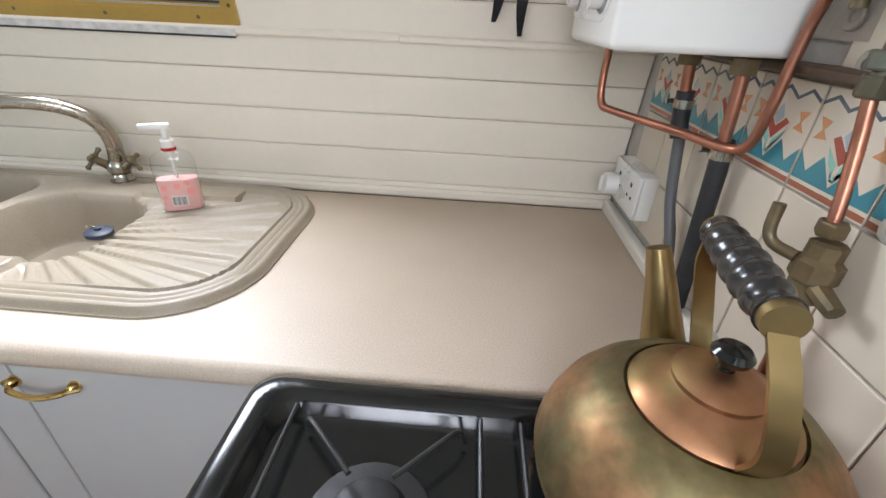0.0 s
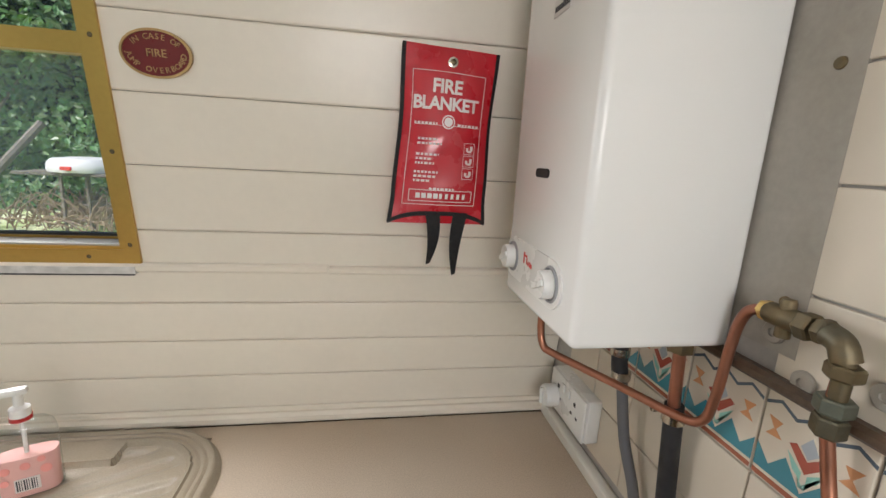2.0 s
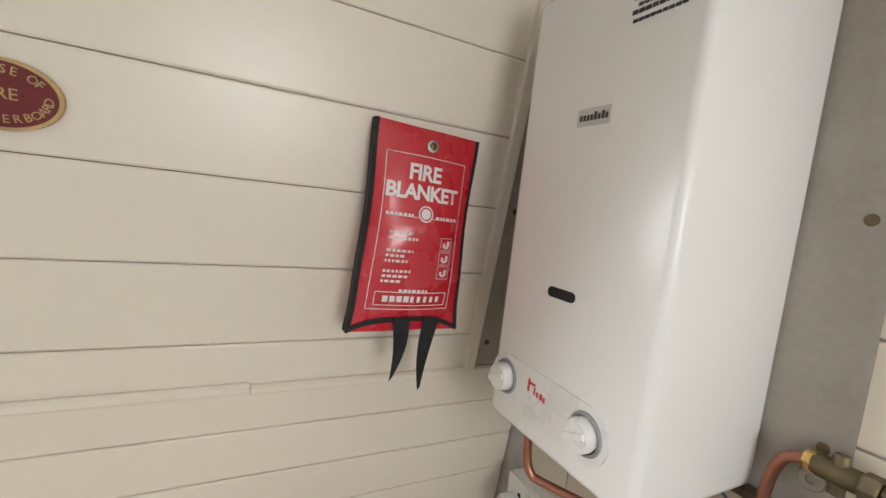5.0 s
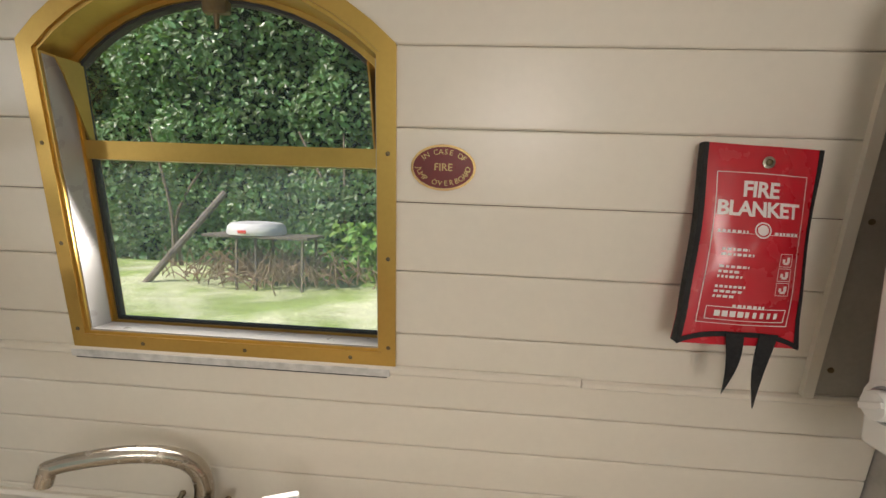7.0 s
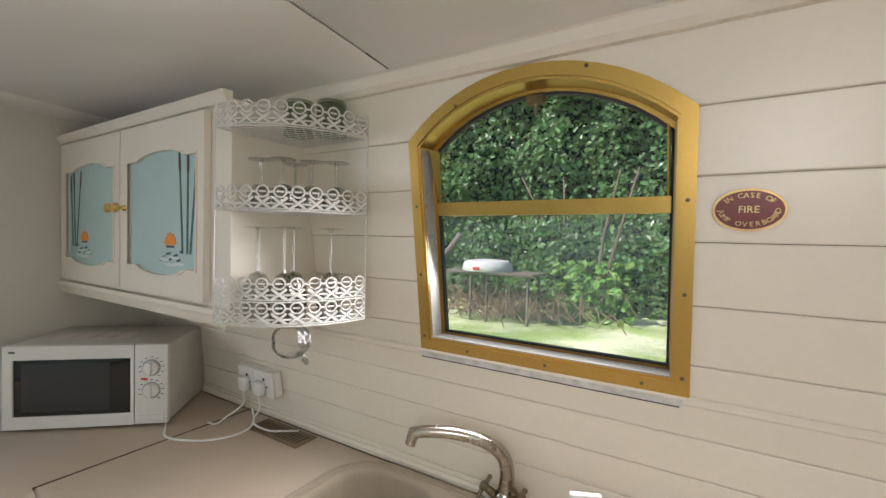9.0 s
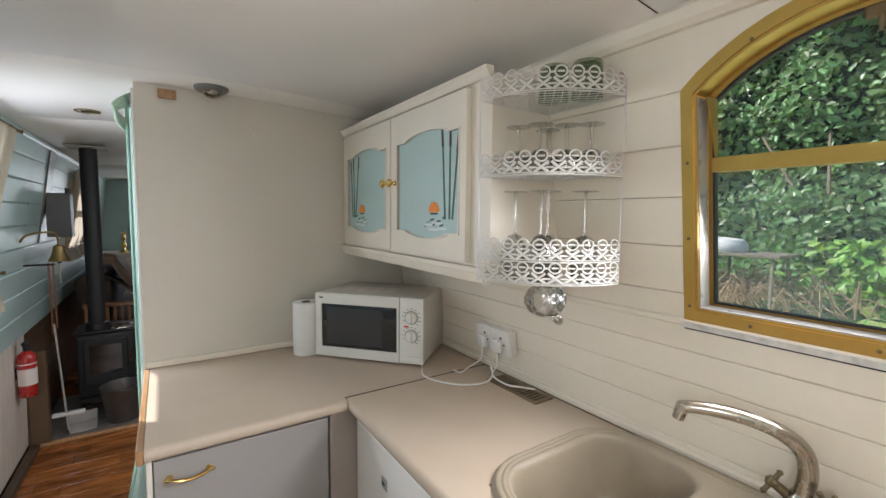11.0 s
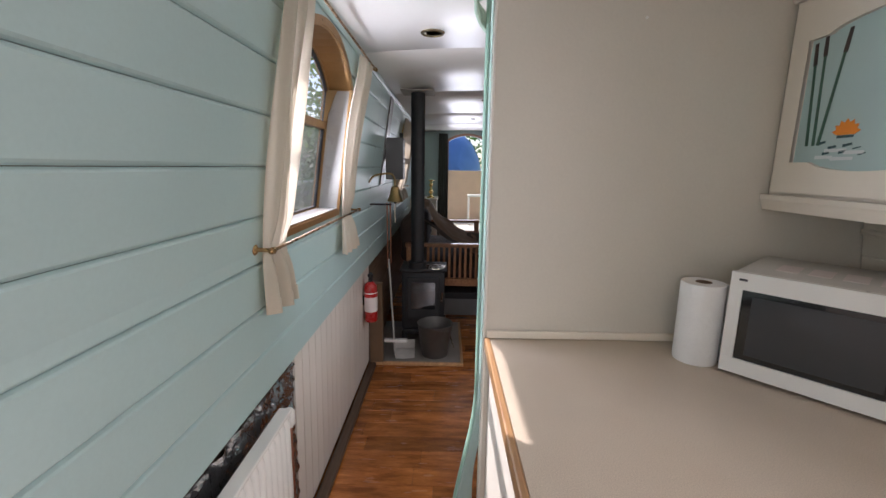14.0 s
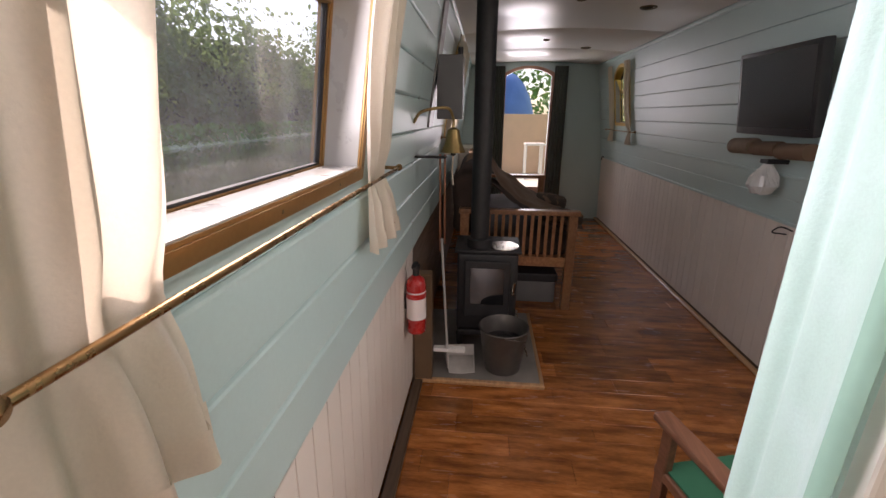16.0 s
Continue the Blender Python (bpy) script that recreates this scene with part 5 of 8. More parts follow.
part("lead", tube(bm_new(), [(-1.985, 0.755, WT + 0.012), (-1.95, 0.735, WT + 0.0045), (-1.87, 0.70, WT + 0.004), (-1.775, 0.735, WT + 0.004), (-1.72, 0.79, WT + 0.004), (-1.70, 0.86, WT + 0.006), (-1.715, 0.905, WT + 0.020), (-1.76, 0.93, WT + 0.045)], 0.0036, 8, 8), WHITE_PLASTIC, cable, smooth=True)

# ---- wall cupboard with painted panels ----
CUP_X0, CUP_X1, CUP_Y, CUP_Z0, CUP_Z1 = X_BULK + 0.003, -1.432, 0.640, 1.352, 1.905
CUP_PAINT = mat("cream_cupboard_paint", (0.80, 0.74, 0.64), 0.38, var=0.05, scale=4, bump=0.04, bscale=40)
SAGE = mat("pale_blue_painted_panel", (0.44, 0.59, 0.58), 0.45, var=0.05, scale=5)
cup = thing("wall_cupboard", ((CUP_X0 + CUP_X1) / 2, 0.8, CUP_Z0), "cream wall cupboard with pale blue panels painted with bulrushes", "cupboard")
bm = bm_new()
slab(bm, [(CUP_Y + 0.002, CUP_Z0), (y_right(CUP_Z0) - 0.001, CUP_Z0), (y_right(CUP_Z1) - 0.001, CUP_Z1), (CUP_Y + 0.002, CUP_Z1)], lambda y, z: Vector((CUP_X1, y, z)), lambda y, z: Vector((CUP_X0, y, z)))
part("carcass", bm, CUP_PAINT, cup)
for nm, za, zb, dp in (("cornice", CUP_Z1 - 0.012, CUP_Z1 + 0.016, 0.026), ("pelmet", CUP_Z0 - 0.024, CUP_Z0 + 0.020, 0.024)):
    bm = bm_new()
    prof = [(0.0, za), (dp * 0.5, za), (dp * 0.7, za + (zb - za) * 0.3), (dp * 0.85, za + (zb - za) * 0.55), (dp, za + (zb - za) * 0.7), (dp, zb), (0.0, zb)]
    a = [bm.verts.new((CUP_X0, CUP_Y + 0.001 - d, z)) for d, z in prof]
    b = [bm.verts.new((CUP_X1 + 0.004, CUP_Y + 0.001 - d, z)) for d, z in prof]
    for i in range(len(prof)):
        kx = (i + 1) % len(prof)
        bm.faces.new((a[i], a[kx], b[kx], b[i]))
    bm.faces.new(a)
    bm.faces.new(b[::-1])
    part(nm, bm, CUP_PAINT, cup)


def shaped(x0, x1, z0, z1, step, rise, n=10):
    """A panel outline whose head and foot swell between small shoulders."""
    w = x1 - x0
    low = [(x0, z0), (x0 + step, z0)] + [(x0 + step + (w - 2 * step) * i / n, z0 - rise * math.sin(math.pi * i / n) ** 0.6) for i in range(1, n)] + [(x1 - step, z0), (x1, z0)]
    high = [(x1, z1), (x1 - step, z1)] + [(x1 - step - (w - 2 * step) * i / n, z1 + rise * math.sin(math.pi * i / n) ** 0.6) for i in range(1, n)] + [(x0 + step, z1), (x0, z1)]
    return low + high


REED = mat("dark_green_paint", (0.045, 0.12, 0.085), 0.5)
REED_HEAD = mat("dark_brown_paint", (0.05, 0.035, 0.03), 0.5)
ORANGE = mat("orange_paint", (0.85, 0.27, 0.02), 0.5)
DEEP = mat("blue_green_paint", (0.03, 0.09, 0.10), 0.5)
PALE = mat("pale_grey_paint", (0.66, 0.72, 0.72), 0.5)
DOORS = [(CUP_X0 + 0.030, -2.008, -1), (-2.001, -1.522, 1)]
for dx0, dx1, sgn in DOORS:
    y0 = CUP_Y - 0.018
    dz0, dz1 = CUP_Z0 + 0.030, CUP_Z1 - 0.022
    il, ir = (0.055, 0.040) if sgn < 0 else (0.053, 0.035)
    inner = shaped(dx0 + il, dx1 - ir, dz0 + 0.082, dz1 - 0.108, 0.058, 0.022)
    n2 = len(inner)
    nb = n2 // 2
    outer = [(dx0 + (dx1 - dx0) * i / (nb - 1), dz0) for i in range(nb)] + [(dx1 - (dx1 - dx0) * i / (nb - 1), dz1) for i in range(nb)]
    bm = ring(bm_new(), outer, inner, lambda x, z: Vector((x, y0, z)), lambda x, z: Vector((x, CUP_Y + 0.001, z)))
    d = part("door", bm, CUP_PAINT, cup)
    bev = shaped(dx0 + il - 0.005, dx1 - ir + 0.005, dz0 + 0.077, dz1 - 0.103, 0.058, 0.022)
    part("panel_bead", ring(bm_new(), bev, inner, lambda x, z: Vector((x, y0 - 0.003, z)), lambda x, z: Vector((x, y0 + 0.004, z))), CUP_PAINT, d)
    part("panel", slab(bm_new(), inner, lambda x, z: Vector((x, y0 + 0.009, z)), lambda x, z: Vector((x, y0 + 0.013, z))), SAGE, d, "pale blue painted panel")
    yp = y0 + 0.0085
    reeds = [(-1.640, -1.660, 1.790), (-1.616, -1.614, 1.785), (-1.600, -1.570, 1.765)] if sgn > 0 else [(-2.412, -2.432, 1.765), (-2.392, -2.404, 1.782), (-2.378, -2.338, 1.778)]
    fx, zb = (-1.706, 1.506) if sgn > 0 else (-2.305, 1.506)

    def stroke(bm, x0, z0, x1, z1, w):
        dx, dz = x1 - x0, z1 - z0
        L = math.hypot(dx, dz)
        nx, nz = -dz / L * w / 2, dx / L * w / 2
        slab(bm, [(x0 + nx, z0 + nz), (x0 - nx, z0 - nz), (x1 - nx * 0.8, z1 - nz * 0.8), (x1 + nx * 0.8, z1 + nz * 0.8)], lambda x, z: Vector((x, yp - 0.0006, z)), lambda x, z: Vector((x, yp, z)))

    bs, bh, bo, bd, bp = bm_new(), bm_new(), bm_new(), bm_new(), bm_new()
    for a, b, zt in reeds:
        bs, bh = bm_new(), bm_new()
        k = (zt - 0.055 - zb) / (zt - zb)
        stroke(bs, a, zb, a + (b - a) * k, zt - 0.050, 0.0095)
        part("painted_stem", bs, REED, d)
        stroke(bh, a + (b - a) * k, zt - 0.055, b, zt, 0.0125)
        part("painted_head", bh, REED_HEAD, d)
    petals = [(fx + (0.038 if k % 2 == 0 else 0.029) * math.cos(radians(8 + 164 * k / 12)), zb + 0.026 + (0.034 if k % 2 == 0 else 0.025) * math.sin(radians(8 + 164 * k / 12))) for k in range(13)]
    slab(bo, [(fx - 0.024, zb + 0.022), (fx + 0.024, zb + 0.022)] + petals, lambda x, z: Vector((x, yp - 0.0008, z)), lambda x, z: Vector((x, yp, z)))
    stroke(bd, fx - 0.022, zb + 0.018, fx + 0.022, zb + 0.018, 0.007)
    for u, v, w in ((-0.035, -0.012, 0.020), (-0.010, -0.004, 0.024), (0.030, -0.008, 0.022), (0.060, 0.004, 0.018), (0.045, -0.022, 0.020), (0.0, -0.020, 0.020), (-0.05, -0.026, 0.018)):
        stroke(bd, fx + sgn * u - w / 2, zb + v, fx + sgn * u + w / 2, zb + v + 0.004, 0.007 if u > -0.03 else 0.003)
    for u, v, w in ((-0.03, -0.020, 0.05), (0.02, -0.014, 0.06), (0.05, -0.030, 0.05), (0.0, -0.034, 0.06)):
        stroke(bp, fx + sgn * u - w / 2, zb + v, fx + sgn * u + w / 2, zb + v, 0.009)
    part("painted_flower", bo, ORANGE, d, "orange painted water lily")
    part("painted_pads", bd, DEEP, d)
    part("painted_ripples", bp, PALE, d)
    kx = dx1 - 0.014 if sgn < 0 else dx0 + 0.034
    bm = lathe(bm_new(), [(0.011, 0), (0.010, 0.004), (0.006, 0.009), (0.007, 0.015), (0.0145, 0.021), (0.016, 0.028), (0.012, 0.034), (0.0, 0.036)], 20, Matrix.Translation((kx, y0, (dz0 + dz1) / 2 + 0.005)) @ Matrix.Rotation(radians(90), 4, "X"))
    part("knob", bm, BRASS, d, "polished brass knob", True)

# ---- microwave and kitchen roll ----
MA, MB_ = Vector((-2.322, 0.422, WT)), Vector((-1.957, 0.744, WT))
ux = (MB_ - MA).normalized()
uy = Vector((-ux.y, ux.x, 0))
MW_W = (MB_ - MA).length
MM = Matrix(((ux.x, uy.x, 0, MA.x), (ux.y, uy.y, 0, MA.y), (0, 0, 1, WT), (0, 0, 0, 1)))
mw = thing("microwave", MA + ux * 0.24, "white countertop microwave with a dark glass door and two dials", "microwave")
MH = 0.284
MWP = mat("white_microwave_plastic", (0.76, 0.75, 0.71), 0.35, var=0.04)
part("casing", box(bm_new(), (0.002, 0.022, 0.014), (MW_W - 0.002, 0.325, MH), 0.006, 2, MM), mat("grey_white_painted_steel", (0.60, 0.58, 0.54), 0.4, var=0.04), mw, smooth=True)
for a in (0.03, MW_W - 0.05):
    part("foot", box(bm_new(), (a, 0.05, 0.0), (a + 0.025, 0.075, 0.015), 0.003, 1, MM), RUBBER, mw)
DW = MW_W * 0.785
bm = ring(bm_new(), [(0.0, 0.012), (DW, 0.012), (DW, MH), (0.0, MH)], [(0.028, 0.052), (DW - 0.010, 0.052), (DW - 0.010, MH - 0.045), (0.028, MH - 0.045)], lambda x, z: MM @ Vector((x, 0.0, z)), lambda x, z: MM @ Vector((x, 0.0215, z)))
dr = part("door", bm, MWP, mw)
DGLASS = mat("smoked_door_glass", (0.012, 0.013, 0.014), 0.05, var=0.05, rvar=0.02, coat=0.5)
part("door_glass", box(bm_new(), (0.0275, 0.006, 0.0515), (DW - 0.0095, 0.012, MH - 0.0445), 0, 1, MM), DGLASS, dr, "dark glass")
part("window_mesh", box(bm_new(), (0.050, 0.0052, 0.066), (DW - 0.075, 0.0059, MH - 0.060), 0, 1, MM), mat("grey_perforated_mesh", (0.045, 0.047, 0.05), 0.12, var=0.05), dr)
part("control_panel", box(bm_new(), (DW + 0.002, 0.0, 0.012), (MW_W, 0.0215, MH), 0.004, 2, MM), MWP, mw, smooth=True)
part("door_release", box(bm_new(), (DW + 0.010, -0.003, 0.022), (MW_W - 0.010, 0.001, 0.044), 0.003, 2, MM), MWP, mw)
pc = (DW + MW_W) / 2 + 0.002
for z in (0.205, 0.128):
    m = MM @ Matrix.Translation((pc, 0.0, z)) @ Matrix.Rotation(radians(90), 4, "X")
    kd = part("dial", lathe(bm_new(), [(0.025, 0), (0.024, 0.007), (0.022, 0.010), (0.0, 0.011)], 30, m), MWP, mw, smooth=True)
    part("dial_bar", box(bm_new(), (-0.0055, -0.021, 0.010), (0.0055, 0.021, 0.020), 0.002, 2, m), MWP, kd)
    part("dial_ring", lathe(bm_new(), [(0.0285, 0.0002), (0.0285, 0.0008), (0.0265, 0.0010), (0.0262, 0.0002)], 34, m), PRINT_GREY, mw)
    bm = bm_new()
    for i in range(10):
        t = radians(-50 + 28 * i)
        box(bm, (-0.0045, -0.001, 0), (0.0045, 0.001, 0.0006), 0, 1, m @ Matrix.Translation((0.036 * math.cos(t), 0.036 * math.sin(t), 0)))
    part("dial_marks", bm, PRINT_BLACK, mw)
part("red_legend", box(bm_new(), (pc - 0.032, -0.0006, 0.163), (pc - 0.012, 0.0, 0.170), 0, 1, MM), PRINT_RED, mw)
part("maker_mark", box(bm_new(), (0.018, -0.0006, MH - 0.022), (0.036, 0.0, MH - 0.016), 0, 1, MM), PRINT_BLACK, mw)
bm = bm_new()
for i in range(4):
    box(bm, (0.07 + i * 0.065, 0.10, MH), (0.115 + i * 0.065, 0.20, MH + 0.0006), 0, 1, MM)
part("top_stickers", bm, PRINT_WHITE, mw, "white paper stickers")
roll = thing("kitchen_roll", (-2.405, 0.405, WT), "standing roll of white kitchen paper", "kitchen roll")
RC = Matrix.Translation((-2.405, 0.405, WT + 0.0005))
PAPER = mat("embossed_white_paper", (0.82, 0.82, 0.80), 0.9, var=0.04, scale=12, bump=0.4, bscale=90)
part("paper", lathe(bm_new(), [(0.0, 0.0), (0.056, 0.0), (0.057, 0.004), (0.057, 0.226), (0.056, 0.230), (0.0212, 0.230), (0.0212, 0.12), (0.0, 0.12)], 40, RC), PAPER, roll, smooth=True)
part("core", lathe(bm_new(), [(0.0, 0.121), (0.0208, 0.121), (0.0208, 0.231), (0.0190, 0.231), (0.0190, 0.122), (0.0, 0.122)], 30, RC), mat("brown_card", (0.20, 0.13, 0.08), 0.8), roll, smooth=True)
bm = box(bm_new(), (0.0, 0.0, 0), (0.055, 0.0012, 0.225), 0, 1, RC @ Matrix.Translation((0.005, 0.0572, 0.002)))
part("loose_sheet", bm, PAPER, roll)
# brass floor-type grille let into the worktop
vent = thing("worktop_vent", (-1.60, 0.93, WT), "brown metal vent grille let into the worktop", "vent")
VM = Matrix(((1, 0, 0, -1.60), (0, 1, 0, 0.928), (0, 0, 1, WT + 0.0005), (0, 0, 0, 1))) @ Matrix.Rotation(radians(0), 4, "Z")
V_BR = mat("bronze_anodised", (0.26, 0.19, 0.12), 0.4, metal=0.6)
part("frame", ring(bm_new(), [(-0.125, -0.043), (0.125, -0.043), (0.125, 0.043), (-0.125, 0.043)], [(-0.112, -0.030), (0.112, -0.030), (0.112, 0.030), (-0.112, 0.030)], lambda x, y: VM @ Vector((x, y, 0.004)), lambda x, y: VM @ Vector((x, y, 0))), V_BR, vent)
part("backing", box(bm_new(), (-0.112, -0.030, 0.0), (0.112, 0.030, 0.0008), 0, 1, VM), DARK, vent)
for i in range(14):
    part("slat", box(bm_new(), (-0.108 + i * 0.0164, -0.030, 0.0008), (-0.100 + i * 0.0164, 0.030, 0.0034), 0, 1, VM), V_BR, vent)

# ---- corner glass rack ----
RK = Vector((-1.4265, 0.858, 0))
RA, RB = 0.250, 0.262
WIRE = mat("white_coated_wire", (0.72, 0.71, 0.68), 0.4, var=0.04)


def rack_pt(f, z, k=1.0):
    t = math.pi / 2 * f
    return Vector((RK.x + RA * k * math.sin(t), RK.y - RB * k * math.cos(t), z))


rack = thing("glass_rack", (RK.x, RK.y, 1.345), "white filigree metal corner rack of three tiers holding glasses", "rack")


def filigree(z0, h, n=10):
    """A pierced band: barred rings standing on crosses between two wires."""
    bm = bm_new()
    for z in (z0 + 0.001, z0 + 0.006):
        tube(bm, [rack_pt(i / 24, z) for i in range(25)], 0.0017, 5, 1)
    for i in range(n):
        f0 = (i + 0.5) / n
        w = 0.5 / n

        def q(u, v):
            return rack_pt(min(1, max(0, f0 + u * w)), z0 + 0.006 + (h - 0.006) * v)

        tube(bm, [q(0.70 * math.cos(2 * math.pi * k / 14), 0.74 + 0.25 * math.sin(2 * math.pi * k / 14)) for k in range(15)], 0.0023, 5, 1)
        tube(bm, [q(-0.42, 0.74), q(0.42, 0.74)], 0.0022, 4, 1)
        for e in (-1, 1):
            tube(bm, [q(e * 0.86, 0.0), q(e * 0.34, 0.15), q(-e * 0.34, 0.34), q(-e * 0.82, 0.50)], 0.0037, 5, 2)
            tube(bm, [q(e * 1.0, 0.72), q(e * 0.72, 0.72)], 0.0026, 4, 1)
            tube(bm, [q(e * 1.0, 0.22), q(e * 0.48, 0.22)], 0.0024, 4, 1)
    return bm


def lattice(z):
    """The crossed wires that floor a tier."""
    n = 15
    for i in range(-n, n):
        for s in (1, -1):
            c = i * 0.030
            pts = []
            for k in range(41):
                u = RA * k / 40
                v = s * u + c if s > 0 else -u + c + 0.26
                inside = v >= 0 and v <= RB and (u / RA) ** 2 + (v / RB) ** 2 <= 1
                if inside:
                    pts.append(Vector((RK.x + u, RK.y - v, z)))
            if len(pts) > 2:
                part("floor_wire", tube(bm_new(), [pts[0], pts[-1]], 0.0011, 4, 1), WIRE, rack)
    for e in (Vector((RA, 0, z)), Vector((0, -RB, z))):
        part("edge_wire", tube(bm_new(), [RK + Vector((0, 0, z)), RK + e], 0.0018, 5, 1), WIRE, rack)


for z0, h, rows in ((1.818, 0.060, 1), (1.620, 0.060, 1), (1.346, 0.058, 2)):
    for k in range(rows):
        part("filigree_band", filigree(z0 + k * h, h), WIRE, rack)
    lattice(z0 + 0.003)
for f in (0.0, 1.0):
    part("upright", cyl(bm_new(), rack_pt(f, 1.346), rack_pt(f, 1.880), 0.0017, 0.0017, 6), WIRE, rack)
part("hook", tube(bm_new(), [rack_pt(0.05, 1.346), rack_pt(0.05, 1.338), rack_pt(0.07, 1.330), rack_pt(0.10, 1.333), rack_pt(0.11, 1.340)], 0.0015, 6, 4), WIRE, rack)


def glass_part(profile, m):
    return lathe(bm_new(), profile, 24, m)


def stem_glass(at, label, bowl, height, group):
    """An upside-down stem glass with walls of real thickness, foot up."""
    g = thing("stem_glass", at, label, "glass", group)
    m = Matrix.Translation(at)
    zb = height * 0.52
    out = [(bowl * 0.86, 0.0), (bowl, zb * 0.35), (bowl * 0.95, zb * 0.7), (bowl * 0.5, zb * 0.95), (0.005, zb)]
    inn = [(0.004, zb - 0.004), (bowl * 0.48, zb * 0.92), (bowl * 0.92, zb * 0.68), (bowl * 0.965, zb * 0.35), (bowl * 0.83, 0.0)]
    part("bowl", glass_part(out + inn + [out[0]], m), DRINK_GLASS, g, smooth=True)
    part("stem", glass_part([(0.005, zb), (0.0036, zb + 0.012), (0.0036, height - 0.012), (0.006, height - 0.004)], m), DRINK_GLASS, g, smooth=True)
    part("foot", glass_part([(0.006, height - 0.004), (bowl * 0.9, height - 0.0015), (bowl * 0.92, height), (0.0, height + 0.001)], m), DRINK_GLASS, g, smooth=True)
    return g


G1 = stem_glass((RK.x + 0.055, RK.y - 0.175, 1.625), "clear stem glass upside down on the rack", 0.035, 0.128, "glasses in the rack")
for dx, dy in ((0.115, -0.155), (0.150, -0.095), (0.195, -0.055), (0.075, -0.085)):
    copy_thing(G1, Matrix.Translation((RK.x + dx, RK.y + dy, 1.625)))
G2 = stem_glass((RK.x + 0.060, RK.y - 0.185, 1.351), "tall clear wine glass upside down on the lowest tier", 0.036, 0.232, "wine glasses in the rack")
for dx, dy in ((0.125, -0.130), (0.135, -0.165), (0.195, -0.070)):
    copy_thing(G2, Matrix.Translation((RK.x + dx, RK.y + dy, 1.351)))
GREEN_GLASS = clear_glass("greenish_glass", (0.74, 0.80, 0.72), 0.05)
tb = thing("tumbler", (RK.x + 0.10, RK.y - 0.095, 1.823), "greenish tumbler upside down on the top tier", "glass", "tumblers on the rack")
part("cup", lathe(bm_new(), [(0.040, 0.0), (0.038, 0.084), (0.035, 0.089), (0.0, 0.090), (0.0, 0.082), (0.034, 0.081), (0.037, 0.0), (0.040, 0.0)], 28, Matrix.Translation((RK.x + 0.10, RK.y - 0.095, 1.823))), GREEN_GLASS, tb, smooth=True)
copy_thing(tb, Matrix.Translation((RK.x + 0.175, RK.y - 0.055, 1.823)))
mug = thing("glass_tankard", (RK.x + 0.13, RK.y - 0.13, 1.30), "dimpled glass tankard hanging under the rack", "tankard")
MG = Matrix.Translation((RK.x + 0.125, RK.y - 0.135, 1.297)) @ Matrix.Rotation(radians(78), 4, Vector((0.5, 0.8, 0)))
bm = bm_new()
rows = []
for j in range(13):
    z = -0.055 + 0.110 * j / 12
    ring_v = []
    for i in range(30):
        t = 2 * math.pi * i / 30
        r = 0.042 + 0.004 * math.sin(math.pi * j / 12) - 0.0065 * max(0, math.cos(t * 6 + (math.pi if (j // 4) % 2 else 0))) * abs(math.sin(math.pi * j / 4))
        ring_v.append(bm.verts.new(MG @ Vector((r * math.cos(t), r * math.sin(t), z))))
    rows.append(ring_v)
for a, b in zip(rows, rows[1:]):
    for i in range(30):
        bm.faces.new((a[i], a[(i + 1) % 30], b[(i + 1) % 30], b[i]))
bm.faces.new(rows[0])
part("tankard_body", bm, clear_glass("thick_dimpled_glass", (0.66, 0.67, 0.64), 0.08, 0.30, 1.5), mug, smooth=True)
part("handle", tube(bm_new(), [MG @ Vector(q) for q in ((0.043, 0, 0.035), (0.062, 0, 0.033), (0.072, 0, 0.0), (0.062, 0, -0.030), (0.043, 0, -0.034))], 0.0055, 10, 5), DRINK_GLASS, mug, smooth=True)

# ---- things hung on the cream side ----
PLAQUE_BRASS = mat("rubbed_brass", (0.52, 0.34, 0.15), 0.40, metal=0.85, var=0.2, scale=40)
sign = thing("oval_plaque", right(-0.354, 1.624), "red oval enamel plaque with raised brass lettering", "sign")
tilt = math.atan(0.143)
SGN = Matrix.Translation(right(-0.354, 1.624, -0.001)) @ Matrix.Rotation(radians(90) + tilt, 4, "X")


def ellipse(a, b, n=48):
    return [(a * math.cos(2 * math.pi * i / n), b * math.sin(2 * math.pi * i / n)) for i in range(n)]


part("plate", slab(bm_new(), ellipse(0.050, 0.0345), lambda x, y: SGN @ Vector((x, y, 0.005)), lambda x, y: SGN @ Vector((x, y, 0.0))), mat("dark_red_enamel", (0.15, 0.011, 0.011), 0.35, var=0.15, scale=40), sign, "red enamel ground")
part("rim", ring(bm_new(), ellipse(0.0515, 0.036), ellipse(0.0480, 0.0325), lambda x, y: SGN @ Vector((x, y, 0.0075)), lambda x, y: SGN @ Vector((x, y, 0.0))), PLAQUE_BRASS, sign, "brass rim")
lettering("word", "FIRE", 0.0165, SGN @ Matrix.Translation((0, 0.0005, 0.0052)), PLAQUE_BRASS, sign, 0.0008)


def round_words(words, a, b, t0, t1, size, flip):
    for i, ch in enumerate(words):
        if ch == " ":
            continue
        t = radians(t0 + (t1 - t0) * (i + 0.5) / len(words))
        p = Vector((a * math.cos(t), b * math.sin(t), 0.0052))
        nrm = math.atan2(math.sin(t) / b, math.cos(t) / a)
        turn = nrm - math.pi / 2 if not flip else nrm + math.pi / 2
        lettering("letter", ch, size, SGN @ Matrix.Translation(p) @ Matrix.Rotation(turn, 4, "Z"), PLAQUE_BRASS, sign, 0.0008)


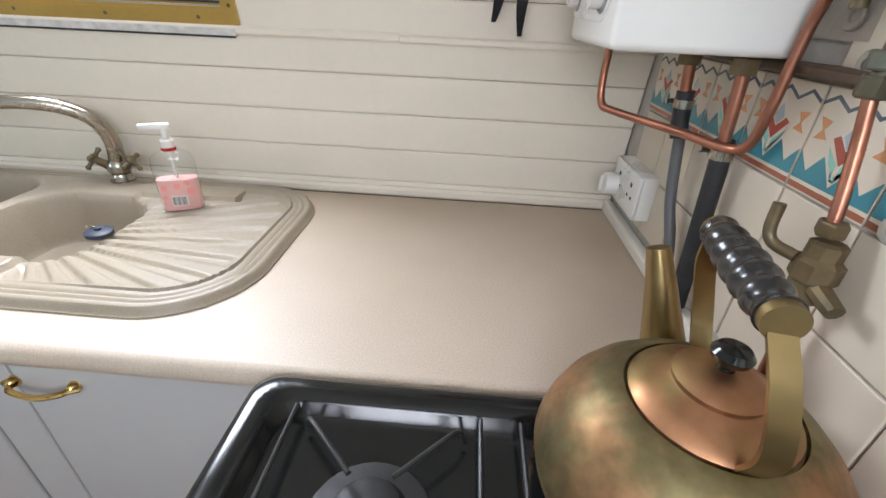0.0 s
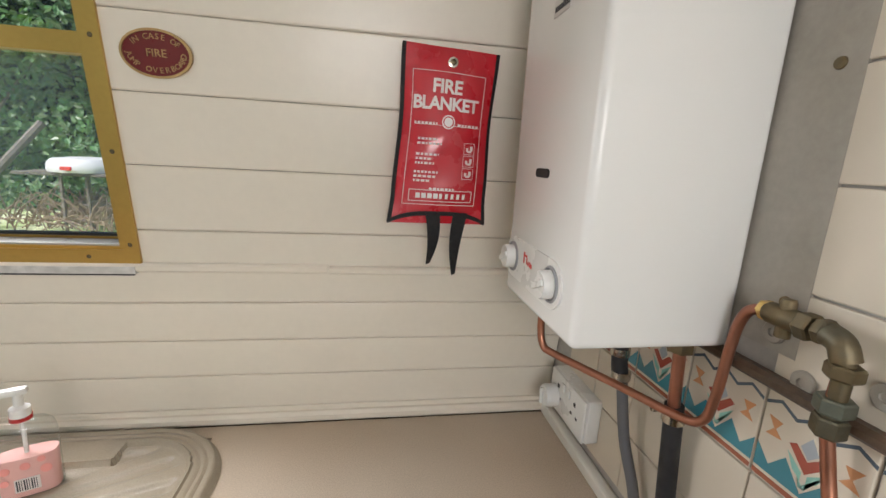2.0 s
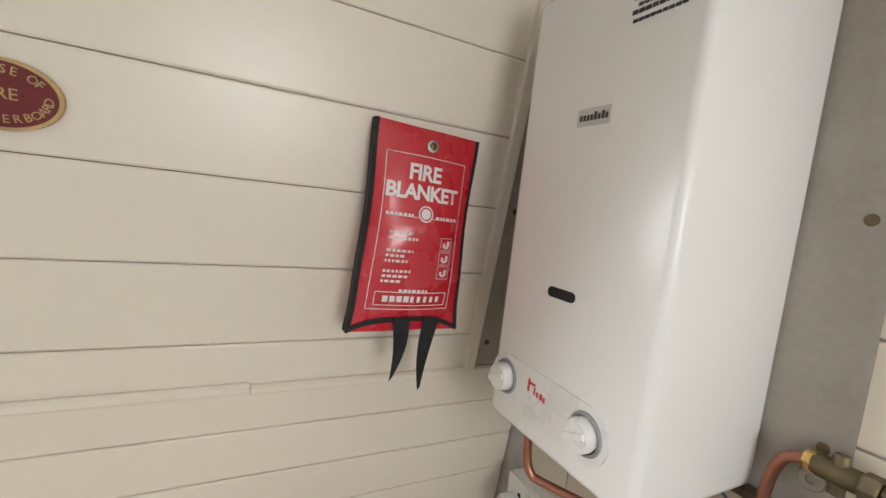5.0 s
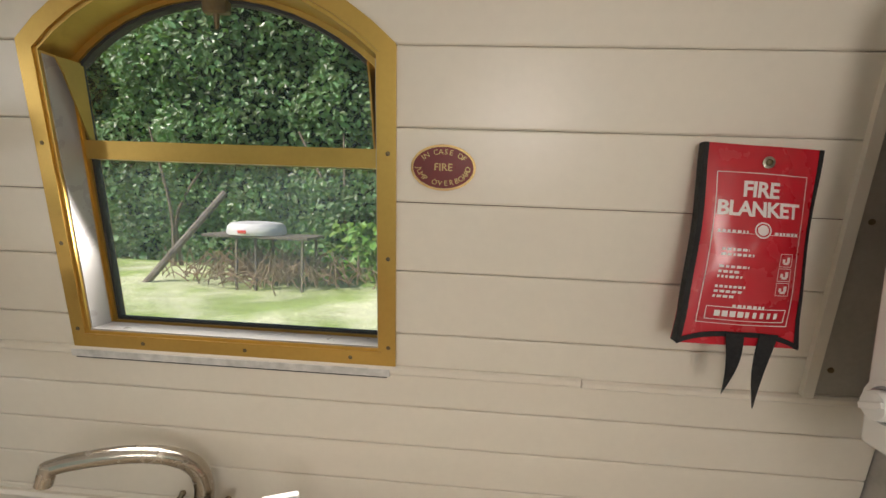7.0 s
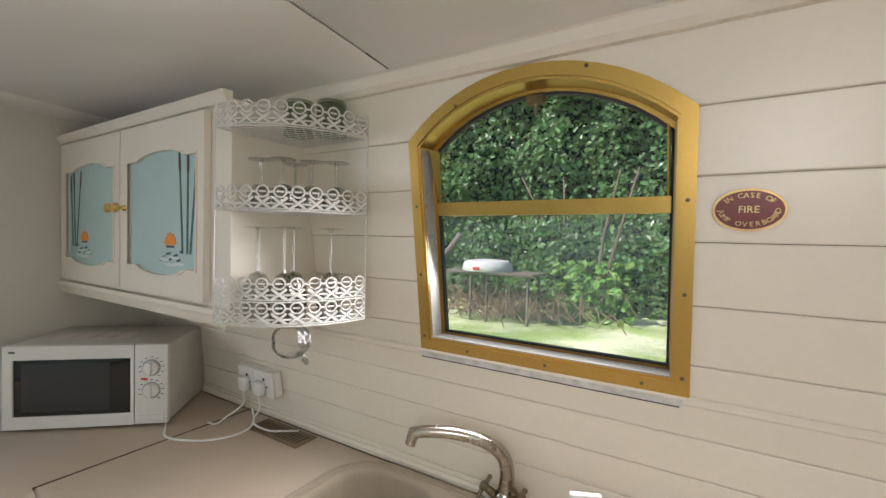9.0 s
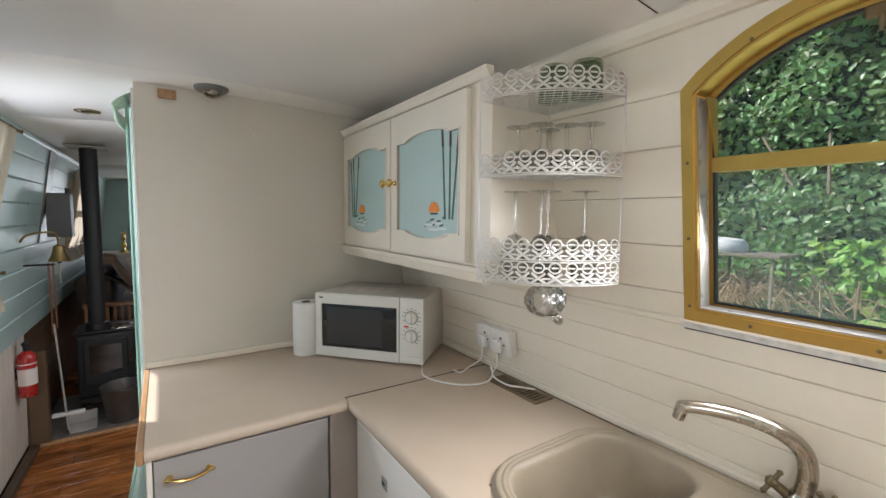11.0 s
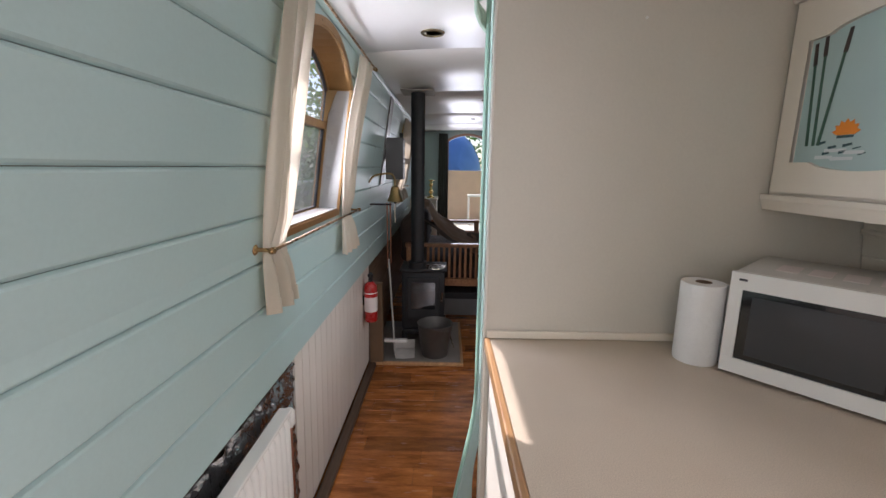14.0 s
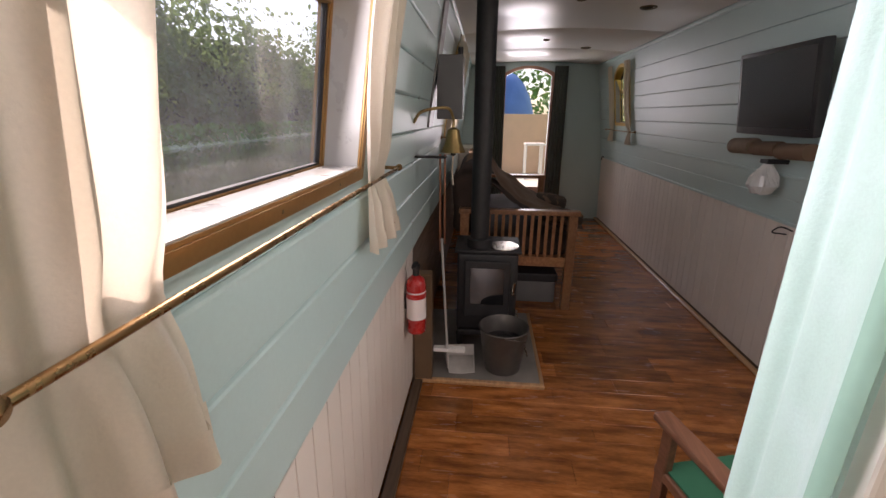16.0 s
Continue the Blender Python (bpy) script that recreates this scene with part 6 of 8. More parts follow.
round_words("IN CASE OF", 0.0395, 0.0245, 150, 30, 0.0120, False)
round_words("JUMP OVERBOARD", 0.0395, 0.0245, 176, 364, 0.0118, True)

# fire blanket in its red pouch, hanging plumb from one eyelet
fb = thing("fire_blanket", (0.10, 0.86, 1.665), "red vinyl fire blanket pouch with black edging and pull tapes", "fire blanket")
FB0 = Vector((0.108, 0.866, 1.667))


def fb_pt(u, v, d=0.0):
    """u across from -1 to 1, v down from 0 to 1, d out of the pouch."""
    w = 0.0805 + 0.001 * v + (0.004 * ((v - 0.86) / 0.14) if v > 0.86 else 0) - 0.004 * math.sin(math.pi * min(1, v / 0.8)) ** 2
    x = FB0.x + u * w - 0.014 * v
    z = FB0.z - 0.292 * v - 0.004 * u * (1 - v)
    y = FB0.y - 0.006 - 0.010 * v - 0.020 * math.sin(math.pi * min(1.0, v * 1.02)) ** 0.8 * (1 - abs(u) ** 2.2) - 0.0025 * math.sin(v * 16 + u * 3) * (1 - abs(u)) - d
    return Vector((x, y, z))


bm = bm_new()
NU, NV = 20, 26
f_rows = [[bm.verts.new(fb_pt(-1 + 2 * i / NU, j / NV)) for i in range(NU + 1)] for j in range(NV + 1)]
b_rows = [[bm.verts.new(fb_pt(-1 + 2 * i / NU, j / NV) * 1.0 + Vector((0, 0.012 + (FB0.y - fb_pt(-1 + 2 * i / NU, j / NV).y) * 0.5, 0))) for i in range(NU + 1)] for j in range(NV + 1)]
for rws in (f_rows, b_rows):
    for a, b in zip(rws, rws[1:]):
        for i in range(NU):
            bm.faces.new((a[i], a[i + 1], b[i + 1], b[i]))
for j in range(NV):
    for i in (0, NU):
        bm.faces.new((f_rows[j][i], f_rows[j + 1][i], b_rows[j + 1][i], b_rows[j][i]))
for j in (0, NV):
    for i in range(NU):
        bm.faces.new((f_rows[j][i], f_rows[j][i + 1], b_rows[j][i + 1], b_rows[j][i]))
part("pouch", bm, RED_VINYL, fb, smooth=True)
for s in (-1, 1):
    bm = bm_new()
    rows = []
    for j in range(NV + 1):
        a, b = fb_pt(s * 0.945, j / NV, 0.0016), fb_pt(s * 1.02, j / NV, 0.0012)
        rows.append([bm.verts.new(v) for v in (a, b, b + Vector((0, 0.016, 0)), a + Vector((0, 0.010, 0)))])
    for a, b in zip(rows, rows[1:]):
        for k in range(4):
            bm.faces.new((a[k], a[(k + 1) % 4], b[(k + 1) % 4], b[k]))
    bm.faces.new(rows[0])
    bm.faces.new(rows[-1])
    part("edge_binding", bm, BLACK_TAPE, fb, "black woven edge binding")
bm = bm_new()
rows = []
for i in range(25):
    u = -1 + i / 12
    v = 0.925 + 0.055 * abs(u) ** 3
    a, b = fb_pt(u, v, 0.0020), fb_pt(u, v + 0.026, 0.0020)
    rows.append([bm.verts.new(q) for q in (a, b, b + Vector((0, 0.004, 0)), a + Vector((0, 0.004, 0)))])
for a, b in zip(rows, rows[1:]):
    for k in range(4):
        bm.faces.new((a[k], a[(k + 1) % 4], b[(k + 1) % 4], b[k]))
part("mouth_binding", bm, BLACK_TAPE, fb, "black binding round the mouth")
for u, dz, tw in ((-0.12, 0.082, 0.006), (0.48, 0.100, -0.004)):
    bm = bm_new()
    rows = []
    for j in range(13):
        f = j / 12
        a = fb_pt(u, 0.93, 0.004)
        w = 0.0125 * (1 - 0.45 * f ** 1.5)
        c = a + Vector((tw * math.sin(f * 3) - 0.004 * f, 0.010 * f, -dz * f * 1.15))
        t = 0.9 * f * f
        e = Vector((math.cos(t) * w, math.sin(t) * w, 0))
        rows.append([bm.verts.new(q) for q in (c - e, c + e, c + e + Vector((0, 0.0018, 0)), c - e + Vector((0, 0.0018, 0)))])
    for a, b in zip(rows, rows[1:]):
        for k in range(4):
            bm.faces.new((a[k], a[(k + 1) % 4], b[(k + 1) % 4], b[k]))
    bm.faces.new(rows[0])
    bm.faces.new(rows[-1])
    part("pull_tape", bm, BLACK_TAPE, fb, "black pull tape")
e0 = fb_pt(0.02, 0.085, 0.002)
part("eyelet", lathe(bm_new(), [(0.0085, 0), (0.0085, 0.002), (0.005, 0.0025), (0.0042, 0.0)], 22, Matrix.Translation(e0) @ Matrix.Rotation(radians(90), 4, "X")), CHROME, fb, "metal eyelet", True)
part("screw", lathe(bm_new(), [(0.004, 0), (0.0038, 0.003), (0, 0.0036)], 12, Matrix.Translation(e0) @ Matrix.Rotation(radians(90), 4, "X")), OLD_BRASS, fb)


def on_pouch(m_words, u, v, size, words, spacing=1.0, align="CENTER", bold=0.0):
    """Lettering laid on the curved pouch."""
    ob = lettering(m_words, words, size, Matrix(), PRINT_WHITE, fb, 0.0, align, spacing, bold)
    for vert in ob.data.vertices:
        uu = u + vert.co.x / 0.082
        vv = v - vert.co.y / 0.292
        vert.co = fb_pt(uu, vv, 0.0010)
    return ob


on_pouch("word", -0.05, 0.222, 0.0305, "FIRE", 0.95, bold=0.0009)
on_pouch("word", -0.05, 0.316, 0.0290, "BLANKET", 0.92, bold=0.0009)


def pouch_line(bm, pts, w=0.0011):
    for (u0, v0), (u1, v1) in zip(pts, pts[1:]):
        n = 8
        for k in range(n):
            a0, a1 = k / n, (k + 1) / n
            p0, p1 = (u0 + (u1 - u0) * a0, v0 + (v1 - v0) * a0), (u0 + (u1 - u0) * a1, v0 + (v1 - v0) * a1)
            du, dv = (w / 0.082, 0) if abs(v1 - v0) > abs(u1 - u0) else (0, w / 0.292)
            q = [fb_pt(p0[0] - du / 2, p0[1] - dv / 2, 0.0011), fb_pt(p1[0] - du / 2, p1[1] - dv / 2, 0.0011), fb_pt(p1[0] + du / 2, p1[1] + dv / 2, 0.0011), fb_pt(p0[0] + du / 2, p0[1] + dv / 2, 0.0011)]
            bm.faces.new([bm.verts.new(x) for x in q])


bm = bm_new()
pouch_line(bm, [(-0.78, 0.140), (0.76, 0.140), (0.76, 0.885), (-0.78, 0.885), (-0.78, 0.140)])
pouch_line(bm, [(-0.66, 0.800), (0.68, 0.800), (0.68, 0.865), (-0.66, 0.865), (-0.66, 0.800)])
pouch_line(bm, [(-0.70, 0.432), (-0.12, 0.432)], 0.0008)
pouch_line(bm, [(0.12, 0.432), (0.72, 0.432)], 0.0008)
for k in range(3):
    v = 0.520 + k * 0.072
    pouch_line(bm, [(0.42, v), (0.66, v), (0.66, v + 0.062), (0.42, v + 0.062), (0.42, v)], 0.0008)
part("printed_frames", bm, PRINT_WHITE, fb)
bm = bm_new()
prng = random.Random(3)
for v, u0, u1 in ((0.418, -0.70, -0.2), (0.418, 0.22, 0.7), (0.505, -0.60, -0.18), (0.530, -0.60, -0.08), (0.590, -0.60, -0.12), (0.615, -0.60, -0.25), (0.640, -0.60, -0.2), (0.690, -0.60, -0.1), (0.715, -0.60, -0.12), (0.740, -0.60, -0.25), (0.785, -0.25, 0.28)):
    u = u0
    while u < u1:
        w = 0.03 + 0.05 * prng.random()
        q = [fb_pt(u, v, 0.0011), fb_pt(min(u1, u + w), v, 0.0011), fb_pt(min(u1, u + w), v + 0.013, 0.0011), fb_pt(u, v + 0.013, 0.0011)]
        bm.faces.new([bm.verts.new(x) for x in q])
        u += w + 0.025
for k in range(3):
    for uu, vv, w, h in ((0.47, 0.545, 0.05, 0.02), (0.56, 0.535, 0.06, 0.028), (0.50, 0.560, 0.10, 0.012)):
        v = vv + k * 0.072
        q = [fb_pt(uu, v, 0.0011), fb_pt(uu + w, v, 0.0011), fb_pt(uu + w, v + h, 0.0011), fb_pt(uu, v + h, 0.0011)]
        bm.faces.new([bm.verts.new(x) for x in q])
for i in range(9):
    u = -0.52 + i * 0.125
    q = [fb_pt(u, 0.818, 0.0011), fb_pt(u + (0.095 if i < 4 else 0.06), 0.818, 0.0011), fb_pt(u + (0.095 if i < 4 else 0.06), 0.848, 0.0011), fb_pt(u, 0.848, 0.0011)]
    bm.faces.new([bm.verts.new(x) for x in q])
part("printed_bars", bm, PRINT_WHITE, fb, "small white printed instructions")
bm = bm_new()
for ra, rb in ((0.0115, 0.0095), (0.0075, 0.0)):
    n = 24
    o = [fb_pt(0.02 + ra * math.cos(2 * math.pi * i / n) / 0.082, 0.412 + ra * math.sin(2 * math.pi * i / n) / 0.292, 0.0012) for i in range(n)]
    if rb:
        q = [fb_pt(0.02 + rb * math.cos(2 * math.pi * i / n) / 0.082, 0.412 + rb * math.sin(2 * math.pi * i / n) / 0.292, 0.0012) for i in range(n)]
        ov, qv = [bm.verts.new(x) for x in o], [bm.verts.new(x) for x in q]
        for i in range(n):
            bm.faces.new((ov[i], ov[(i + 1) % n], qv[(i + 1) % n], qv[i]))
    else:
        bm.faces.new([bm.verts.new(x) for x in o])
part("printed_seal", bm, PRINT_WHITE, fb)

# ---- bulkhead fittings ----
pl = thing("junction_plate", (X_BULK, -0.085, 1.955), "small square varnished wooden plate with screws", "plate")
part("board", box(bm_new(), (X_BULK + 0.0005, -0.113, 1.960), (X_BULK + 0.012, -0.052, 1.997), 0.002, 1), OAK, pl)
bm = bm_new()
for y, z in ((-0.104, 1.967), (-0.104, 1.989), (-0.061, 1.967), (-0.061, 1.989)):
    lathe(bm, [(0.003, 0), (0.0025, 0.0015), (0, 0.002)], 8, Matrix.Translation((X_BULK + 0.012, y, z)) @ Matrix.Rotation(radians(90), 4, "Y"))
part("screws", bm, OLD_BRASS, pl)
al = thing("spotlight", (X_BULK - 0.02, 0.055, 1.98), "round chrome spotlight on a grey base under the ceiling", "light")
m = Matrix.Translation((X_BULK + 0.075, 0.065, z_ceil(0.065) - 0.0005)) @ Matrix.Rotation(radians(180), 4, "X")
part("base", lathe(bm_new(), [(0.062, 0.0), (0.060, 0.010), (0.052, 0.016), (0.040, 0.018), (0.0, 0.018)], 34, m), mat("grey_plastic_base", (0.17, 0.165, 0.16), 0.45), al, smooth=True)
part("ring", lathe(bm_new(), [(0.034, 0.016), (0.034, 0.026), (0.028, 0.030), (0.024, 0.026), (0.024, 0.018)], 30, m @ Matrix.Rotation(radians(14), 4, "Y")), CHROME, al, "chrome ring", True)
part("lens", lathe(bm_new(), [(0.0238, 0.0185), (0.012, 0.024), (0.0, 0.025)], 24, m), mat("frosted_lens", (0.34, 0.32, 0.29), 0.2), al, smooth=True)
bm = lathe(bm_new(), [(0.004, 0), (0.004, 0.004), (0.0, 0.0045)], 8, Matrix.Translation((X_BULK + 0.0005, 0.227, 1.855)) @ Matrix.Rotation(radians(90), 4, "Y"))
tagged(part("wall_pin", bm, WHITE_PLASTIC), "small white pin stuck in the bulkhead", "pin")
DOWN = [(-3.19, -0.395), (-5.07, -0.002), (-6.47, -0.02), (-5.25, 0.438), (-6.9, 0.42)]
for i, (x, y) in enumerate(DOWN):
    zc = z_ceil(y)
    d = thing("downlight", (x, y, zc), "recessed brass ceiling downlight, unlit", "light", "saloon downlights")
    m = Matrix.Translation((x, y, zc - 0.0005)) @ Matrix.Rotation(radians(180), 4, "X")
    r = 0.052 if i in (0, 3, 4) else 0.030
    part("ring", lathe(bm_new(), [(r, 0), (r * 0.96, 0.006), (r * 0.8, 0.008), (r * 0.76, 0.001)], 28, m), OLD_BRASS, d, smooth=True)
    part("reflector", lathe(bm_new(), [(r * 0.76, 0.001), (r * 0.3, 0.0006), (0, 0.0008)], 24, m), IRON, d)

# ---- cloth ----
def drape(name, rows_fn, nu, nv, material, parent, label=""):
    bm = bm_new()
    g = [[bm.verts.new(rows_fn(i / nu, j / nv)) for i in range(nu + 1)] for j in range(nv + 1)]
    for a, b in zip(g, g[1:]):
        for i in range(nu):
            bm.faces.new((a[i], a[i + 1], b[i + 1], b[i]))
    ob = part(name, bm, material, parent, label, True)
    return ob


def window_curtain(xa, xb, za, zb, zr, flare, pleats, seed, place, sign, label, bulge=0.06):
    """A small curtain hung on a wire and tucked behind the lower rail; xa, xb at the rail."""
    c = thing("window_curtain", place((xa + xb) / 2, zr, -0.03), label, "curtain", "window curtains")
    ph = seed * 1.7

    def fn(u, v):
        z = za + (zb - za) * v
        spread = 1.0
        pinch = math.exp(-((z - zr) / 0.05) ** 2)
        low = max(0.0, (zr - z) / max(1e-3, zr - zb))
        top = max(0.0, (z - zr) / (za - zr))
        w = (xb - xa) * (1 + flare * low + 0.10 * top) * (1 - 0.12 * pinch)
        x = (xa + xb) / 2 - sign * bulge * math.sin(math.pi * min(1, top * 1.15)) ** 0.8 - sign * bulge * 0.3 * top + (u - 0.5) * w
        amp = 0.014 * (1 - 0.5 * pinch) * (1 + 0.5 * low)
        d = -0.036 + amp * math.sin(2 * math.pi * pleats * u + ph + 0.8 * math.sin(3 * v + ph)) + 0.005 * math.sin(9 * u + 5 * v + ph) - 0.010 * low + 0.010 * pinch
        return place(x, z, min(-0.006, d))

    drape("cloth", fn, 60, 40, LINEN, c)
    hem = 0.045

    def hemfn(u, v):
        q = fn(u, 1 - hem * (1 - v) / (za - zb) * 1.0)
        return q + (place(0, zr, -0.0035) - place(0, zr, 0.0))

    drape("hem", hemfn, 60, 3, LINEN, c, "stitched hem")
    return c


window_curtain(-2.572, -2.392, 1.925, 1.018, 1.204, 0.14, 3, 1, left, 1, "cream cotton curtain drawn aside, sunlit along its edge", -0.012)
window_curtain(-3.470, -3.275, 1.925, 1.015, 1.204, 0.4, 3, 2, left, -1, "cream cotton curtain drawn aside by the window")
window_curtain(-6.895, -6.790, 1.885, 1.08, 1.208, 0.4, 3, 3, right, 1, "cream cotton curtain at the saloon window")
window_curtain(-7.560, -7.440, 1.885, 1.08, 1.208, 0.4, 3, 4, right, -1, "cream cotton curtain at the saloon window")
window_curtain(-5.87, -5.40, 1.885, 1.08, 1.208, 0.1, 7, 5, left, 1, "cream cotton curtain drawn across the saloon window", 0.0)
window_curtain(-6.36, -5.872, 1.885, 1.08, 1.208, 0.1, 7, 6, left, -1, "cream cotton curtain drawn across the saloon window", 0.0)


def curtain_rod(place, x0, x1, z, label):
    r = thing("curtain_rod", place((x0 + x1) / 2, z, -0.05), label, "curtain rod")
    part("rod", cyl(bm_new(), place(x0, z, -0.052), place(x1, z, -0.052), 0.0048, 0.0048, 12), BRONZE, r, smooth=True)
    for x in (x0, x1):
        m = Matrix.Translation(place(x, z, 0.0)) @ (place(x, z, -1) - place(x, z, 0)).to_track_quat("Z", "Y").to_matrix().to_4x4()
        b = part("bracket", lathe(bm_new(), [(0.016, 0.0), (0.014, 0.004), (0.006, 0.008), (0.005, 0.044), (0.009, 0.048), (0.010, 0.056), (0.0, 0.062)], 18, m), BRONZE, r, smooth=True)
        s = 0.014 if x == max(x0, x1) else -0.014
        part("finial", lathe(bm_new(), [(0.006, -0.006), (0.010, 0.0), (0.006, 0.008), (0.0, 0.010)], 14, Matrix.Translation(place(x + s, z, -0.052)) @ Matrix.Rotation(radians(90), 4, "Y")), BRONZE, b, smooth=True)
    return r


curtain_rod(left, -3.53, -2.390, 1.204, "thin brass curtain rod under the window")
curtain_rod(left, -3.53, -2.380, 1.922, "thin brass curtain rod above the window")
curtain_rod(right, -7.62, -6.75, 1.208, "thin brass curtain rod in the saloon")
curtain_rod(left, -6.45, -5.32, 1.208, "thin brass curtain rod in the saloon")

dc = thing("door_curtain", (X_BULK - 0.08, -0.25, 0.02), "long pale green curtain bunched at the passage", "curtain")


def door_fn(u, v):
    z = 1.955 - 1.93 * v
    a = 2 * math.pi * (3.6 * u) + 0.6 * math.sin(3 * v)
    x = X_BULK - 0.012 - 0.225 * u + 0.010 * math.sin(a * 0.5)
    y = -0.184 - 0.022 * (1 - ease((u - 0.14) / 0.2)) - 0.005 * (1 - math.cos(a)) + 0.07 * ease((u - 0.70) / 0.3) - 0.075 * ease((v - 0.64) / 0.3)
    return Vector((x, y, z))


drape("cloth", door_fn, 70, 50, GREEN_CLOTH, dc)


def edge_fn(u, v):
    q = door_fn(0.04 + 0.10 * u, v)
    return q + Vector((0.006, -0.003, 0))


drape("leading_hem", edge_fn, 14, 50, mat("grey_green_hem", (0.30, 0.50, 0.40), 0.85, var=0.15, scale=8), dc, "grey-green leading hem")
STRIPE = mat("green_white_tie", (0.45, 0.60, 0.48), 0.8, var=0.3, scale=20)
bm = bm_new()
for k in range(5):
    tube(bm, [(X_BULK - 0.035, -0.194, 1.975 - 0.012 * k), (X_BULK - 0.03, -0.222 - 0.006 * k, 1.955 - 0.014 * k), (X_BULK - 0.02, -0.255 + 0.004 * k, 1.915 - 0.016 * k), (X_BULK - 0.04, -0.215, 1.865 - 0.01 * k)], 0.009, 8, 5, flat=0.5)
part("heading", bm, STRIPE, dc, "gathered striped heading", True)
for ya, yb, sd in ((-0.455, -0.315, 1), (0.305, 0.470, 2)):
    c = thing("door_curtain", (X_BOW + 0.06, (ya + yb) / 2, 0.05), "grey-green curtain beside the bow door", "curtain", "bow door curtains")
    drape("cloth", lambda u, v: Vector((X_BOW + 0.065 + 0.022 * math.sin(2 * math.pi * 5 * u + sd + 1.2 * v), ya + (yb - ya) * (u + (0.25 * (u - 0.5)) * v), 1.955 - 1.85 * v)), 60, 30, GREY_CLOTH, c)

# ---- passage: radiator, extinguisher ----
rad = thing("radiator", (-1.7, -0.74, 0.13), "white ribbed panel radiator below the teal boards", "radiator")
bm = bm_new()
n = 34
x0, x1, z0, z1 = -2.425, -1.20, 0.14, 0.690
prev = None
for i in range(n * 6 + 1):
    f = i / (n * 6)
    x = x0 + (x1 - x0) * f
    ph = (f * n) % 1
    d = 0.010 * ease(min(ph, 1 - ph) * 4)
    cur = [bm.verts.new((x, -0.802 + d, z)) for z in (z0, z0 + 0.02, z1 - 0.03, z1)]
    cur[0].co.y = cur[3].co.y = -0.802
    if prev:
        for k in range(3):
            bm.faces.new((prev[k], prev[k + 1], cur[k + 1], cur[k]))
    prev = cur
part("panel", bm, WHITE_ENAMEL, rad, smooth=True)
part("back", box(bm_new(), (x0, -0.825, z0), (x1, -0.8025, z1), 0.003, 1), WHITE_ENAMEL, rad)
part("top_grille", box(bm_new(), (x0 - 0.002, -0.828, z1), (x1 + 0.002, -0.788, z1 + 0.012), 0.003, 2), WHITE_ENAMEL, rad)
part("valve", lathe(bm_new(), [(0.012, 0), (0.018, 0.01), (0.018, 0.05), (0.012, 0.06), (0, 0.062)], 16, Matrix.Translation((x0 - 0.03, -0.81, 0.62))), WHITE_PLASTIC, rad, smooth=True)
part("pipe", cyl(bm_new(), (x0 - 0.03, -0.81, 0.0), (x0 - 0.03, -0.81, 0.62), 0.0075, 0.0075, 12), COPPER, rad)
part("bracket", box(bm_new(), (-1.9, -0.866, 0.3), (-1.87, -0.824, 0.6)), GREY_STEEL, rad)
bm = box(bm_new(), (-4.118, -0.868, 0.0), (-2.66, -0.818, 0.030), 0.006, 1)
tagged(part("baseboard_left", bm, DARKWOOD), "dark skirting along the passage", "skirting", kind="structure")
bm = box(bm_new(), (X_BOW + 0.02, 0.995, 0.0), (-2.60, 1.028, 0.022), 0.006, 1)
tagged(part("baseboard_right", bm, OAK), "oak quadrant along the saloon floor", "skirting", kind="structure")

ex = thing("fire_extinguisher", (-4.0, -0.735, 0.33), "small red fire extinguisher with a white label on the wall", "fire extinguisher")
EM = Matrix.Translation((-3.915, -0.812, 0.425)) @ Matrix.Diagonal((1.08, 1.0, 1.1, 1))
part("cylinder", lathe(bm_new(), [(0.0, 0.0), (0.038, 0.0), (0.043, 0.006), (0.043, 0.205), (0.038, 0.228), (0.022, 0.242), (0.016, 0.246), (0.0, 0.247)], 30, EM), RED_PAINT, ex, smooth=True)
part("valve_head", lathe(bm_new(), [(0.014, 0.246), (0.014, 0.272), (0.018, 0.275), (0.018, 0.288), (0.0, 0.290)], 14, EM), IRON, ex, smooth=True)
part("lever", box(bm_new(), (-0.012, -0.010, 0.288), (0.052, 0.010, 0.300), 0.003, 1, EM), IRON, ex)
part("label", lathe(bm_new(), [(0.0434, 0.065), (0.0438, 0.068), (0.0438, 0.180), (0.0434, 0.183)], 30, EM), PRINT_WHITE, ex, "white instruction label")
part("label_band", lathe(bm_new(), [(0.0439, 0.155), (0.0441, 0.156), (0.0441, 0.176), (0.0439, 0.177)], 30, EM), RED_PAINT, ex)
part("bracket", box(bm_new(), (-0.012, -0.062, 0.10), (0.012, -0.040, 0.16), 0.002, 1, EM), IRON, ex)

# ---- stove corner ----
bm = box(bm_new(), (-5.00, -0.876, 0.0), (-4.121, -0.862, 0.745), 0.002, 1)
tagged(part("stove_lining", bm, DARKWOOD), "dark board lining behind the stove", "panel", kind="structure")
bm = box(bm_new(), (-4.180, -0.861, 0.025), (-4.122, -0.770, 0.62), 0.003, 1)
tagged(part("corner_post", bm, mat("brown_board", (0.14, 0.085, 0.045), 0.55, var=0.15, scale=8)), "brown board post at the end of the hearth", "post", kind="structure")
STONE = mat("grey_hearth_slab", (0.20, 0.185, 0.165), 0.55, var=0.2, scale=5, second=(0.27, 0.25, 0.22), mix_scale=4, bump=0.2, bscale=30)
hearth = thing("hearth", (-4.55, -0.49, 0), "grey stone hearth slab with a wooden edge", "hearth")
part("slab", box(bm_new(), (-4.98, -0.860, 0.0), (-4.150, -0.200, 0.022), 0.004, 1), STONE, hearth)
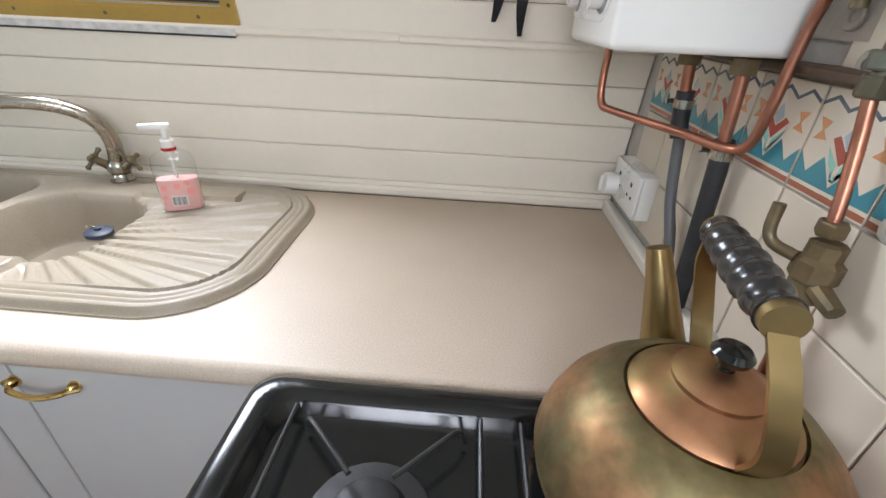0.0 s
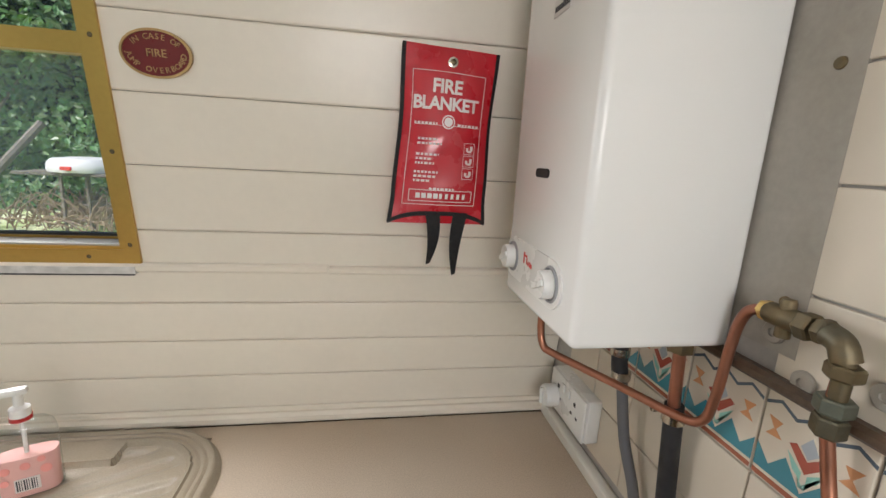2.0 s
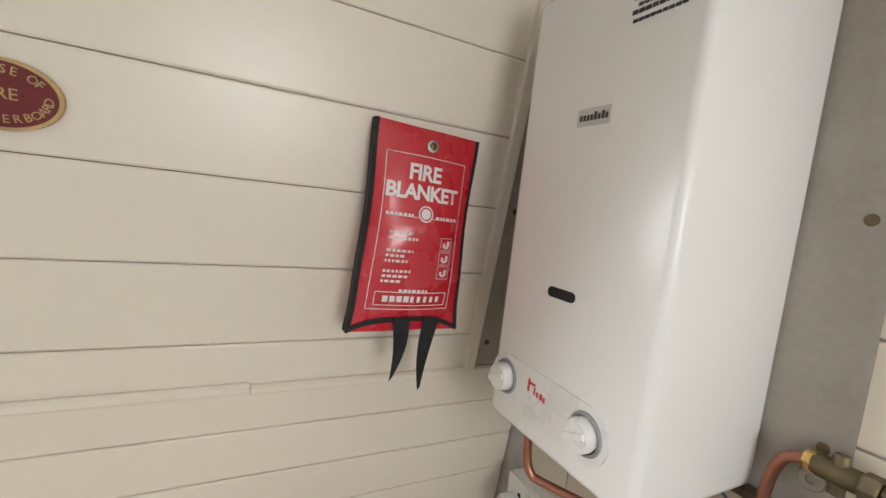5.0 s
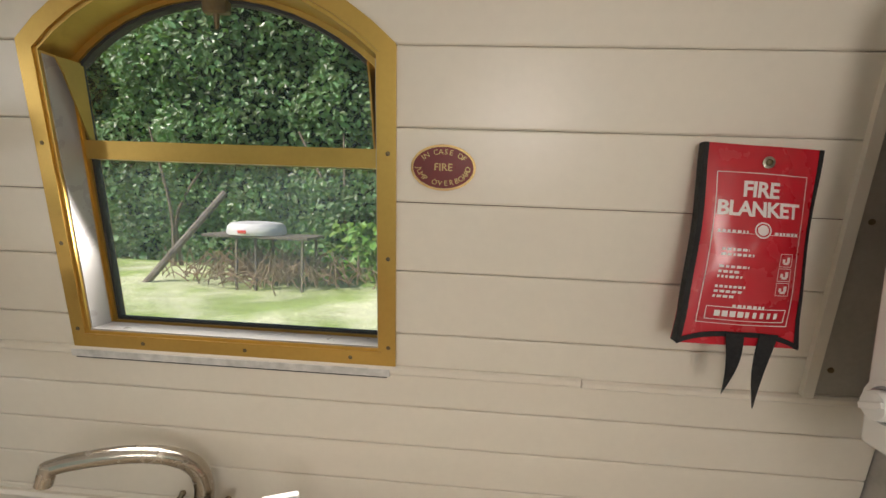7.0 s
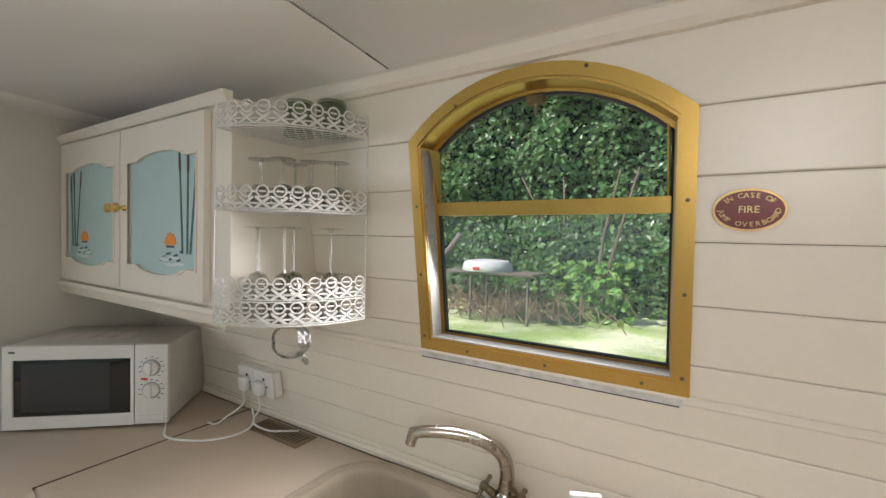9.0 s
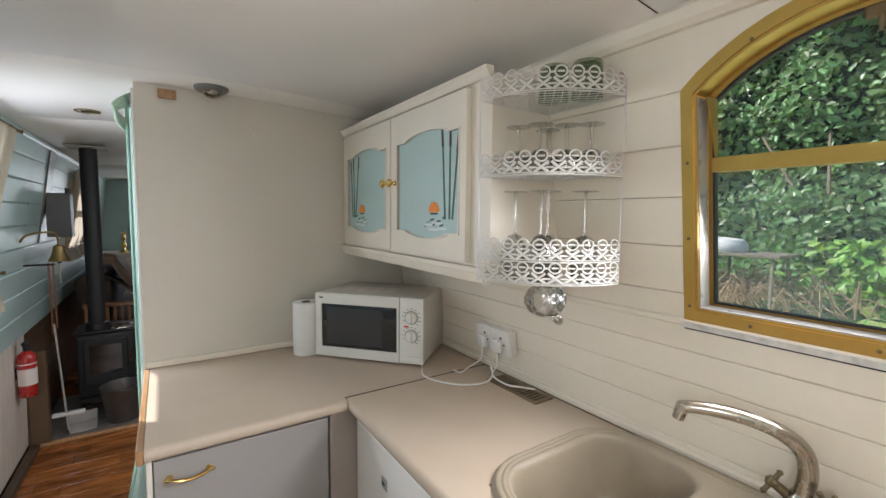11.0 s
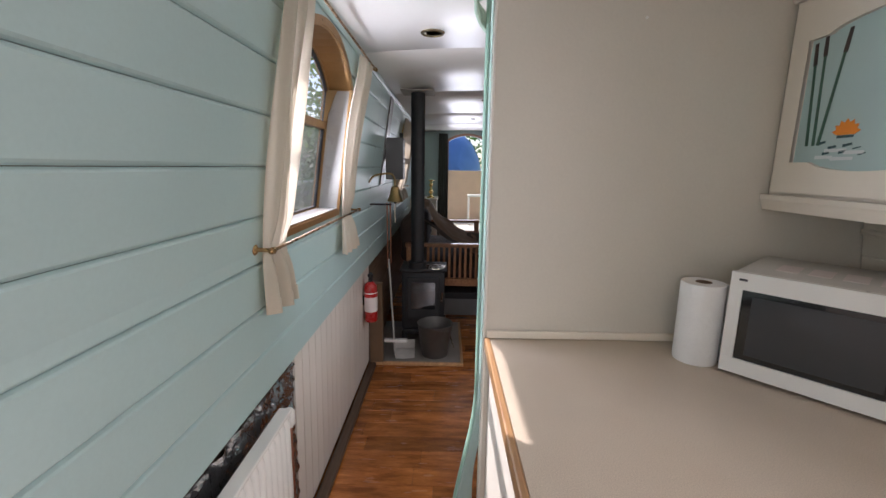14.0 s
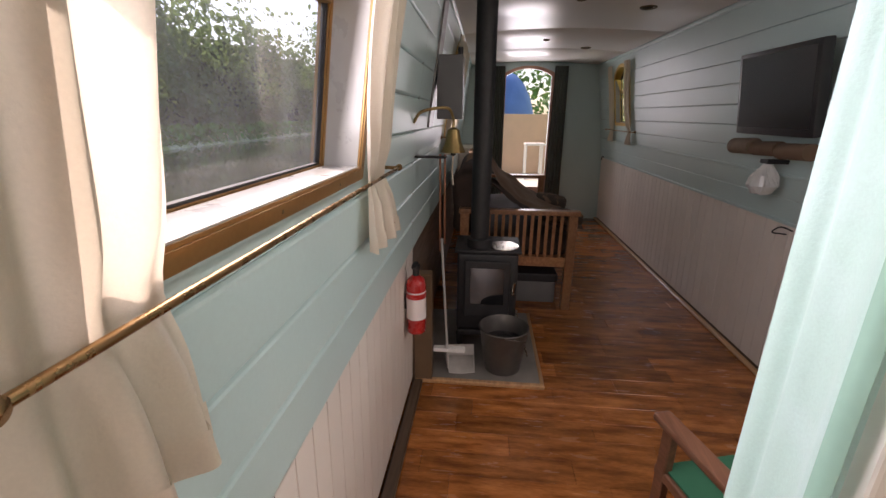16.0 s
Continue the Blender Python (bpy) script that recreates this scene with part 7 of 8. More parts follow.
part("edging", box(bm_new(), (-4.150, -0.860, 0.0), (-4.122, -0.180, 0.024), 0.004, 1), OAK, hearth)
part("edging", box(bm_new(), (-4.98, -0.200, 0.0), (-4.150, -0.180, 0.024), 0.004, 1), OAK, hearth)
stove = thing("wood_stove", (-4.58, -0.50, 0.022), "black cast-iron stove with a tall black flue", "stove")
part("body", box(bm_new(), (-4.72, -0.665, 0.155), (-4.45, -0.325, 0.630), 0.016, 3), IRON, stove, smooth=True)
part("top_plate", box(bm_new(), (-4.735, -0.680, 0.631), (-4.435, -0.310, 0.652), 0.007, 2), IRON, stove, smooth=True)
part("base", box(bm_new(), (-4.715, -0.660, 0.120), (-4.445, -0.330, 0.154), 0.006, 1), IRON, stove)
for x in (-4.70, -4.47):
    for y in (-0.645, -0.345):
        part("leg", cyl(bm_new(), (x, y, 0.022), (x, y, 0.122), 0.014, 0.024, 10), IRON, stove)
sd = part("door", box(bm_new(), (-4.449, -0.625, 0.250), (-4.430, -0.365, 0.590), 0.008, 2), IRON, stove)
part("door_glass", box(bm_new(), (-4.4305, -0.590, 0.330), (-4.4275, -0.400, 0.550), 0.002, 1), DGLASS, sd, "smoked glass")
part("door_handle", cyl(bm_new(), (-4.42, -0.352, 0.40), (-4.405, -0.345, 0.48), 0.008, 0.008, 10), CHROME, sd)
part("hotplate", lathe(bm_new(), [(0.085, 0.652), (0.083, 0.658), (0.0, 0.659)], 30, Matrix.Translation((-4.53, -0.405, 0))), CHROME, stove, "bright worn hotplate")
part("flue", cyl(bm_new(), (-4.52, -0.545, 0.652), (-4.52, -0.545, 1.985), 0.052, 0.052, 28), IRON, stove, smooth=True)
part("flue_collar", lathe(bm_new(), [(0.072, 0.652), (0.072, 0.70), (0.060, 0.705)], 28, Matrix.Translation((-4.52, -0.545, 0))), IRON, stove, smooth=True)
part("ceiling_plate", box(bm_new(), (-4.64, -0.665, 1.972), (-4.40, -0.425, 1.982), 0.002, 1), GREY_STEEL, stove, "dull metal ceiling plate")
tl = thing("stove_tool", (-4.42, -0.27, 0.022), "bent steel stove tool leaning on the stove", "poker")
part("rod", tube(bm_new(), [(-4.40, -0.245, 0.026), (-4.42, -0.30, 0.20), (-4.44, -0.322, 0.30)], 0.005, 8, 4), CHROME, tl)
bk = thing("coal_bucket", (-4.29, -0.395, 0.022), "dull galvanised coal bucket on the hearth", "bucket")
BM = Matrix.Translation((-4.290, -0.395, 0.0225))
ZINC = mat("dull_galvanised", (0.13, 0.12, 0.11), 0.45, metal=0.6, var=0.2, scale=9, bump=0.1)
part("pail", lathe(bm_new(), [(0.0, 0.0), (0.098, 0.0), (0.100, 0.006), (0.132, 0.245), (0.137, 0.250), (0.132, 0.254), (0.128, 0.246), (0.096, 0.012), (0.0, 0.012)], 36, BM), ZINC, bk, smooth=True)
part("coal", lathe(bm_new(), [(0.0, 0.165), (0.06, 0.17), (0.116, 0.160), (0.112, 0.15)], 20, BM), IRON, bk)
part("bail", tube(bm_new(), [BM @ Vector((0.134 * math.cos(t), 0.134 * math.sin(t) * 0.98, 0.242 - 0.06 * math.sin(t) ** 2)) for t in [math.pi * i / 10 for i in range(11)]], 0.0035, 8, 2), ZINC, bk)
dp = thing("dustpan", (-4.24, -0.63, 0.022), "white plastic dustpan on the hearth", "dustpan")
bm = bm_new()
pan = [(-0.10, -0.085), (0.075, -0.070), (0.085, 0.0), (0.075, 0.070), (-0.10, 0.085)]
DM = Matrix.Translation((-4.275, -0.625, 0.023)) @ Matrix.Rotation(radians(8), 4, "Z")
slab(bm, pan, lambda x, y: DM @ Vector((x, y, 0.004)), lambda x, y: DM @ Vector((x, y, 0.0)))
for a, b in ((0, 1), (0, 4), (4, 3)):
    p, q = Vector((*pan[a], 0)), Vector((*pan[b], 0))
    slab(bm, [(0, 0), (1, 0), (1, 0.02 if (a, b) != (0, 4) else 0.07), (0, 0.07)], lambda u, z: DM @ (p.lerp(q, u) + Vector((0, 0, z + 0.004))), lambda u, z: DM @ (p.lerp(q, u) * 0.96 + Vector((0, 0, z + 0.004))))
part("pan", bm, mat("scuffed_white_plastic", (0.55, 0.53, 0.50), 0.5, var=0.12, scale=20), dp)
br = thing("broom", (-4.19, -0.70, 0.03), "thin white-handled broom leaning by the stove", "broom")
part("pole", tube(bm_new(), [(-4.205, -0.690, 0.05), (-4.165, -0.725, 0.79)], 0.0062, 10, 1), mat("scuffed_grey_pole", (0.42, 0.41, 0.39), 0.45, var=0.15, scale=20), br)
part("head", box(bm_new(), (-4.23, -0.77, 0.15), (-4.19, -0.60, 0.172), 0.004, 1), WHITE_PLASTIC, br)
cs = thing("companion_set", (-4.17, -0.76, 0.8), "copper fire irons hanging on the wall under the bell", "fire irons")
for dy, zz in ((0.0, 0.72), (0.022, 0.76)):
    part("iron", cyl(bm_new(), (-4.19, -0.735 + dy, zz), (-4.17, -0.735 + dy, 1.19), 0.005, 0.005, 8), COPPER, cs)
part("rack", box(bm_new(), (-4.20, -0.852, 1.172), (-4.16, -0.705, 1.182), 0.003, 1), IRON, cs)
bell = thing("ship_bell", (-4.12, -0.70, 1.36), "brass ship's bell on a curved wall bracket", "bell")
BL = Matrix.Translation((-4.120, -0.672, 1.205))
part("dome", lathe(bm_new(), [(0.056, 0.0), (0.050, 0.012), (0.036, 0.045), (0.030, 0.075), (0.026, 0.095), (0.012, 0.104), (0.0, 0.105)], 30, BL), K_BRASS, bell, smooth=True)
part("bracket", tube(bm_new(), [left(-4.03, 1.33, 0.0), left(-4.04, 1.375, -0.03), (-4.08, -0.700, 1.390), (-4.115, -0.675, 1.355), (-4.120, -0.672, 1.308)], 0.0065, 10, 6), K_BRASS, bell, smooth=True)
part("clapper", lathe(bm_new(), [(0.0, -0.02), (0.011, -0.012), (0.011, -0.004), (0.003, 0.004), (0.003, 0.05)], 14, BL), IRON, bell)
part("rope", tube(bm_new(), [(-4.12, -0.672, 1.19), (-4.125, -0.675, 1.12), (-4.118, -0.67, 1.06)], 0.004, 8, 4), LINEN, bell)
bx = thing("wall_box", left(-4.55, 1.47, -0.05), "dark grey metal box on the cabin side above the bell", "box")
part("case", box(bm_new(), (-4.62, y_left(1.33) + 0.045, 1.340), (-4.50, -0.655, 1.650), 0.005, 2), mat("dark_grey_metal", (0.09, 0.09, 0.09), 0.45, var=0.1), bx)
part("cap", cyl(bm_new(), (-4.53, -0.672, 1.65), (-4.53, -0.672, 1.685), 0.014, 0.014, 14), IRON, bx)
bm = bm_new()
slab(bm, [(-4.64, 1.30), (-4.48, 1.30), (-4.48, 1.94), (-4.64, 1.94)], lambda x, z: left(x, z, -0.010), lambda x, z: left(x, z, 0.0))
tagged(part("heat_strip", bm, mat("stained_tin_strip", (0.12, 0.115, 0.11), 0.35, metal=0.6, var=0.5, scale=14)), "stained metal heat strip on the cabin side", "heat shield", kind="structure")

# ---- saloon ----
sofa = thing("futon_sofa", (-6.05, -0.33, 0), "honey pine futon sofa frame with slatted arm", "sofa")
for x in (-5.13, -6.95):
    a = part("arm_rail", box(bm_new(), (x - 0.035, -0.700, 0.705), (x + 0.035, 0.135, 0.738), 0.006, 2), PINE, sofa)
    for y in (-0.690, 0.060):
        part("leg", box(bm_new(), (x - 0.022, y, 0.0), (x + 0.022, y + 0.062, 0.704), 0.004, 1), PINE, sofa)
    part("lower_rail", box(bm_new(), (x - 0.016, -0.628, 0.330), (x + 0.016, 0.060, 0.400), 0.003, 1), PINE, sofa)
    for i in range(13 if x > -6 else 0):
        y = -0.600 + i * 0.0505
        part("slat", box(bm_new(), (x - 0.008, y, 0.400), (x + 0.008, y + 0.022, 0.705), 0.002, 1), PINE, sofa)
part("seat_rail", box(bm_new(), (-6.93, 0.045, 0.300), (-5.15, 0.075, 0.385), 0.004, 1), PINE, sofa)
part("seat_deck", box(bm_new(), (-6.93, -0.62, 0.345), (-5.15, 0.045, 0.385), 0.004, 1), PINE, sofa)
mt = thing("futon_mattress", (-6.05, -0.3, 0.385), "dark brown futon mattress folded on the sofa", "mattress")


def soft(bm, lo, hi, r=0.05, lump=0.012, seed=1):
    box(bm, lo, hi, r, 3)
    bmesh.ops.subdivide_edges(bm, edges=[e for e in bm.edges if e.calc_length() > 0.12], cuts=4, use_grid_fill=True)
    for v in bm.verts:
        v.co += v.normal * lump * noise.noise(v.co * 5 + Vector((seed * 3.1, 0, 0)))
    return bm


part("seat_pad", soft(bm_new(), (-6.91, -0.62, 0.387), (-5.17, 0.12, 0.540), 0.05, 0.02, 1), BROWN_CLOTH, mt, smooth=True)
part("back_pad", soft(bm_new(), (-6.91, -0.755, 0.541), (-5.17, -0.52, 0.960), 0.06, 0.02, 2), BROWN_CLOTH, mt, smooth=True)
th = thing("sofa_throw", (-5.7, -0.4, 0.56), "tan fleece throw heaped over the sofa back", "throw")


def throw_fn(u, v):
    x = -5.30 - 0.95 * u
    prof = [(-0.66, 0.985), (-0.60, 1.02), (-0.50, 1.00), (-0.42, 0.86), (-0.25, 0.72), (-0.05, 0.62), (0.10, 0.575), (0.16, 0.50)]
    t = v * (len(prof) - 1)
    i = min(int(t), len(prof) - 2)
    f = t - i
    y = prof[i][0] * (1 - f) + prof[i + 1][0] * f
    z = prof[i][1] * (1 - f) + prof[i + 1][1] * f
    q = Vector((x, y, z))
    k = noise.noise(Vector((x * 4, y * 4, 1.3))) * 0.05 + noise.noise(Vector((x * 11, y * 9, 4.0))) * 0.02
    return q + Vector((0, 0.3 * k, abs(k) + 0.02 + 0.05 * math.sin(math.pi * u)))


drape("cloth", throw_fn, 46, 46, TAN_CLOTH, th)
th2 = thing("brown_throw", (-5.35, -0.3, 0.56), "dark brown throw over the sofa seat and arm", "throw")


def throw2_fn(u, v):
    x = -5.19 - 0.34 * u
    y = -0.60 + 0.78 * v
    z = 0.575 + 0.36 * (1 - ease(v * 1.25)) + 0.04 * noise.noise(Vector((x * 7, y * 6, 0.4))) + 0.02 * math.sin(9 * u)
    return Vector((x, y, z))


drape("cloth", throw2_fn, 30, 40, BROWN_CLOTH, th2)
for i, (x, y, z) in enumerate(((-5.33, 0.07, 0.70), (-5.75, 0.02, 0.735))):
    bo = thing("bolster_cushion", (x, y, z), "brown checked bolster cushion on the sofa", "cushion", "bolsters")
    CHECK = mat("brown_check_cloth", (0.17, 0.11, 0.075), 0.9, var=0.25, scale=9, second=(0.06, 0.045, 0.035), mix_scale=12, mix_lo=0.45, mix_hi=0.5, bump=0.3)
    part("cover", lathe(bm_new(), [(0.0, -0.13), (0.045, -0.125), (0.062, -0.10), (0.068, 0.0), (0.062, 0.10), (0.045, 0.125), (0.0, 0.13)], 24, Matrix.Translation((x, y, z - 0.055)) @ Matrix.Rotation(radians(80), 4, "X")), CHECK, bo, smooth=True)
bxs = thing("storage_box", (-5.5, -0.15, 0), "grey storage box under the sofa", "box")
part("tub", box(bm_new(), (-5.62, -0.46, 0.0), (-5.22, 0.03, 0.17), 0.01, 2), mat("grey_tub_plastic", (0.16, 0.16, 0.16), 0.5), bxs)
part("lid", box(bm_new(), (-5.63, -0.47, 0.171), (-5.21, 0.04, 0.235), 0.01, 2), RUBBER, bxs)

tv = thing("television", (-4.62, 0.84, 1.30), "flat black television on a wall bracket", "television")
TM = Matrix.Translation((-4.460, 0.815, 1.473)) @ Matrix.Rotation(radians(8), 4, "X")
part("cabinet", box(bm_new(), (-0.285, -0.018, -0.195), (0.285, 0.030, 0.195), 0.008, 2, TM), mat("grey_black_plastic", (0.03, 0.03, 0.032), 0.4), tv, smooth=True)
part("screen", box(bm_new(), (-0.262, -0.0195, -0.160), (0.262, -0.0185, 0.175), 0, 1, TM), mat("dark_screen", (0.02, 0.02, 0.022), 0.22, rvar=0.03), tv)
part("bracket", box(bm_new(), (-0.05, 0.030, -0.06), (0.05, 0.060, 0.06), 0.004, 1, TM), IRON, tv)
cr = thing("cardboard_roll", (-4.6, 0.90, 1.2), "brown cardboard rolls wedged on a bracket", "cardboard roll")
for a, b, r in ((-4.86, -4.665, 0.042), (-4.660, -4.46, 0.036), (-4.455, -4.25, 0.038)):
    part("roll", cyl(bm_new(), (a, 0.895, 1.205), (b, 0.890, 1.215), r, r, 22), mat("brown_carton", (0.20, 0.145, 0.10), 0.8, var=0.2, scale=12) if a < -4.8 else TAN_CLOTH, cr, smooth=True)
part("support", box(bm_new(), (-4.54, 0.86, 1.14), (-4.48, y_right(1.15) - 0.001, 1.160)), IRON, cr)
bag = thing("plastic_bag", (-4.62, 0.87, 1.05), "crumpled clear plastic bag hanging from the bracket", "bag")
bm = lathe(bm_new(), [(0.008, 0.14), (0.02, 0.12), (0.05, 0.07), (0.062, 0.02), (0.045, -0.02), (0.0, -0.03)], 26, Matrix.Translation((-4.505, 0.872, 1.01)))
for v in bm.verts:
    v.co += Vector((1, 0.6, 0.4)) * 0.022 * noise.noise(v.co * 28)
part("film", bm, mat("milky_film", (0.55, 0.55, 0.54), 0.25, var=0.1), bag)
part("neck", cyl(bm_new(), (-4.505, 0.872, 1.148), (-4.505, 0.872, 1.162), 0.006, 0.006, 8), IRON, bag)
rh = thing("wall_hook", right(-7.95, 0.83, -0.02), "small black hook on the saloon rail", "hook")
part("hook", tube(bm_new(), [right(-7.93, 0.85, 0.0), right(-7.93, 0.86, -0.03), right(-7.93, 0.82, -0.04)], 0.006, 8, 4), IRON, rh)
cl = thing("loose_cable", right(-4.45, 0.80, -0.01), "black cable end sticking from the saloon side", "cable")
part("wire", tube(bm_new(), [right(-4.40, 0.82, 0.0), right(-4.45, 0.83, -0.03), right(-4.50, 0.79, -0.035), right(-4.42, 0.80, -0.02)], 0.004, 8, 5), RUBBER, cl)

chair = thing("folding_chair", (-3.10, 0.16, 0), "wooden folding armchair with a green canvas seat", "chair")
CM = Matrix.Translation((-3.06, 0.265, 0)) @ Matrix.Rotation(radians(15), 4, "Z")
MAHOG = wood("red_brown_beech", (0.13, 0.05, 0.025), (0.20, 0.085, 0.045), rough=0.45)
for s in (-1, 1):
    y = s * 0.235
    part("armrest", box(bm_new(), (-0.245, y - 0.026, 0.575), (0.22, y + 0.026, 0.598), 0.007, 2, CM), MAHOG, chair)
    part("front_leg", box(bm_new(), (-0.215, y - 0.014, 0.0), (-0.180, y + 0.014, 0.575), 0.004, 1, CM), MAHOG, chair)
    part("back_leg", box(bm_new(), (0.165, y - 0.014, 0.0), (0.200, y + 0.014, 0.860), 0.004, 1, CM), MAHOG, chair)
    part("seat_rail", box(bm_new(), (-0.22, y - 0.012, 0.415), (0.19, y + 0.012, 0.445), 0.003, 1, CM), MAHOG, chair)
part("seat", slab(bm_new(), [(-0.205, -0.235), (0.19, -0.235), (0.19, 0.235), (-0.205, 0.235)], lambda x, y: CM @ Vector((x, y, 0.452)), lambda x, y: CM @ Vector((x, y, 0.4455))), mat("green_canvas", (0.012, 0.11, 0.055), 0.9, var=0.1, bump=0.3, bscale=300), chair, "dark green canvas")
part("backrest", box(bm_new(), (0.176, -0.235, 0.66), (0.184, 0.235, 0.84), 0.002, 1, CM), mat("green_canvas_back", (0.012, 0.11, 0.055), 0.9), chair, "dark green canvas")

cc = thing("corner_cupboard", (-7.80, -0.66, 0), "cream painted low cupboard in the corner by the bow door", "cupboard")
part("body", box(bm_new(), (-8.09, -0.868, 0.0), (-7.50, -0.47, 0.955), 0.004, 1), CUP_PAINT, cc)
part("top", box(bm_new(), (-8.09, -0.868, 0.9555), (-7.48, -0.45, 0.980), 0.005, 2), CUP_PAINT, cc)
part("door", box(bm_new(), (-7.4995, -0.845, 0.08), (-7.482, -0.485, 0.90), 0.004, 1), CUP_PAINT, cc)
cs2 = thing("candlestick", (-7.62, -0.560, 0.981), "polished brass candlestick on the corner cupboard", "candlestick")
part("stick", lathe(bm_new(), [(0.0, 0.0), (0.058, 0.0), (0.058, 0.008), (0.040, 0.020), (0.018, 0.034), (0.014, 0.060), (0.030, 0.085), (0.034, 0.105), (0.018, 0.130), (0.013, 0.160), (0.026, 0.185), (0.030, 0.200), (0.016, 0.220), (0.016, 0.245), (0.040, 0.262), (0.040, 0.270), (0.0, 0.272)], 28, Matrix.Translation((-7.62, -0.560, 0.981))), BRASS, cs2, smooth=True)

# ---- outdoors ----
bm = bm_new()
for a, b in (((-300, -300, 0.40), (300, 300, 0.40)),):
    vs = [bm.verts.new(v) for v in ((a[0], a[1], 0.38), (b[0], a[1], 0.38), (b[0], -1.05, 0.38), (a[0], -1.05, 0.38))]
    bm.faces.new(vs)
for xa, xb in ((-300, -10.2), (1.95, 300)):
    bm.faces.new([bm.verts.new(v) for v in ((xa, -1.05, 0.38), (xb, -1.05, 0.38), (xb, 1.45, 0.38), (xa, 1.45, 0.38))])
tagged(part("water", bm, WATER), "dark still canal water", "water", kind="structure")
bm = bm_new()
NXG, NYG = 80, 26
ys = [1.35, 1.5, 1.8, 2.2, 2.6, 3.0, 3.5, 4.0, 4.5, 5.0, 5.6, 6.5, 8, 10, 14, 20, 30, 50, 90, 160, 300]
g = []
for y in ys:
    row = []
    for i in range(NXG + 1):
        x = -12 + 18 * i / NXG if 0 < i < NXG else (-300 if i == 0 else 300)
        row.append(bm.verts.new((x, y, 0.70 + 0.05 * noise.noise(Vector((x * 0.9, y * 0.9, 0))) - (0.35 if y < 1.4 else 0))))
    g.append(row)
for a, b in zip(g, g[1:]):
    for i in range(NXG):
        bm.faces.new((a[i], a[i + 1], b[i + 1], b[i]))
tagged(part("ground", bm, GRASS, smooth=True), "sunlit mown grass along the towpath side", "grass", kind="structure")
bm = bm_new()
vs = [bm.verts.new(v) for v in ((-300, -300, 0.8), (300, -300, 0.8), (300, -9.6, 0.75), (-300, -9.6, 0.75))]
bm.faces.new(vs)
vs2 = [bm.verts.new(v) for v in ((-300, -9.6, 0.75), (300, -9.6, 0.75), (300, -9.2, 0.3), (-300, -9.2, 0.3))]
bm.faces.new(vs2)
tagged(part("ground_far_bank", bm, GRASS), "grassy far bank of the canal", "grass", kind="structure")


def leaf_mass(name, count, size, place_fn, material, label, seed, category="hedge"):
    """Many small folded leaves in one mesh."""
    r = np.random.RandomState(seed)
    verts, faces = [], []
    for i in range(count):
        c, out = place_fn(r)
        s = size * (0.6 + 0.8 * r.rand())
        n = Vector(out) + Vector(r.normal(0, 0.55, 3))
        n.normalize()
        t = n.orthogonal().normalized()
        t = Matrix.Rotation(r.rand() * 6.283, 3, n) @ t
        b = n.cross(t)
        c = Vector(c)
        k = len(verts)
        verts += [c - t * s * 0.5, c - b * s * 0.30 + n * s * 0.10, c + t * s * 0.55, c + b * s * 0.30 + n * s * 0.10, c - b * s * 0.22 - t * s * 0.3 + n * s * 0.05, c + b * s * 0.22 - t * s * 0.3 + n * s * 0.05]
        faces += [(k, k + 4, k + 1, k + 2), (k, k + 2, k + 3, k + 5)]
    me = bpy.data.meshes.new(name)
    me.from_pydata([tuple(v) for v in verts], [], faces)
    me.materials.append(material)
    ob = new(name, me)
    return tagged(ob, label, category, kind="stuff")


def hedge_front(x, z):
    return 5.35 + 0.55 * noise.noise(Vector((x * 0.55, z * 0.55, 2.0))) + 0.30 * noise.noise(Vector((x * 1.7, z * 1.7, 5.0))) - 0.10 * (z - 0.7)


def hedge_place(r):
    x, z = -9 + 13 * r.rand(), 0.72 + 5.2 * r.rand() ** 1.1
    top = 4.5 + 0.7 * noise.noise(Vector((x * 0.6, 0, 0))) + 0.5 * noise.noise(Vector((x * 1.9, 3, 0)))
    if z > top and r.rand() < 0.72:
        z = 0.72 + (top - 0.72) * r.rand()
    d = abs(r.normal(0, 0.16))
    return (x, hedge_front(x, z) + d, z), (0, -0.9, 0.45)


leaf_mass("hedge", 60000, 0.078, hedge_place, LEAF, "dense leafy green hedge behind the grass", 11)
leaf_mass("hedge_tops", 5000, 0.16, lambda r: ((-11 + 17 * r.rand(), 7.5 + 1.5 * r.rand(), 2.5 + 4.0 * r.rand()), (0, -0.8, 0.5)), LEAF_FAR, "taller trees standing behind the hedge", 12, "tree")
# Dark sheet behind the leaves gives the hedge its inner shade by colour.
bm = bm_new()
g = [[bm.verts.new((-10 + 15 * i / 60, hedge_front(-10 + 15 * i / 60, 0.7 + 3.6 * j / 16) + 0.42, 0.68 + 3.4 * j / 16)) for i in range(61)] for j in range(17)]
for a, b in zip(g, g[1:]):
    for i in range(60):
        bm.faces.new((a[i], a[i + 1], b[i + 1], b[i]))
tagged(part("hedge_core", bm, mat("dark_leaf_shade", (0.012, 0.022, 0.010), 0.9, var=0.4, scale=9), smooth=True), "dark sheet standing for the shade inside the hedge", "hedge", kind="stuff")
LEAF_BRIGHT = mat("bright_fern", (0.13, 0.27, 0.04), 0.5, var=0.15, scale=3, island=0.3)
leaf_mass("fern_clump", 420, 0.09, lambda r: ((-1.45 + 0.22 * r.normal(), 4.85 + 0.15 * r.normal(), 0.72 + 0.62 * r.rand() ** 1.3), (0, -0.6, 0.8)), LEAF_BRIGHT, "bright green fern clump at the hedge foot", 13, "fern")
bm = bm_new()
tw = random.Random(8)
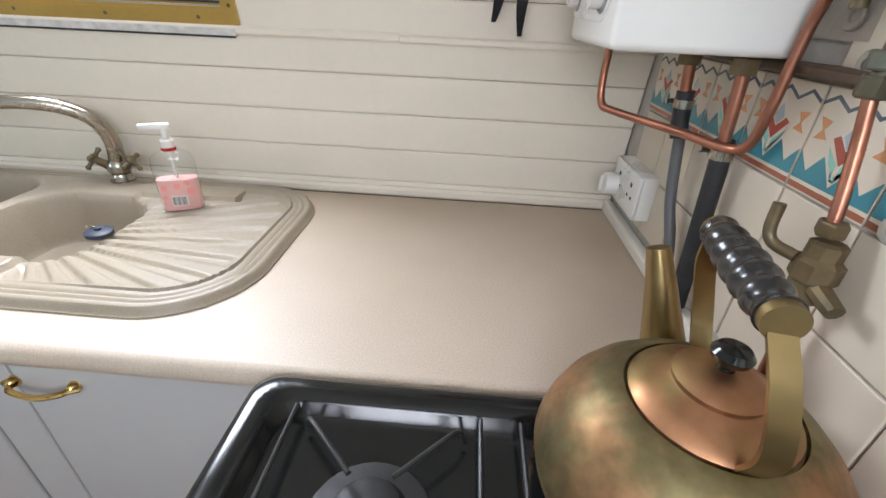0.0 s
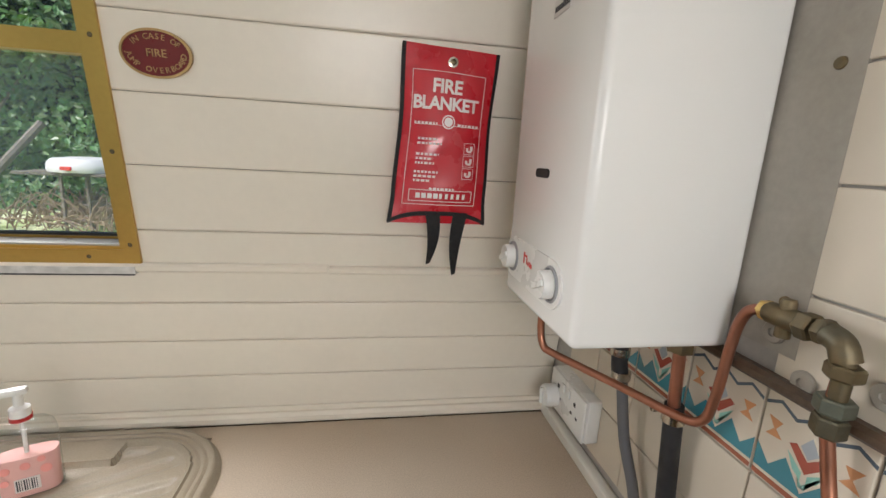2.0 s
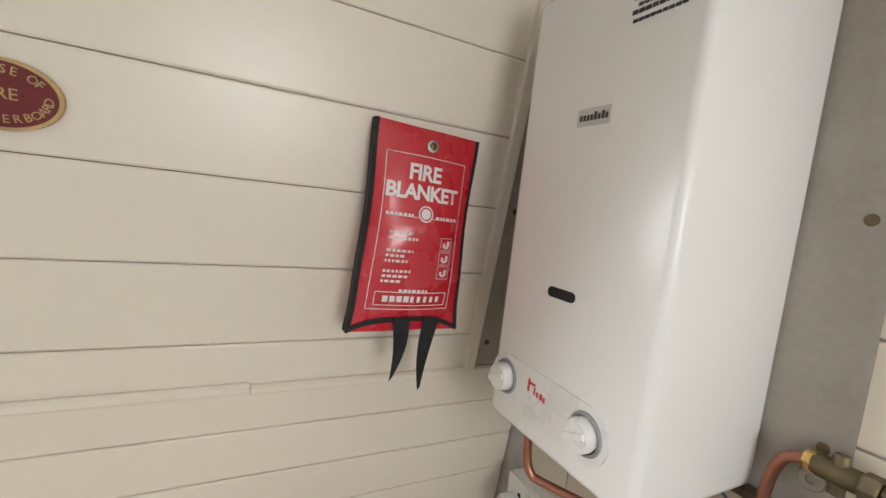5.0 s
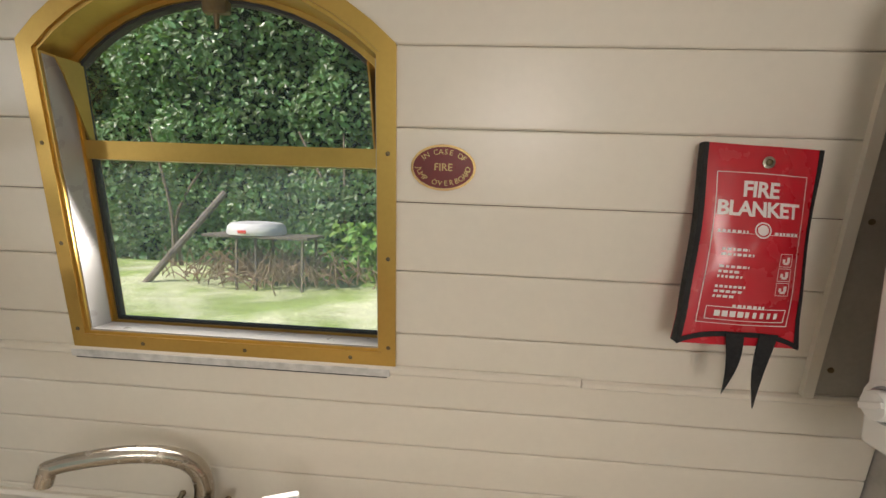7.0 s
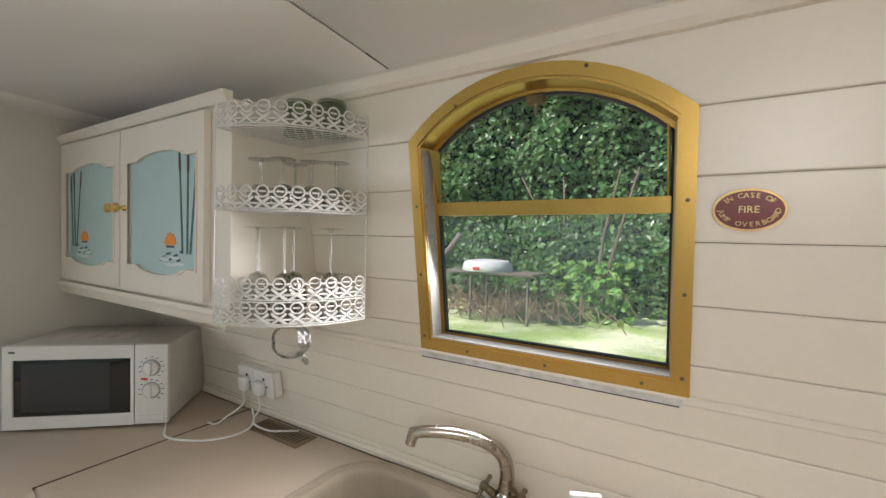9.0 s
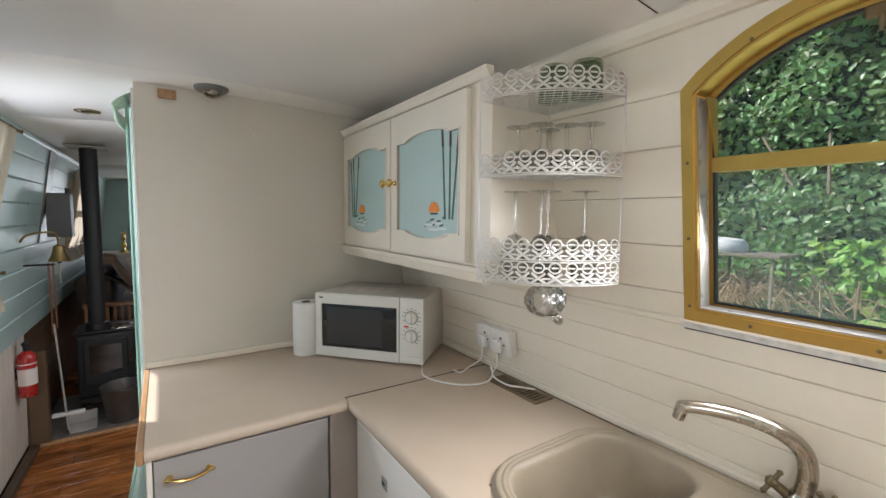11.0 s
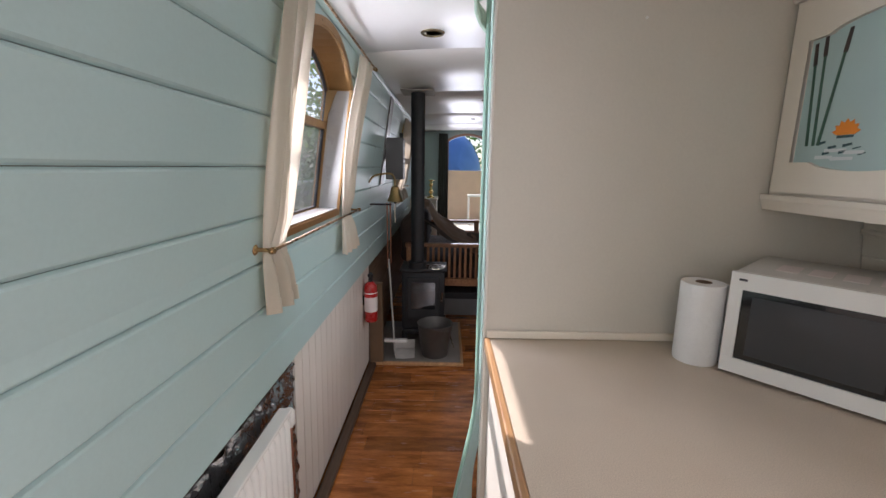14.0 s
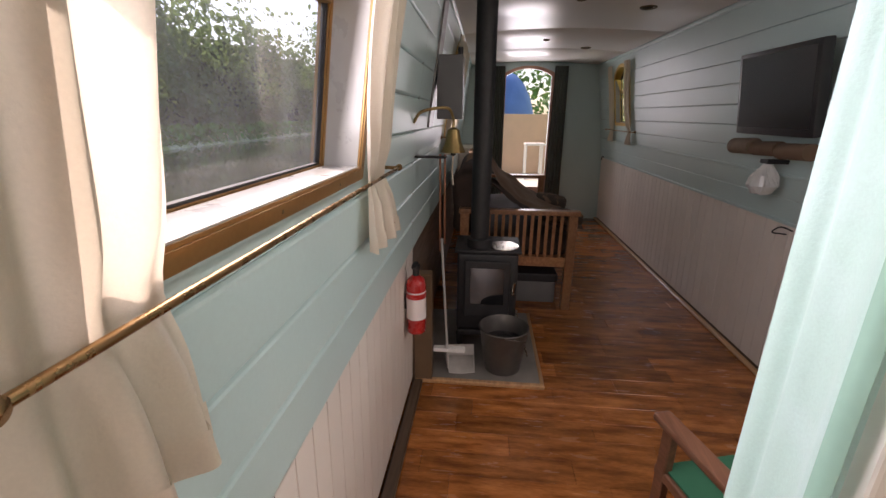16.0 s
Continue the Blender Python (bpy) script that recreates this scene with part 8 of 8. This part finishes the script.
for i in range(210):
    x, y = -2.35 + tw.gauss(0, 0.40), 4.28 + tw.gauss(0, 0.20)
    a = tw.random() * math.pi
    L = 0.10 + 0.20 * tw.random()
    tube(bm, [(x - L * math.cos(a), y, 0.73 + 0.05 * tw.random()), (x, y - 0.02, 0.80 + 0.30 * tw.random()), (x + L * math.cos(a), y + 0.03, 0.74 + 0.14 * tw.random())], 0.006, 4, 2)
tagged(part("brushwood", bm, mat("dry_twigs", (0.28, 0.20, 0.14), 0.9, var=0.3, scale=5)), "heap of dry twigs under the garden table", "twigs", kind="stuff")
bm = bm_new()
for i in range(14):
    x, y = -6 + 9 * tw.random(), 4.95 + 0.3 * tw.random()
    tube(bm, [(x, y, 0.68), (x + tw.gauss(0, 0.1), y + 0.05, 1.4), (x + tw.gauss(0, 0.25), y + 0.2, 2.4)], 0.025, 6, 4, radii=(0.030, 0.012))
tagged(part("hedge_stems", bm, BARK), "thin grey stems in the hedge", "stems", kind="stuff")
table = thing("garden_table", (-2.32, 4.2, 0.70), "weathered grey wooden table on the grass", "table")
GREYWOOD = wood("weathered_wood", (0.13, 0.11, 0.09), (0.20, 0.175, 0.145), rough=0.8, coat=0.0)
for i in range(5):
    part("board", box(bm_new(), (-2.84, 3.98 + i * 0.09, 1.195), (-1.82, 4.065 + i * 0.09, 1.222), 0.004, 1), GREYWOOD, table)
for x in (-2.52, -2.33, -1.88):
    for y in (4.02, 4.36):
        part("leg", box(bm_new(), (x - 0.011, y - 0.011, 0.68), (x + 0.011, y + 0.011, 1.194), 0.004, 1), GREYWOOD, table)
part("stretcher", box(bm_new(), (-2.50, 4.17, 0.93), (-1.88, 4.21, 0.98), 0.004, 1), GREYWOOD, table)
dish = thing("white_basin", (-2.41, 4.2, 1.222), "round white basin upside down on the garden table", "basin")
part("bowl", lathe(bm_new(), [(0.265, 0.0), (0.275, 0.02), (0.265, 0.075), (0.235, 0.108), (0.12, 0.122), (0.0, 0.124)], 36, Matrix.Translation((-2.41, 4.2, 1.223))), mat("chalky_white", (0.66, 0.66, 0.65), 0.6, var=0.12, scale=6), dish, smooth=True)
part("stain", box(bm_new(), (-2.44, 3.895, 1.245), (-2.36, 3.91, 1.275), 0.004, 1), PRINT_RED, dish)
post = thing("leaning_post", (-3.3, 4.3, 0.7), "grey wooden post leaning against the hedge", "post")
part("shaft", tube(bm_new(), [(-3.50, 4.05, 0.66), (-2.98, 4.60, 1.62)], 0.035, 8, 1), GREYWOOD, post)

leaf_mass("hedge_far", 30000, 0.24, lambda r: ((lambda x, z: ((x, -10.2 - 1.4 * noise.noise(Vector((x * 0.25, z * 0.4, 9))) - 0.5 * r.rand(), z), (0, 0.9, 0.4)))(-46 + 50 * r.rand(), 0.7 + 5.6 * r.rand() ** 1.2 * (0.75 + 0.35 * noise.noise(Vector((r.rand() * 3, 0, 0)))))), LEAF_FAR, "tall dark hedge on the far bank of the canal", 14)
# Wavy backing sheet, coloured dark in place of shade deep in the far hedge.
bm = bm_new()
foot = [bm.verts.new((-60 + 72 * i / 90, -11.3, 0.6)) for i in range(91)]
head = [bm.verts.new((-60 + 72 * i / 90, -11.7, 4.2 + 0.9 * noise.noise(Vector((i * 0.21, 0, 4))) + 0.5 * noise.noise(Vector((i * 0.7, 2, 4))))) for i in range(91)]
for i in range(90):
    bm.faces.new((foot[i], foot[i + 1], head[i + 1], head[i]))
tagged(part("hedge_far_core", bm, mat("far_leaf_shade", (0.06, 0.09, 0.05), 0.9, var=0.4, scale=2)), "dark backing sheet standing for shade inside the far hedge", "hedge", kind="stuff")
leaf_mass("reeds", 3500, 0.22, lambda r: ((-40 + 40 * r.rand(), -9.3 - 0.25 * r.rand(), 0.45 + 0.55 * r.rand()), (0, 0.9, 0.2)), LEAF_BRIGHT, "bright reeds along the far bank", 15, "reeds")

# bow well deck and what lies beyond it
WELL = mat("cream_deck_paint", (0.72, 0.52, 0.36), 0.5, var=0.06, scale=4)
bm = box(bm_new(), (X_BOW - 1.45, -0.85, 0.15), (X_BOW - 1.40, 0.95, 1.38), 0.004, 1)
tagged(part("well_deck_front", bm, WELL), "cream painted front of the bow well deck", "bulkhead", kind="structure")
bm = box(bm_new(), (X_BOW - 1.45, -0.95, 0.30), (X_BOW - 0.055, 1.05, 0.42), 0.004, 1)
tagged(part("well_deck", bm, WHITE_WALL), "pale painted floor of the bow well deck", "deck", kind="structure")
for y0, y1, nm in ((-0.95, -0.87, "well_side_left"), (0.97, 1.05, "well_side_right")):
    tagged(part(nm, box(bm_new(), (X_BOW - 1.40, y0, 0.42), (X_BOW - 0.055, y1, 0.95), 0.004, 1), WELL), "cream side of the bow well deck", "bulkhead", kind="structure")
# Unseen overhang, added to keep direct sun out of the bow doorway.
tagged(part("roof_overhang", box(bm_new(), (X_BOW - 0.95, -1.0, 2.035), (X_BOW - 0.052, 1.10, 2.075), 0.004, 1), WHITE_WALL), "added white overhang out of view, blocking sun at the bow door", "roof", kind="structure")
st = thing("deck_stool", (X_BOW - 0.8, 0.20, 0.42), "small white stool on the bow deck", "stool")
part("top", box(bm_new(), (X_BOW - 0.95, 0.06, 0.93), (X_BOW - 0.65, 0.36, 0.96), 0.004, 1), WHITE_PLASTIC, st)
for x in (-0.93, -0.69):
    for y in (0.08, 0.32):
        part("leg", box(bm_new(), (X_BOW + x - 0.01, y - 0.012, 0.42), (X_BOW + x + 0.02, y + 0.012, 0.93)), WHITE_PLASTIC, st)
boat = thing("moored_boat", (-16, 0.2, 0.4), "moored boat under a blue tarpaulin", "boat")
TARP = mat("blue_tarpaulin", (0.13, 0.26, 0.55), 0.4, var=0.12, scale=2, bump=0.4, bscale=4)
bm = bm_new()
rows = []
for i in range(13):
    x = -13.0 - 0.5 * i
    k = 1 - 0.5 * max(0, (2 - i) / 2) ** 2
    rows.append([bm.verts.new((x, -0.4 + 1.15 * k * math.cos(math.pi * j / 12), 0.75 + 1.75 * k * math.sin(math.pi * j / 12) ** 0.8 + 0.05 * math.sin(i * 2.1 + j))) for j in range(13)])
for a, b in zip(rows, rows[1:]):
    for j in range(12):
        bm.faces.new((a[j], a[j + 1], b[j + 1], b[j]))
bm.faces.new(rows[0])
part("tarpaulin", bm, TARP, boat, smooth=True)
part("hull", box(bm_new(), (-19.2, -1.6, 0.3), (-12.9, 0.8, 0.86), 0.08, 2), mat("dark_hull", (0.03, 0.04, 0.06), 0.4), boat)
leaf_mass("bow_trees", 6000, 0.26, lambda r: ((-21 - 4 * r.rand(), -8 + 17 * r.rand(), 0.7 + 6.5 * r.rand()), (0.9, -0.2, 0.4)), LEAF, "sunlit trees beyond the bow", 16, "trees")
bm = box(bm_new(), (-320, -0.95, 0.36), (-24, 1.4, 0.70))
tagged(part("ground_bow", bm, GRASS), "grass beyond the moored boat", "grass", kind="structure")

# ---- wall tiles, piece by piece ----
T = 0.108
TY, TZ = 0.364, 1.482
bm = box(bm_new(), (-0.006, -T / 2 + 0.0014, -T / 2 + 0.0014), (0.0, T / 2 - 0.0014, T / 2 - 0.0014), 0.0016, 2)
tile_mesh = finish("tile", bm, TILE)
border_z = 1.2135
rngt = random.Random(4)
motif_cols = {"teal": mat("teal_glaze", (0.06, 0.24, 0.30), 0.2), "mint": mat("mint_glaze", (0.30, 0.58, 0.50), 0.2), "rust": mat("rust_glaze", (0.38, 0.09, 0.06), 0.2),
              "tan": mat("orange_tan_glaze", (0.62, 0.30, 0.14), 0.2), "navy": mat("dark_line_glaze", (0.10, 0.13, 0.16), 0.2), "grey": mat("grey_blue_glaze", (0.42, 0.46, 0.50), 0.2),
              "brown": mat("brown_line_glaze", (0.33, 0.11, 0.06), 0.2), "blue": mat("slate_blue_glaze", (0.22, 0.29, 0.40), 0.2)}
XT = X_TILE - 0.0061


def glaze(bm, pts, cy, cz):
    slab(bm, pts, lambda y, z: Vector((XT - 0.0003, cy - y, cz + z)), lambda y, z: Vector((XT + 0.0004, cy - y, cz + z)))


h = T / 2
MOTIF = [("teal", [(-0.052, -0.040), (0.052, -0.040), (0.052, -0.012), (0.036, -0.030), (0.020, -0.010), (0.0, -0.036), (-0.020, -0.010), (-0.036, -0.030), (-0.052, -0.012)]),
         ("brown", [(-0.052, -0.050), (0.052, -0.050), (0.052, -0.044), (-0.052, -0.044)]),
         ("mint", [(-0.003, -0.030), (0.003, -0.030), (0.003, -0.014), (0.020, 0.000), (0.012, -0.016), (0.006, -0.020)]), ("mint", [(0.003, -0.030), (-0.003, -0.030), (-0.003, -0.014), (-0.020, 0.000), (-0.012, -0.016), (-0.006, -0.020)]),
         ("rust", [(0.0, -0.014), (0.020, 0.008), (0.013, 0.012), (0.0, 0.000), (-0.013, 0.012), (-0.020, 0.008)]),
         ("grey", [(0.0, 0.002), (0.009, 0.012), (0.0, 0.026), (-0.009, 0.012)]),
         ("tan", [(0.028, 0.004), (0.046, 0.002), (0.038, 0.012), (0.046, 0.024), (0.030, 0.022), (0.036, 0.012)]), ("tan", [(-0.028, 0.004), (-0.046, 0.002), (-0.038, 0.012), (-0.046, 0.024), (-0.030, 0.022), (-0.036, 0.012)]),
         ("navy", [(-0.052, 0.034), (-0.036, 0.042), (-0.018, 0.032), (0.0, 0.042), (0.018, 0.032), (0.036, 0.042), (0.052, 0.034), (0.052, 0.038), (0.036, 0.046), (0.018, 0.036), (0.0, 0.046), (-0.018, 0.036), (-0.036, 0.046), (-0.052, 0.038)])]
rows_z = [TZ - T / 2 + T * k for k in range(-1, 5)] + [border_z] + [border_z - T * k for k in (1, 2)]
cols_y = [TY - T / 2 + T * k for k in range(-5, 6)]
for zc in rows_z:
    for yc in cols_y:
        if yc + h > y_right(zc) - 0.004 + h * 0.9:
            continue
        if zc > 1.3 and yc - h > 0.44:
            continue
        if zc - h < WT and yc > 0.37:
            if zc + h < WT + 0.02:
                continue
        t = new("tile", tile_mesh)
        t.parent = wall_tiles
        t.location = (X_TILE - 0.0001, yc, zc)
        t.rotation_euler = (rngt.gauss(0, 0.004), 0, rngt.gauss(0, 0.006))
        if abs(zc - border_z) < 1e-4:
            for k, (cname, pts) in enumerate(MOTIF):
                b2 = bm_new()
                glaze(b2, pts, yc, zc)
                part("border_motif", b2, motif_cols[cname], wall_tiles)
# the duck tile
dy, dz = TY - T / 2, TZ - T / 2
c = 0.040
outer = [(-0.050, -0.050 + 0.008), (-0.042, -0.050), (0.042, -0.050), (0.050, -0.042), (0.050, 0.042), (0.042, 0.050), (-0.042, 0.050), (-0.050, 0.042)]
inner = [(u * 0.945, v * 0.945) for u, v in outer]
b2 = bm_new()
ring(b2, outer, inner, lambda y, z: Vector((XT - 0.0004, dy - y, dz + z)), lambda y, z: Vector((XT + 0.0004, dy - y, dz + z)))
part("duck_tile_border", b2, motif_cols["brown"], wall_tiles)
DUCK = [("blue", [(-0.022, 0.004), (-0.010, 0.008), (0.008, -0.004), (0.026, -0.006), (0.036, 0.006), (0.040, 0.004), (0.032, -0.014), (0.016, -0.018), (-0.012, -0.012), (-0.022, -0.004)]),
        ("rust", [(-0.018, -0.008), (-0.010, -0.013), (0.016, -0.0185), (0.028, -0.016), (0.020, -0.027), (0.002, -0.029), (-0.010, -0.022)]),
        ("mint", [(-0.018, 0.008), (-0.008, 0.008), (-0.004, 0.018), (-0.008, 0.027), (-0.016, 0.028), (-0.021, 0.020)]),
        ("tan", [(-0.020, 0.019), (-0.032, 0.023), (-0.031, 0.019), (-0.021, 0.016)]), ("tan", [(-0.004, -0.029), (-0.002, -0.036), (-0.010, -0.036), (-0.007, -0.033)]), ("tan", [(0.010, -0.029), (0.012, -0.037), (0.003, -0.036), (0.008, -0.033)]),
        ("navy", [(0.008, -0.008), (0.026, -0.010), (0.030, -0.013), (0.012, -0.014)])]
for k, (cname, pts) in enumerate(DUCK):
    b2 = bm_new()
    pts = [(0.86 * q.x - 0.001, 0.86 * q.y) for q in curve_points([Vector((u, v, 0)) for u, v in pts + pts[:1]], 4)[:-1]]
    slab(b2, pts, lambda y, z: Vector((XT - 0.0004 - 0.0001 * k, dy - y, dz + z)), lambda y, z: Vector((XT + 0.0004, dy - y, dz + z)))
    part("duck_motif", b2, motif_cols[cname], wall_tiles)
for y, z in ((0.348, 1.442), (0.318, 1.296)):
    b2 = lathe(bm_new(), [(0.0045, 0), (0.004, 0.0008), (0, 0.001)], 12, Matrix.Translation((XT, y, z)) @ Matrix.Rotation(radians(-90), 4, "Y"))
    part("filled_hole", b2, GREY_STEEL, wall_tiles)
